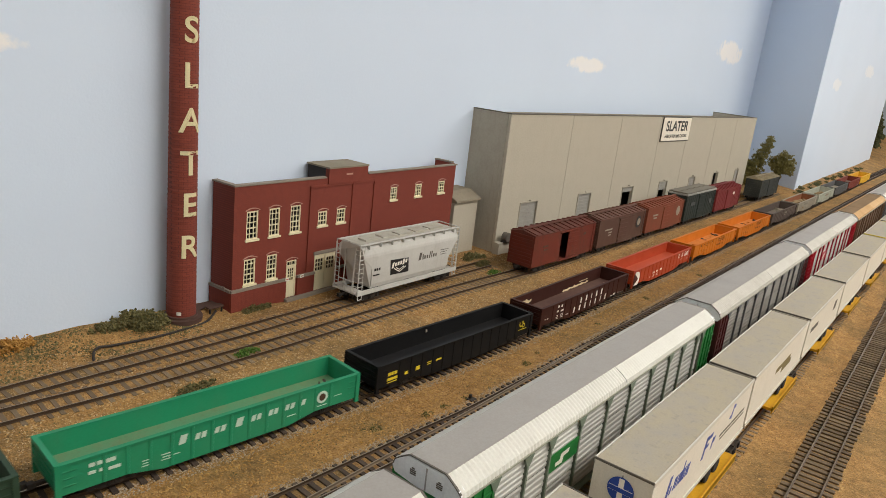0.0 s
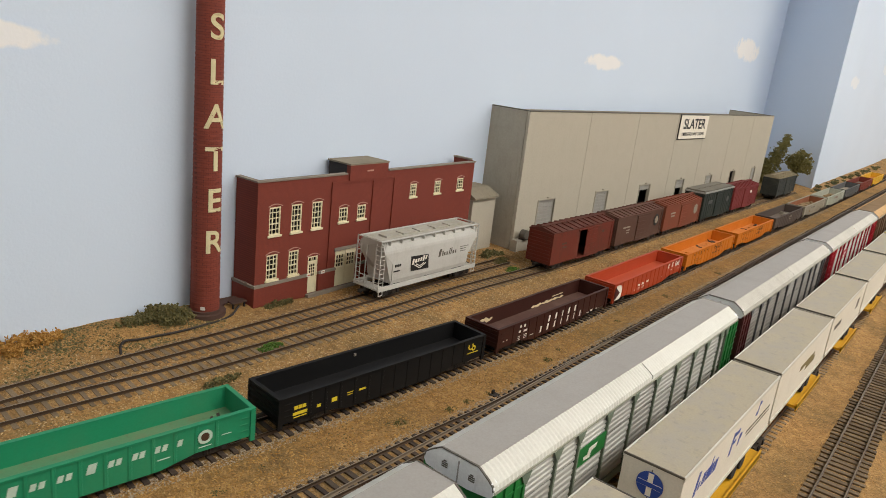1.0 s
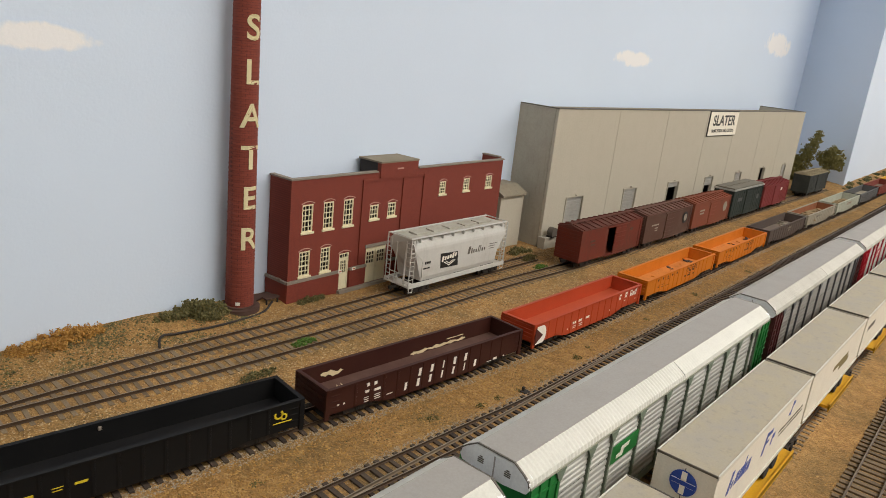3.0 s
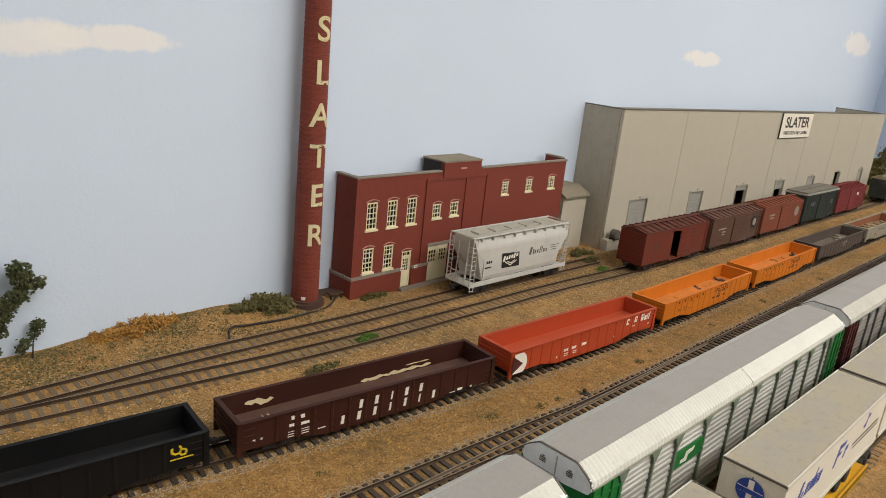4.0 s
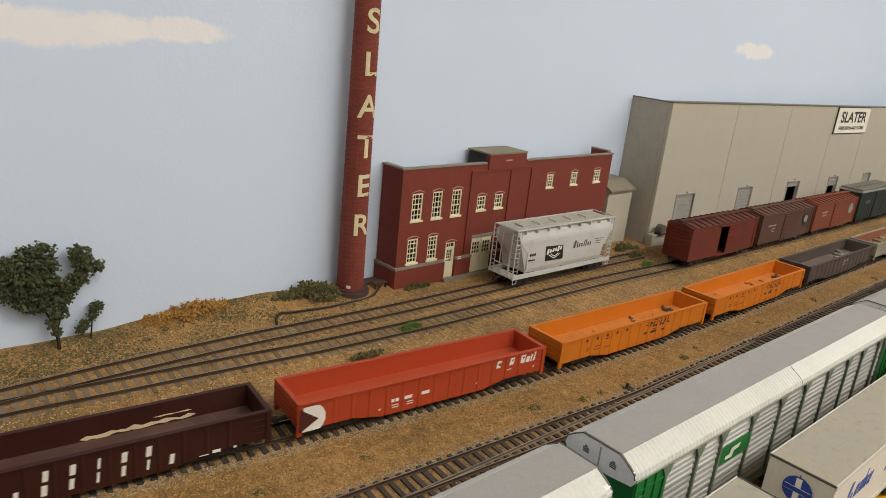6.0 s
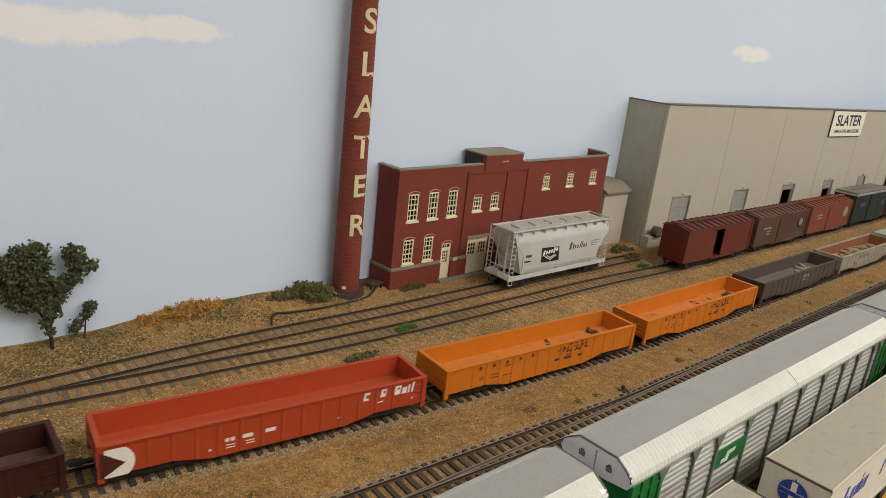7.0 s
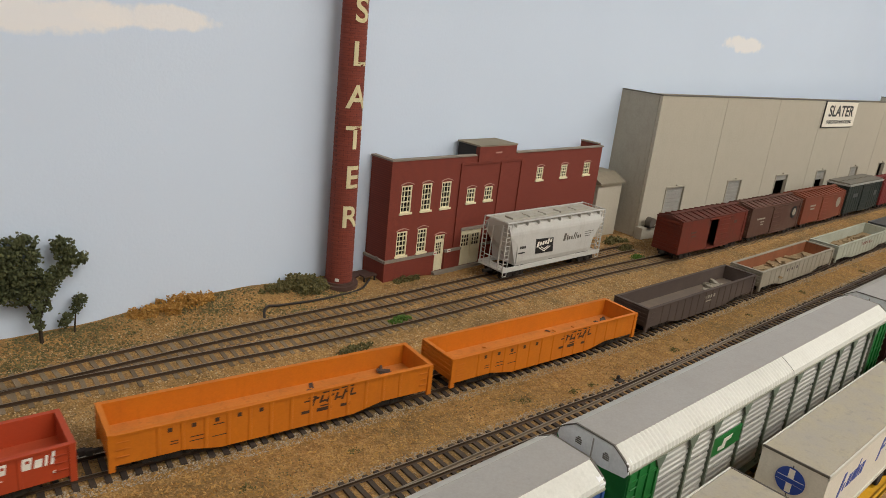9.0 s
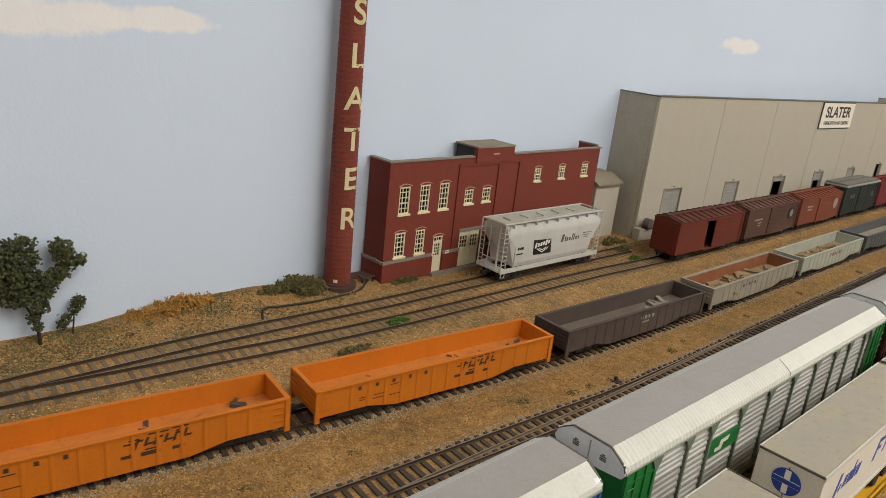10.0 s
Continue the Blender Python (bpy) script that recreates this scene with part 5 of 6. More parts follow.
        rod(bm, (s * (h - 0.0008), -0.0155, top), (s * (h - 0.0008), 0.0155, top), 0.0006, 6)
        for y in (-0.006, 0.006):
            rod(bm, (s * (h - 0.003), y, 0.011), (s * 0.0715, y, 0.050), 0.0006, 6)
        part("end_frame", bm, grey, car)
        bm = bmesh.new()
        for y0, y1 in ((-0.0156, -0.0100), (0.0100, 0.0156)):
            for i in range(10):
                z = 0.0135 + 0.0044 * i
                rod(bm, (s * (h - 0.0004), y0, z), (s * (h - 0.0004), y1, z), 0.0003, 5)
            for y in (y0, y1):
                rod(bm, (s * (h - 0.0004), y, 0.011), (s * (h - 0.0004), y, 0.055), 0.0004, 5)
        part("end_ladder", bm, grey, car)
        bm = bmesh.new()
        for i in range(10):
            z = 0.0135 + 0.0044 * i
            rod(bm, (s * (h - 0.0002), -0.0160, z), (s * (h - 0.0062), -0.0160, z), 0.0003, 5)
        for x in (h - 0.0002, h - 0.0062):
            rod(bm, (s * x, -0.0160, 0.0105), (s * x, -0.0160, top - 0.001), 0.0004, 5)
        part("side_ladder", bm, grey, car)
        bm = bmesh.new()
        for z in (0.0165, 0.0215):
            rod(bm, (s * (h - 0.0002), -0.010, z), (s * (h - 0.0002), 0.010, z), 0.0005, 6)
        for y in (-0.010, 0.0, 0.010):
            rod(bm, (s * (h - 0.0002), y, 0.0112), (s * (h - 0.0002), y, 0.0215), 0.0004, 6)
        part("end_railing", bm, grey, car)
        bm = bmesh.new()
        for x in (h - 0.001, h - 0.006):
            rod(bm, (s * x, -0.0162, 0.0100), (s * x, -0.0162, 0.0052), 0.0004, 5)
        rod(bm, (s * (h - 0.001), -0.0162, 0.0052), (s * (h - 0.006), -0.0162, 0.0052), 0.0004, 5)
        part("stirrup_step", bm, grey, car)
    y = -0.01735
    bm = bmesh.new()
    plate(bm, [(-0.0325, 0.0232), (-0.0060, 0.0225), (-0.0078, 0.0372), (-0.0340, 0.0385)], y - 0.0002, y)
    part("emblem", bm, M["black_ink"], car, "black emblem panel")
    bars(car, M["white"], [(-0.0300 + 0.0038 * i, 0.0325 + 0.0004 * i, 0.0026, 0.0056 if i in (0, 4) else 0.0036, 0.2) for i in range(6)], y - 0.00022, "emblem_bar")
    bm = bmesh.new()
    for q in ((-0.0285, 0.0287), (-0.0200, 0.0243), (-0.0112, 0.0284)), ((-0.0255, 0.0291), (-0.0200, 0.0264), (-0.0142, 0.0289)):
        plate(bm, [*q, *[(u, v + 0.0010) for u, v in q[::-1]]], y - 0.0004, y - 0.00025)
    part("emblem_chevron", bm, M["white"], car)
    bars(car, M["black_ink"], [(-0.0548, 0.0322, 0.0022, 0.0026), (-0.0518, 0.0322, 0.0022, 0.0026), (-0.0488, 0.0322, 0.0022, 0.0026), (-0.0528, 0.0268, 0.0090, 0.0014)], y)
    bars(car, M["grey_trim"], [(0.0108, 0.0352, 0.0034, 0.0078, 0.2), (0.0152, 0.0340, 0.0018, 0.0056), (0.0184, 0.0334, 0.0022, 0.0036), (0.0222, 0.0334, 0.0022, 0.0036), (0.0262, 0.0348, 0.0014, 0.0070, 0.2), (0.0290, 0.0348, 0.0014, 0.0070, 0.2), (0.0324, 0.0334, 0.0024, 0.0036), (0.0362, 0.0334, 0.0018, 0.0036)], y)
    bars(car, M["grey_trim"], [(0.0480, 0.0372, 0.0100, 0.0007), (0.0560, 0.0372, 0.0034, 0.0007), (0.0485, 0.0348, 0.0110, 0.0007), (0.0485, 0.0324, 0.0090, 0.0007)], y)
    running_gear(car, 2 * h, 0.0555)
    return car


PAINT["hopper"] = paint("light_grey_car_paint", (196, 194, 188), 0.55, (140, 130, 114), 0.18)
PAINT["hopper_roof"] = paint("dusty_grey_roof", (176, 172, 160), 0.75, (130, 116, 96), 0.35)


def boxcar(label, body, roof, x, y, turn=0.0, length=0.1480, top=0.0478, gap=None, ribbed=True, marks=(), tall_roof=False):
    """A 40-foot boxcar: ribbed sides and ends, sliding door, panelled roof with its running board."""
    car = thing("boxcar", label, "railway wagon", pose(x, y, 0, 0, 0, turn), "boxcars on the siding")
    h, w, z0 = length / 2, 0.0168, 0.0088
    d0, d1 = -0.0125, 0.0135
    for s in (-1, 1):
        hole = [(d0, d1, z0 + 0.001, top - 0.0045)]
        part("side", pierced(-h, h, z0, top - 0.0015, hole, min(s * w, s * (w - 0.001)), max(s * w, s * (w - 0.001))), body, car)
        shift = gap if gap and s < 0 else 0.0
        bm = bmesh.new()
        a, b = d0 + shift - 0.0006, d1 + shift + 0.0004
        box(bm, a, b, min(s * (w + 0.0002), s * (w + 0.001)), max(s * (w + 0.0002), s * (w + 0.001)), z0 + 0.0006, top - 0.004)
        door = part("door", bm, body, car)
        for i in range(6):
            z = z0 + 0.003 + i * (top - z0 - 0.010) / 5
            part("door_rib", made_box(a + 0.001, b - 0.001, min(s * (w + 0.001), s * (w + 0.0015)), max(s * (w + 0.001), s * (w + 0.0015)), z - 0.0006, z + 0.0006), body, door)
        part("door_track", made_box(d0 - 0.004, d1 + 0.024, min(s * w, s * (w + 0.0016)), max(s * w, s * (w + 0.0016)), z0 - 0.0006, z0 + 0.0006), body, car)
        part("door_rail", made_box(d0 - 0.004, d1 + 0.024, min(s * w, s * (w + 0.0014)), max(s * w, s * (w + 0.0014)), top - 0.0040, top - 0.0030), body, car)
        if ribbed:
            for i in range(7):
                for lo, hi in ((-h + 0.003, d0 - 0.002), (d1 + 0.002, h - 0.003)):
                    u = lo + (hi - lo) * i / 6
                    part("side_seam", made_box(u - 0.0004, u + 0.0004, min(s * w, s * (w + 0.0003)), max(s * w, s * (w + 0.0003)), z0 + 0.001, top - 0.003), body, car)
        bm = bmesh.new()
        for i in range(7):
            z = 0.0125 + i * (top - 0.017) / 6
            rod(bm, (h - 0.0012, s * (w + 0.0008), z), (h - 0.0068, s * (w + 0.0008), z), 0.0003, 5)
        for u in (h - 0.0012, h - 0.0068):
            rod(bm, (u, s * (w + 0.0008), 0.0085), (u, s * (w + 0.0008), top - 0.0025), 0.0003, 5)
        part("ladder", bm, body, car)
    for s in (-1, 1):
        bm = bmesh.new()
        box(bm, min(s * h, s * (h - 0.001)), max(s * h, s * (h - 0.001)), -w + 0.001, w - 0.001, z0, top - 0.0008)
        end = part("end", soften(bm, 0.0003, 1), body, car)
        n = 9
        for i in range(n):
            z = z0 + 0.003 + i * (top - z0 - 0.0065) / (n - 1)
            part("end_rib", made_box(min(s * h, s * (h + 0.0009)), max(s * h, s * (h + 0.0009)), -w + 0.0022, w - 0.0022, z - 0.0012, z + 0.0012, 0.0004), body, end)
        bm = bmesh.new()
        rod(bm, (s * (h + 0.0020), -0.006, top - 0.006), (s * (h + 0.0028), -0.006, top - 0.006), 0.0034, 14)
        part("brake_wheel", bm, body, car) if s > 0 else bm.free()
    ridge = top + 0.0030
    bm = bmesh.new()
    prism(bm, [(-w - 0.0005, top - 0.0016), (-w - 0.0005, top - 0.0006), (0, ridge), (w + 0.0005, top - 0.0006), (w + 0.0005, top - 0.0016)], -h - 0.0006, h + 0.0006)
    part("roof", bm, roof, car)
    for i in range(12):
        u = -h + 0.004 + (length - 0.008) * i / 11
        bm = bmesh.new()
        prism(bm, [(-w - 0.0006, top - 0.0008), (-w - 0.0006, top + 0.0006), (0, ridge + 0.0012), (w + 0.0006, top + 0.0006), (w + 0.0006, top - 0.0008)], u - 0.0011, u + 0.0011)
        part("roof_rib", bm, roof, car)
    if tall_roof:
        part("roof_edge", made_box(-h - 0.0012, h + 0.0012, -w - 0.0012, w + 0.0012, top - 0.0012, top + 0.0012, 0.0003), PAINT["silver"], car, "pale metal roof edge")
        part("roof_sheet", made_box(-h + 0.0004, h - 0.0004, -w + 0.0006, w - 0.0006, top + 0.0013, top + 0.0034, 0.0006), roof, car)
    else:
        for k in (-1, 0, 1):
            part("running_board", made_box(-h - 0.002, h + 0.002, k * 0.0019 - 0.0008, k * 0.0019 + 0.0008, ridge + 0.0014, ridge + 0.0020), roof, car)
    part("floor", made_box(-h + 0.001, h - 0.001, -w + 0.001, w - 0.001, z0, z0 + 0.001), body, car)
    part("centre_sill", made_box(-h + 0.002, h - 0.002, -0.0028, 0.0028, 0.0065, z0 - 0.0001), M["truck"], car)
    running_gear(car, length, h - 0.022)
    for material, rows in marks:
        bars(car, material, rows, -w - 0.0004)
    return car


PAINT.update({
    "box_red": paint("oxide_red_boxcar", (108, 46, 32), 0.7, (84, 60, 48), 0.5),
    "box_brown": paint("dusty_brown_boxcar", (86, 58, 47), 0.75, (110, 92, 78), 0.4),
    "box_rust": paint("rust_boxcar", (124, 64, 44), 0.7, (104, 80, 62), 0.4),
    "box_green": paint("dark_green_boxcar", (38, 46, 42), 0.65, (84, 82, 74), 0.35),
    "box_crimson": paint("crimson_boxcar", (120, 44, 44), 0.65, (110, 76, 68), 0.35),
    "box_slate": paint("slate_boxcar", (50, 53, 51), 0.7, (98, 94, 84), 0.4),
    "roof_red": paint("weathered_red_roof", (96, 50, 40), 0.8, (84, 72, 64), 0.5),
    "roof_brown": paint("weathered_brown_roof", (98, 64, 54), 0.8, (120, 104, 92), 0.45),
    "roof_grey": paint("weathered_grey_roof", (112, 108, 98), 0.8, (140, 132, 118), 0.4),
    "roof_tan": paint("weathered_tan_roof", (150, 138, 112), 0.85, (110, 98, 80), 0.4),
    "silver": paint("pale_metal", (176, 176, 170), 0.45, (120, 112, 100), 0.3, metal=0.3),
})


def boxcars():
    W = M["white"]
    tiny = [(-0.048, 0.032, 0.011, 0.0022), (-0.047, 0.0275, 0.009, 0.0018), (0.046, 0.036, 0.007, 0.0035)]
    boxcar("oxide red boxcar with a part open door", PAINT["box_red"], PAINT["roof_red"], 0.7815, 0.3885, -1.2, gap=0.0170, ribbed=False, marks=[(PAINT["box_brown"], tiny)])
    brown = boxcar("dusty brown boxcar with a round dark emblem", PAINT["box_brown"], PAINT["roof_brown"], 0.9440, 0.3868, -0.6, ribbed=False, marks=[(PAINT["tan"], [(-0.045, 0.0315, 0.022, 0.002), (-0.04, 0.027, 0.010, 0.0016), (-0.04, 0.0235, 0.008, 0.0016)])])
    disc(brown, "emblem", M["black_ink"], 0.052, 0.0315, 0.0088, -0.0172)
    disc(brown, "emblem", PAINT["tan"], 0.053, 0.0315, 0.0052, -0.0174)
    rust = boxcar("rust coloured boxcar with a pale round emblem", PAINT["box_rust"], PAINT["box_rust"], 1.1045, 0.3860, -0.4, ribbed=False, marks=[(PAINT["tan"], [(-0.043, 0.034, 0.019, 0.0024), (-0.043, 0.0295, 0.014, 0.0024)])])
    disc(rust, "emblem", PAINT["tan"], 0.052, 0.0315, 0.0080, -0.0172)
    boxcar("dark green boxcar with a pale roof edge", PAINT["box_green"], PAINT["roof_grey"], 1.2650, 0.3852, -0.3, top=0.0535, tall_roof=True, marks=[(PAINT["slate"], [(-0.04, 0.036, 0.02, 0.006), (0.05, 0.034, 0.012, 0.008)])])
    boxcar("crimson boxcar with a small white mark", PAINT["box_crimson"], PAINT["box_crimson"], 1.4255, 0.3842, -0.3, top=0.0485, marks=[(W, [(0.03, 0.036, 0.010, 0.005)])])
    boxcar("slate grey boxcar with a tan roof standing apart", PAINT["box_slate"], PAINT["roof_tan"], 1.7250, 0.3810, -0.5, top=0.0485, marks=[(W, [(-0.005, 0.034, 0.006, 0.006)])])


RACK_POSTS = (-0.1370, -0.1090, -0.0865, -0.0550, -0.0222, 0.0090, 0.0410, 0.0720, 0.0965, 0.1255, 0.1370)


def autorack(label, x, ends, posts, roof, slope, panel, emblem=None):
    """An enclosed car carrier: flat roof with two-faced slopes, sheets of louvres between posts."""
    car = thing("car_carrier_wagon", label, "railway wagon", pose(x, 0.1435, 0), "standing car carriers")
    L, h, w = 0.3225, 0.16125, 0.0182
    eave, crown = 0.0610, 0.0703
    part("roof_sheet", made_box(-h, h, -0.0100, 0.0100, crown - 0.0010, crown + 0.0002, 0.0002), roof, car, "flat grey roof sheet")
    for s in (-1, 1):
        # transverse corrugations, deeper on one half of the car than on the other
        for a0, a1, deep in ((-h, -0.0003, 0.00030), (0.0003, h, 0.00006)):
            n = 108
            for name, band in (("roof_slope", ((0.0099, crown - 0.0002), (0.0154, 0.0667))), ("roof_shoulder", ((0.0154, 0.0667), (0.0181, 0.0646), (0.0188, 0.0622)))):
                bm = bmesh.new()
                lines = []
                for i in range(n + 1):
                    o = deep if i % 2 else 0.0
                    lines.append([bm.verts.new((a0 + (a1 - a0) * i / n, s * (y + o * 0.6), z + o)) for y, z in band])
                for a, b in zip(lines, lines[1:]):
                    for j in range(len(band) - 1):
                        bm.faces.new((a[j], a[j + 1], b[j + 1], b[j]))
                part(name, bm, slope, car, "pale corrugated roof slope")
        bm = bmesh.new()
        prism(bm, [(s * 0.0186, 0.0625), (s * 0.0192, 0.0621), (s * 0.0192, 0.0612), (s * 0.0180, 0.0608), (s * 0.0176, 0.0618)], -h, h)
        part("top_rail", bm, PAINT["rack_rim"], car, "grey-green rim under the roof")
        part("bottom_rail", made_box(-h, h, min(s * (w - 0.0006), s * (w + 0.0004)), max(s * (w - 0.0006), s * (w + 0.0004)), 0.0115, 0.0158, 0.0003), posts, car)
        for i, (p0, p1) in enumerate(zip(RACK_POSTS, RACK_POSTS[1:])):
            u0, u1 = p0 + 0.0008, p1 - 0.0008
            # three sheets one above the other, a joint between them
            for z0, z1, k in ((0.0160, 0.0298, 4), (0.0303, 0.0448, 4), (0.0453, eave - 0.0004, 5)):
                bm = bmesh.new()
                rows = []
                for j in range(k):
                    z = z0 + (z1 - z0) * j / k
                    d = (z1 - z0) / k
                    for q, o in ((0.0, 0.0), (0.2, 0.00055), (0.72, 0.00055), (0.9, 0.0)):
                        rows.append([bm.verts.new((u, s * (w - 0.0008 + o), z + d * q)) for u in (u0, u1)])
                rows.append([bm.verts.new((u, s * (w - 0.0008), z1)) for u in (u0, u1)])
                for a, b in zip(rows, rows[1:]):
                    bm.faces.new((a[0], a[1], b[1], b[0]))
                part("louvre_sheet", bm, panel, car)
            if emblem and i == 2 and s < 0:
                part("emblem", made_box(u0, u1, -w - 0.0008, -w - 0.0003, 0.0405, 0.0505), emblem, car, "coloured emblem plate")
                bm = bmesh.new()
                plate(bm, [(u0 + 0.006, 0.0425), (u0 + 0.013, 0.0420), (u0 + 0.014, 0.0455), (u0 + 0.019, 0.0458), (u0 + 0.020, 0.0480), (u0 + 0.011, 0.0478), (u0 + 0.010, 0.0445), (u0 + 0.006, 0.0446)], -w - 0.0010, -w - 0.00085)
                part("emblem_sweep", bm, M["white"], car)
        for u in RACK_POSTS:
            bm = bmesh.new()
            box(bm, u - 0.0008, u + 0.0008, min(s * (w - 0.0004), s * (w + 0.0010)), max(s * (w - 0.0004), s * (w + 0.0010)), 0.0150, eave + 0.0004)
            plate(bm, [(u - 0.0010, eave - 0.0055), (u + 0.0010, eave - 0.0055), (u + 0.0042, eave), (u - 0.0042, eave)], s * (w + 0.0002), s * (w + 0.0013))
            part("post", bm, posts, car)
        for e in (-1, 1):
            bm = bmesh.new()
            b0, b1 = sorted((e * (h - 0.0238), e * h))
            box(bm, b0, b1, min(s * (w - 0.0006), s * (w + 0.0004)), max(s * (w - 0.0006), s * (w + 0.0004)), 0.0120, eave + 0.0002)
            for q in (0.0012, 0.0085, 0.0160, 0.0232):
                u = e * (h - q)
                box(bm, u - 0.0008, u + 0.0008, min(s * w, s * (w + 0.0012)), max(s * w, s * (w + 0.0012)), 0.0120, eave - 0.0002)
            for z in (0.022, 0.032, 0.042, 0.0555):
                box(bm, b0 + 0.001, b1 - 0.001, min(s * w, s * (w + 0.0009)), max(s * w, s * (w + 0.0009)), z - 0.0006, z + 0.0006)
            part("end_panel", bm, ends, car, "coloured end panel")
            bm = bmesh.new()
            for i in range(9):
                z = 0.016 + i * 0.0047
                rod(bm, (e * (h - 0.0010), s * (w + 0.0018), z), (e * (h - 0.0060), s * (w + 0.0018), z), 0.0003, 5)
            part("ladder", bm, ends, car)
    for e in (-1, 1):
        # the rounded hood of the end, and the coloured doors below it
        bm = bmesh.new()
        prof = [(0.0172, 0.0588), (0.0186, 0.0610), (0.0184, 0.0640), (0.0172, 0.0655), (0.0146, 0.0672), (0.0098, 0.0696)]
        b0, b1 = sorted((e * (h - 0.0030), e * (h + 0.0006)))
        prism(bm, [(-0.0060, 0.0574), (0.0060, 0.0574)] + prof + [(-y, z) for y, z in prof[::-1]], b0, b1)
        part("end_hood", soften(bm, 0.0004, 1), PAINT["rack_hood"], car, "light grey rounded end hood, colour lifted against shade")
        bm = bmesh.new()
        edge = [(-0.0186, 0.0626), (-0.0180, 0.0648), (-0.0153, 0.0670), (-0.0099, 0.0705), (0.0099, 0.0705), (0.0153, 0.0670), (0.0180, 0.0648), (0.0186, 0.0626)]
        prism(bm, edge + [(y * 0.978, z - 0.0004) for y, z in edge[::-1]], *sorted((e * (h - 0.0002), e * (h + 0.0008))))
        part("roof_edge", bm, M["grey_trim"], car, "dark strip round the roof's end")
        part("end_door", made_box(*sorted((e * (h - 0.0030), e * (h - 0.0008))), -0.0178, 0.0178, 0.0125, 0.0586), ends, car, "coloured end door")
        part("end_seam", made_box(*sorted((e * (h + 0.0006), e * (h + 0.0009))), -0.0003, 0.0003, 0.0578, crown - 0.002), PAINT["rack_roof"], car)
        for y in (-0.0072, 0.0072):
            for k, z in enumerate((0.0622, 0.0631, 0.0640, 0.0649)):
                part("stencil_bar", made_box(*sorted((e * (h + 0.0006), e * (h + 0.0008))), y - 0.0016 + 0.0008 * (k == 3), y + 0.0016 - 0.0008 * (k == 3), z - 0.00028, z + 0.00028), M["grey_trim"], car)
    part("deck", made_box(-h + 0.002, h - 0.002, -w + 0.0012, w - 0.0012, 0.0100, 0.0114), posts, car)
    part("inner_deck", made_box(-h + 0.004, h - 0.004, -w + 0.002, w - 0.002, 0.0365, 0.0375), M["dark"], car)
    part("centre_sill", made_box(-h + 0.004, h - 0.004, -0.003, 0.003, 0.0066, 0.0099), M["truck"], car)
    running_gear(car, L + 0.004, 0.118)
    return car


PAINT.update({
    "rack_rim": paint("grey_green_rim", (150, 150, 134), 0.6, (110, 106, 92), 0.3),
    # light grey, raised to make up for missing light on the -x ends
    "rack_hood": paint("shade_lifted_hood", (228, 229, 228), 0.55, (140, 136, 128), 0.2, bump=0.05),
})


PAINT.update({
    "rack_roof": paint("grey_roof_sheet", (160, 155, 149), 0.5, (140, 134, 126), 0.14, metal=0.1, bump=0.04),
    # pale slope metal, with part of the lamps' highlight put into its colour
    "rack_slope_lit": paint("highlit_galvanised", (205, 203, 194), 0.5, (160, 154, 142), 0.16),
    "rack_panel": paint("galvanised_panel", (186, 185, 178), 0.5, (138, 134, 128), 0.25, metal=0.1, vary=0.6),
    "rack_dull": paint("dull_grey_slope", (184, 180, 170), 0.55, (146, 138, 126), 0.3),
    "rack_dark_panel": paint("dusty_grey_panel", (144, 140, 134), 0.55, (112, 104, 96), 0.35, vary=0.6),
    "rack_green": paint("green_rack_paint", (36, 112, 52), 0.5, (70, 84, 60), 0.15),
    "rack_post": paint("dull_green_post", (108, 118, 102), 0.55, (90, 92, 80), 0.25),
    "rack_maroon": paint("maroon_rack_paint", (78, 36, 34), 0.6, (90, 66, 58), 0.2),
    "rack_grey": paint("grey_rack_post", (92, 92, 94), 0.6, (112, 106, 98), 0.25),
    "rack_red": paint("red_rack_paint", (170, 30, 44), 0.5, (130, 60, 60), 0.15),
    "rack_blue": paint("blue_rack_paint", (50, 84, 140), 0.5, (90, 96, 110), 0.2),
    "rack_rust_roof": paint("rusty_roof_sheet", (128, 102, 70), 0.7, (96, 74, 50), 0.4),
    "rack_tan": paint("tan_rack_slope", (186, 148, 96), 0.6, (150, 112, 70), 0.4),
    "rack_brown": paint("brown_rack_panel", (104, 78, 56), 0.7, (84, 62, 44), 0.3),
})


def autoracks():
    P = PAINT
    autorack("pale grey car carrier with blue ends", 0.0520, P["rack_blue"], P["rack_grey"], P["rack_roof"], P["rack_slope_lit"], P["rack_panel"])
    autorack("pale grey car carrier with green ends and posts", 0.3915, P["rack_green"], P["rack_post"], P["rack_roof"], P["rack_slope_lit"], P["rack_panel"], P["rack_green"])
    autorack("pale grey car carrier with maroon ends", 0.7290, P["rack_maroon"], P["rack_grey"], P["rack_roof"], P["rack_dull"], P["rack_dark_panel"])
    autorack("pale grey car carrier with red ends", 1.0660, P["rack_red"], P["rack_red"], P["rack_roof"], P["rack_dull"], P["rack_panel"], P["rack_red"])
    autorack("rusty brown car carrier with a tan roof slope", 1.4030, P["rack_brown"], P["rack_brown"], P["rack_rust_roof"], P["rack_tan"], P["rack_brown"])
    for x in (1.7400, 2.0770):
        autorack("pale grey car carrier far down the track", x, P["rack_grey"], P["rack_grey"], P["rack_roof"], P["rack_slope_lit"], P["rack_panel"])


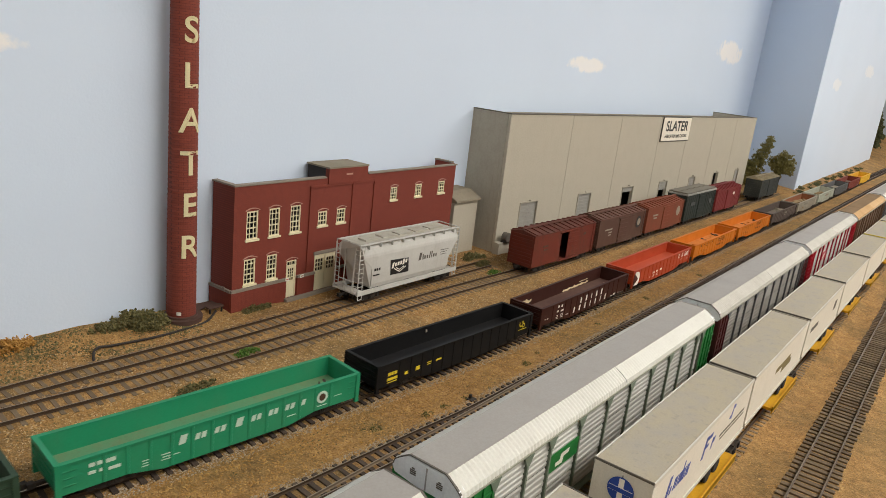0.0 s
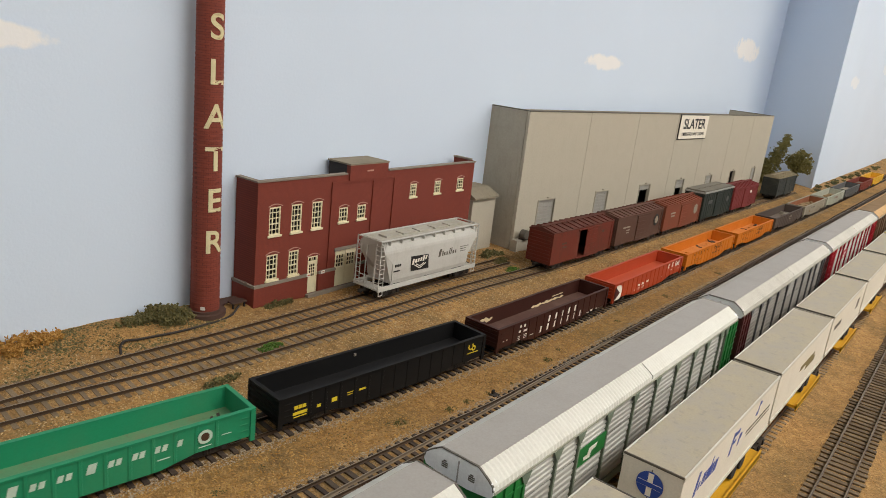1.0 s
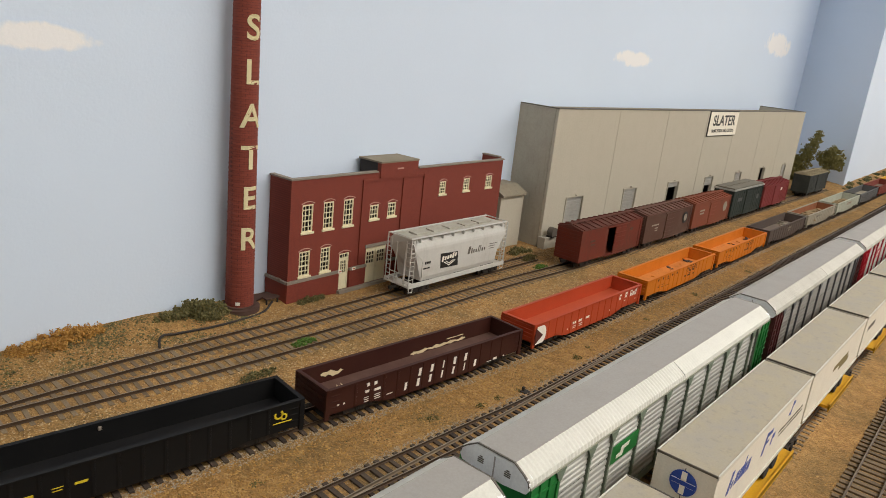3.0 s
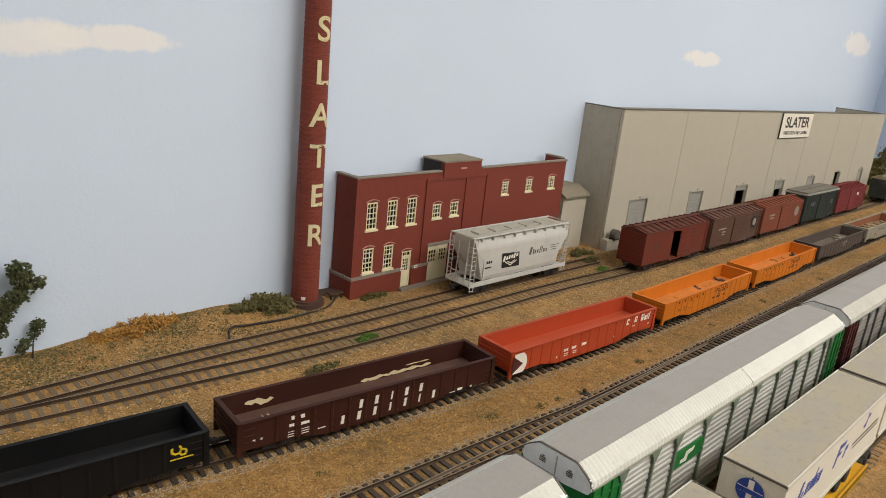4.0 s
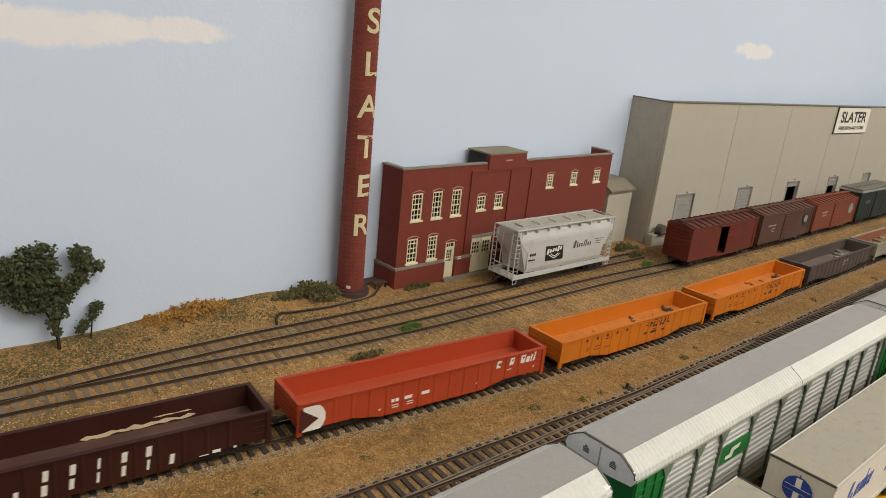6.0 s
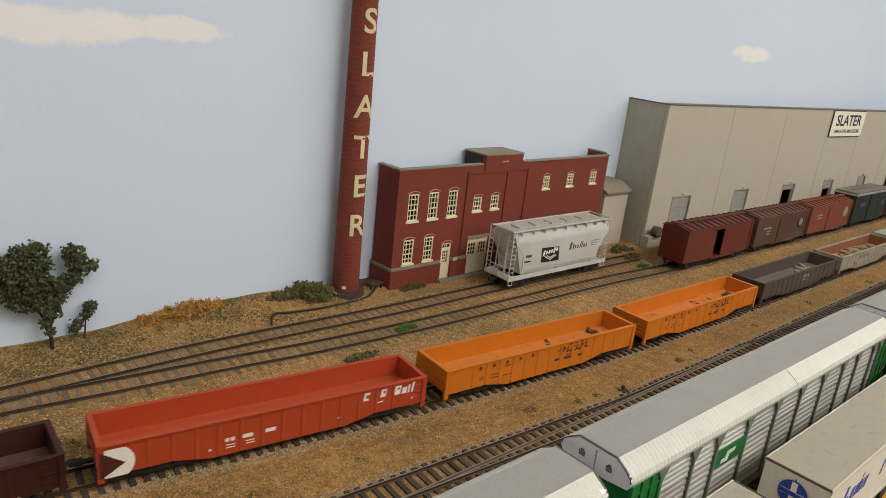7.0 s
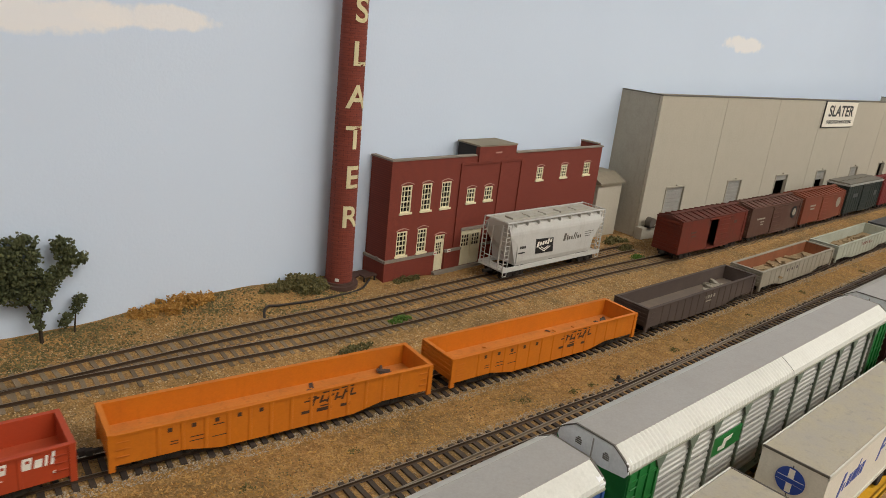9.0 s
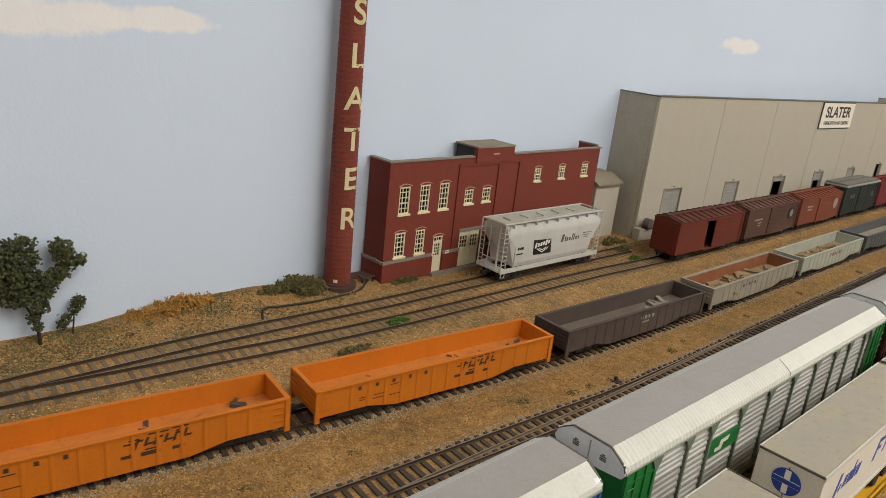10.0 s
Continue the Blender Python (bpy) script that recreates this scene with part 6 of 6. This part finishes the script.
PAINT.update({
    "trailer_white": paint("white_trailer_side", (216, 210, 196), 0.5, (180, 168, 146), 0.12, bump=0.05),
    "trailer_roof": paint("weathered_trailer_roof", (164, 154, 134), 0.75, (146, 145, 148), 0.5),
    "trailer_edge": plain("trailer_corner_trim", (200, 196, 184), 0.5),
    "spine_yellow": paint("yellow_spine_paint", (206, 154, 34), 0.5, (130, 100, 44), 0.25),
    "tyre": plain("black_tyre", (30, 29, 28), 0.85),
})


def trailer(x0, x1, label, rear=True, marks=(), stripe=None):
    """A road trailer on its flat car: box body with roof, posts, bogie and landing legs. x = 0 at its near end."""
    L, w, z0, z1 = x1 - x0, 0.0148, 0.0235, 0.0590
    t = thing("road_trailer", label, "trailer", pose(x0, 0.089, 0), "trailers on flat cars")
    part("body", made_box(0, L, -w, w, z0, z1 - 0.0009, 0.0007), PAINT["trailer_white"], t)
    part("roof", made_box(0.0006, L - 0.0006, -w + 0.0006, w - 0.0006, z1 - 0.0009, z1, 0.0003), PAINT["trailer_roof"], t, "weathered grey-tan roof")
    for s in (-1, 1):
        part("top_rail", made_box(0, L, min(s * (w - 0.0004), s * (w + 0.0004)), max(s * (w - 0.0004), s * (w + 0.0004)), z1 - 0.0022, z1 + 0.0001, 0.0002), PAINT["trailer_edge"], t)
        part("bottom_rail", made_box(0, L, min(s * (w - 0.0004), s * (w + 0.0005)), max(s * (w - 0.0004), s * (w + 0.0005)), z0 - 0.0004, z0 + 0.0020, 0.0002), PAINT["trailer_edge"], t)
    for x in (-0.0003, L - 0.0003):
        part("end_rail", made_box(x, x + 0.0006, -w, w, z1 - 0.0010, z1 + 0.0002), stripe or M["grey_trim"], t)
        part("door_seam", made_box(x, x + 0.0006, -0.0002, 0.0002, z0 + 0.002, z1 - 0.003), M["grey_trim"], t)
    bg = new("bogie")
    bg.parent = t
    part("bogie_frame", made_box(0.094, 0.132, -0.006, 0.006, 0.0185, z0 - 0.0005), M["truck"], bg)
    for x in (0.102, 0.118):
        for y in (-0.0118, 0.0118):
            bm = bmesh.new()
            rod(bm, (x, y - 0.0026, 0.0177), (x, y + 0.0026, 0.0177), 0.0055, 18)
            part("tyre", soften(bm, 0.0006, 1), PAINT["tyre"], bg)
    for y in (-0.009, 0.009):
        part("landing_leg", made_box(0.030, 0.0325, y - 0.001, y + 0.001, 0.0126, z0 - 0.0005), M["truck"], t)
    for material, rows in marks:
        bars(t, material, rows, -w, slant=0.35)
    return t


def spine_car(x0):
    """One unit of a yellow spine car under a trailer: beam, wheel pads, hitch."""
    c = thing("spine_flat_car", "yellow spine flat car with wide wheel pads", "railway wagon", pose(x0, 0.089, 0), "spine cars under the trailers")
    part("beam", made_box(-0.004, 0.1635, -0.0035, 0.0035, 0.0068, 0.0118, 0.0004), PAINT["spine_yellow"], c)
    for s in (-1, 1):
        bm = bmesh.new()
        plate(bm, [(0.0720, 0.0100), (0.1490, 0.0100), (0.1490, 0.0120), (0.0720, 0.0120)], s * 0.0036, s * 0.0180)
        box(bm, 0.0720, 0.1490, min(s * 0.0170, s * 0.0180), max(s * 0.0170, s * 0.0180), 0.0080, 0.0138)
        part("wheel_pad", bm, PAINT["spine_yellow"], c)
        part("hitch_arm", made_box(0.012, 0.020, min(s * 0.0036, s * 0.0100), max(s * 0.0036, s * 0.0100), 0.0095, 0.0125), PAINT["spine_yellow"], c)
    part("hitch", made_box(0.010, 0.016, -0.003, 0.003, 0.0119, 0.0229, 0.0004), M["truck"], c)
    for x in (0.0, 0.1600):
        t = new("truck")
        t.parent = c
        t.location = (x, 0, 0)
        piece("bolster", BOLSTER, t)
        for s in (-1, 1):
            piece("side_frame", SIDE_FRAME, t, Matrix.Translation((0, s * 0.0112, 0)) @ Matrix.Rotation(0 if s < 0 else math.pi, 4, "Z"))
        for w in (-0.0105, 0.0105):
            piece("wheelset", WHEELSET, t, Matrix.Translation((w, 0, 0.0047)))
    return c


def trailers():
    B, G = M["blue_ink"], M["grey_trim"]
    # leaning blocks for two script words, tall capitals and low letters
    word = [(0.0238, 0.0450, 0.0032, 0.0120), (0.0275, 0.0425, 0.0020, 0.0040)]
    word += [(0.0325 + 0.0058 * (i // 2) + 0.0026 * (i % 2), 0.0440, 0.0017, 0.0066) for i in range(8)] + [(0.0435, 0.0462, 0.0014, 0.0105)]
    word += [(0.0780, 0.0450, 0.0030, 0.0125), (0.0845, 0.0495, 0.0100, 0.0024), (0.0820, 0.0450, 0.0045, 0.0018), (0.0915, 0.0430, 0.0022, 0.0066), (0.0948, 0.0445, 0.0018, 0.0030)]
    stripes = [(0.130, 0.0420, 0.050, 0.0014), (0.131, 0.0392, 0.048, 0.0011)]
    spans = [(0.1130, 0.2775), (0.3097, 0.4742), (0.4790, 0.6390), (0.6455, 0.8045), (0.8120, 0.9700), (0.9800, 1.1380), (1.1480, 1.3060), (1.3160, 1.4740), (1.4840, 1.6420), (1.6520, 1.8100)]
    for i, (a, b) in enumerate(spans):
        if i < 2:
            marks = [(B, word + [(0.1255, 0.0505, 0.0020, 0.0085), (0.1285, 0.0528, 0.0034, 0.0020), (0.1225, 0.0480, 0.0034, 0.0020)]), (G, stripes)]
            t = trailer(a, b, "white road trailer with blue letter bars and a round blue emblem", marks=marks)
            bm = bmesh.new()
            rod(bm, (-0.0006, -0.0002, 0.0485), (-0.0008, -0.0002, 0.0485), 0.0066, 32)
            part("emblem", bm, B, t, "round blue emblem with a white cross")
            for q in ((-0.0015, 0.0011, 0.0426, 0.0544), (-0.0061, 0.0057, 0.0472, 0.0498)):
                part("emblem_cross", made_box(-0.00095, -0.00082, q[0], q[1], q[2], q[3]), M["white"], t)
            part("emblem_cross", made_box(-0.00110, -0.00098, -0.0062, 0.0058, 0.0474, 0.0496), B, t)
            for k in range(5):
                part("stencil_bar", made_box(-0.0006, -0.0005, 0.006 - 0.0032 * k, 0.0082 - 0.0032 * k, 0.0352, 0.0376), G, t)
        elif i == 2:
            t = trailer(a, b, "white road trailer with a faded scenic panel", marks=[(M["sage"], [(0.088, 0.0425, 0.045, 0.0035), (0.100, 0.0385, 0.030, 0.004)])])
        elif i == 3:
            t = trailer(a, b, "white road trailer with a small dark placard", marks=[(G, [(0.128, 0.044, 0.012, 0.009), (0.03, 0.045, 0.03, 0.004)])])
        elif i == 6:
            t = trailer(a, b, "white road trailer with yellow end rails", stripe=M["yellow"])
        else:
            t = trailer(a, b, "plain white road trailer with weathered roof")
        spine_car(a)


hopper_car()
boxcars()
autoracks()
trailers()

# ---- plants ----
def clump(verts, faces, centre, radius, n, leaf, squash=1.0, seed=0):
    """Foam foliage: many small tilted flakes filling an uneven ball."""
    r = np.random.default_rng(seed)
    d = r.normal(size=(n, 3))
    d /= np.linalg.norm(d, axis=1, keepdims=True)
    lump = 1 + 0.28 * np.sin(d[:, 0] * 5 + seed) * np.sin(d[:, 1] * 4 + 1) + 0.2 * np.sin(d[:, 2] * 7 + seed * 2)
    p = np.array(centre) + d * (radius * lump * r.uniform(0.3, 1.0, n) ** 0.5)[:, None] * (1, 1, squash)
    for k in range(n):
        a = r.normal(size=3)
        a /= np.linalg.norm(a)
        b = np.cross(a, r.normal(size=3))
        b /= np.linalg.norm(b) + 1e-9
        c = np.cross(a, b)
        s = leaf * r.uniform(0.5, 1.2)
        i = len(verts)
        verts += [tuple(p[k] + s * a), tuple(p[k] + s * b), tuple(p[k] - s * a * 0.8), tuple(p[k] - s * b * 0.9), tuple(p[k] + s * c * 0.7)]
        faces += [(i, i + 1, i + 4), (i + 1, i + 2, i + 4), (i + 2, i + 3, i + 4), (i + 3, i, i + 4), (i, i + 3, i + 2, i + 1)]


def tree(label, x, y, height, blobs, limbs, material, leaf=0.0016, name="tree", per=680):
    """A trunk with limbs and clumped foliage; blobs and limbs in metres from the foot."""
    z = float(ground_z(np.array(x), np.array(y)))
    t = thing(name, label, "tree", pose(x, y, z - 0.001))
    bm = bmesh.new()
    for a, b, r0, r1 in limbs:
        rod(bm, a, b, r0, 7, r1)
    part("trunk", bm, M["bark"], t)
    verts, faces = [], []
    for i, (bx, by, bz, r) in enumerate(blobs):
        clump(verts, faces, (bx, by, bz), r, int(per * (r / 0.01) ** 2), leaf, 0.95, i + 3)
    piece("crown", loose("crown", verts, faces, material), t)
    return t


def bush(label, x, y, blobs, material, leaf=0.0011, lift=0.0, name="bush", per=330):
    z = float(ground_z(np.array(x), np.array(y)))
    verts, faces = [], []
    for i, (bx, by, bz, r) in enumerate(blobs):
        clump(verts, faces, (bx, by, bz), r, int(per * (r / 0.006) ** 2) + 10, leaf, 0.8, i + 20)
    ob = new(name, loose(name, verts, faces, material))
    ob.location = (x, y, z + lift)
    return tagged(ob, label, "bush")


def plants():
    tree("small dark green foam tree with a forked trunk by the backdrop", 0.0965, 0.4800, 0.07,
         [(-0.0062, 0.0, 0.07, 0.0072), (-0.014, 0.002, 0.066, 0.0084), (-0.0215, 0.0, 0.059, 0.0097), (-0.03, 0.002, 0.06, 0.0092), (-0.011, -0.002, 0.054, 0.0088), (-0.001, 0.001, 0.06, 0.0049), (0.015, 0.0, 0.0665, 0.0067), (0.0185, 0.001, 0.0585, 0.0074), (0.0258, 0.0, 0.056, 0.0046), (0.014, -0.002, 0.0495, 0.0059), (0.0078, 0.0, 0.0445, 0.0063), (-0.002, 0.001, 0.047, 0.0071), (-0.014, 0.0, 0.0445, 0.0088), (-0.024, 0.001, 0.047, 0.0088), (0.0055, 0.002, 0.037, 0.006), (-0.003, 0.0, 0.0365, 0.0071), (-0.011, 0.0, 0.035, 0.0059), (-0.019, 0.0, 0.037, 0.0052), (0.001, 0.0, 0.027, 0.0054), (-0.003, 0.0, 0.0205, 0.0042), (-0.0011, -0.001, 0.014, 0.0034)],
         [((0, 0, -0.004), (-0.001, 0, 0.018), 0.0014, 0.0011), ((-0.001, 0, 0.016), (-0.016, 0, 0.050), 0.0010, 0.0004), ((-0.001, 0, 0.017), (0.012, 0, 0.050), 0.0009, 0.0004), ((-0.006, 0, 0.030), (-0.028, 0, 0.042), 0.0007, 0.0003)], M["foliage"], 0.0013)
    tree("small dark green foam sapling beside the tree", 0.1180, 0.4850, 0.03,
         [(0.0040, 0, 0.0245, 0.0046), (0.0010, 0, 0.0185, 0.0038), (-0.0045, 0, 0.0125, 0.0042), (-0.0065, 0, 0.0090, 0.0032)],
         [((-0.001, 0, -0.004), (0.001, 0, 0.017), 0.0008, 0.0004), ((0.001, 0, 0.015), (0.0045, 0, 0.024), 0.0005, 0.0003)], M["foliage"], 0.0012, "sapling")
    bush("ochre foam shrub mound against the backdrop", 0.19, 0.489, [(-0.032, 0.0, 0.0, 0.005), (-0.022, -0.002, 0.001, 0.006), (-0.012, 0.0, 0.002, 0.007), (-0.002, -0.002, 0.003, 0.0075), (0.008, 0.0, 0.003, 0.0075), (0.016, -0.001, 0.003, 0.0065), (0.025, 0.001, 0.002, 0.005), (-0.006, -0.006, 0.0, 0.005), (-0.028, -0.004, -0.001, 0.004)], M["ochre"], 0.0009, per=520)
    bush("olive green foam bush beside the chimney", 0.285, 0.489, [(-0.026, 0.0, 0.0, 0.0045), (-0.016, 0.001, 0.002, 0.006), (-0.006, 0.0, 0.003, 0.0072), (0.004, 0.0, 0.005, 0.0085), (0.012, -0.002, 0.005, 0.0085), (0.020, -0.003, 0.004, 0.0075), (0.027, -0.006, 0.001, 0.0065), (0.010, -0.008, 0.0, 0.006), (0.020, -0.011, 0.0, 0.005)], M["bush"], 0.0013)
    bush("olive weeds at the foot of the brick wall", 0.4000, 0.4715, [(-0.012, 0, 0.001, 0.0038), (-0.004, 0.001, 0.002, 0.0042), (0.004, 0, 0.002, 0.0040), (0.012, 0.001, 0.001, 0.0034)], M["bush"], 0.001)
    bush("bright green turf tuft between the rails", 0.3340, 0.4005, [(-0.006, -0.001, 0, 0.0045), (0.001, 0, 0.0005, 0.0052), (0.008, 0.001, 0, 0.0042)], M["turf"], 0.0009)
    bush("green turf tuft beside the siding", 0.2760, 0.3790, [(-0.010, 0, 0, 0.0040), (-0.002, 0.001, 0.0005, 0.0048), (0.007, 0, 0.0005, 0.0050), (0.014, 0.001, 0, 0.0034)], M["bush"], 0.0010)
    bush("dull green weed clump beside the main track", 0.2450, 0.3560, [(-0.004, 0, 0.001, 0.0052), (0.004, 0.001, 0.002, 0.0055), (0.010, -0.002, 0.0, 0.0038)], M["sage"], 0.0011)
    bush("olive weeds at the warehouse corner", 0.7200, 0.4620, [(-0.014, 0, 0.001, 0.006), (-0.004, 0.002, 0.002, 0.007), (0.006, 0, 0.001, 0.006), (0.016, -0.004, 0.0, 0.004)], M["bush"], 0.0014)
    bush("green tuft beside the siding end", 0.6850, 0.4080, [(-0.004, 0, 0, 0.005), (0.004, 0, 0, 0.0045)], M["turf"], 0.0011)
    bush("dark weeds by the boxcar", 0.7000, 0.4350, [(-0.006, 0, 0, 0.005), (0.004, 0, 0.001, 0.006)], M["bush"], 0.0012)
    for i, (x, y, s) in enumerate(((0.1650, 0.4780, 0.0042), (0.2050, 0.4800, 0.0032), (0.2530, 0.4780, 0.003), (0.8000, 0.3450, 0.004), (0.8800, 0.3430, 0.005), (0.9600, 0.3400, 0.004), (1.0300, 0.3380, 0.006), (0.9250, 0.2480, 0.006), (0.7650, 0.2550, 0.005), (0.4120, 0.2480, 0.0035), (0.4380, 0.2440, 0.003), (0.2350, 0.2790, 0.003), (0.3250, 0.2660, 0.003), (0.5300, 0.2560, 0.0034), (0.1400, 0.4650, 0.004), (0.1050, 0.4600, 0.004), (0.0700, 0.4620, 0.005), (0.0500, 0.4680, 0.006), (0.1500, 0.4720, 0.004), (1.1800, 0.3420, 0.005), (1.3300, 0.3400, 0.006), (0.6400, 0.2540, 0.004))):
        bush("small tuft of dry weed on the ground", x, y, [(0, 0, -s * 0.5, s), (s, s * 0.3, -s * 0.6, s * 0.7)], M["sage"] if i % 3 else M["bush"], 0.0009, name="weed_tuft")
    for x, y, r in ((0.0740, 0.3720, 0.0060), (0.1400, 0.2780, 0.0032), (0.3330, 0.2620, 0.0036), (0.3740, 0.2510, 0.0038), (0.3920, 0.2500, 0.0030), (0.5040, 0.2510, 0.0036), (0.2050, 0.2760, 0.0030)):
        bush("low patch of olive weed beside the track", x, y, [(-r, 0, -r * 0.55, r), (0, r * 0.3, -r * 0.5, r * 1.1), (r * 1.1, -r * 0.2, -r * 0.6, r * 0.9)], M["weed"], 0.0008, name="weed_patch", per=420)
    # the corner behind the far boxcar
    tree("tall olive foam tree in the wall corner", 1.9000, 0.4450, 0.13, [(0, 0.015, 0.030, 0.020), (0, 0.0, 0.045, 0.018), (0.0, -0.004, 0.066, 0.017), (0, -0.010, 0.086, 0.016), (0, -0.016, 0.104, 0.014), (0, -0.020, 0.120, 0.010), (0, 0.020, 0.055, 0.014), (0.0, 0.012, 0.015, 0.016)], [((0, 0.005, -0.004), (0, -0.014, 0.10), 0.002, 0.001)], M["sage_tree"], 0.0026, per=170)
    tree("round yellow-green foam tree in the wall corner", 1.9150, 0.3920, 0.1, [(0, 0, 0.062, 0.022), (0, -0.014, 0.072, 0.018), (0, 0.012, 0.066, 0.018), (0, -0.020, 0.054, 0.015), (0, -0.002, 0.084, 0.014), (0, 0.004, 0.036, 0.012)], [((0, 0, -0.004), (0, -0.002, 0.07), 0.002, 0.001)], M["sage_tree"], 0.0030, per=110)
    for i, x in enumerate(np.arange(1.93, 3.0, 0.045)):
        k = 0.5 + 0.5 * abs(math.sin(i * 2.3))
        bush("low dark weeds along the foot of the wall", x + 0.012 * math.sin(i * 5.1), 0.346 + 0.006 * math.sin(i * 3.7), [(-0.012, 0, -0.002, 0.007 * k), (0.0, 0.002, -0.001, 0.009 * k), (0.014, 0, -0.002, 0.006 * k)], M["foliage"] if i % 2 else M["bush"], 0.0018, per=120)
    for i, (x, y, h) in enumerate(((3.62, 0.47, 0.24), (3.75, 0.55, 0.28), (3.9, 0.45, 0.22), (4.05, 0.62, 0.3), (3.55, 0.60, 0.26), (4.2, 0.50, 0.27))):
        blobs = [(0.0, 0.0, h * k, 0.05 * (1.08 - k)) for k in np.linspace(0.15, 1.0, 9)]
        tree("dark green conifer in the far scenery", x, y, h, blobs, [((0, 0, -0.02), (0, 0, h), 0.006, 0.002)], M["foliage"], 0.008, "conifer", 25)


M["sage_tree"] = island("yellow_green_foam", [(96, 92, 44), (124, 116, 60), (144, 132, 76), (104, 100, 52)])
plants()

# ---- small and many pieces last ----
scatter_all()
tracks()

motions()
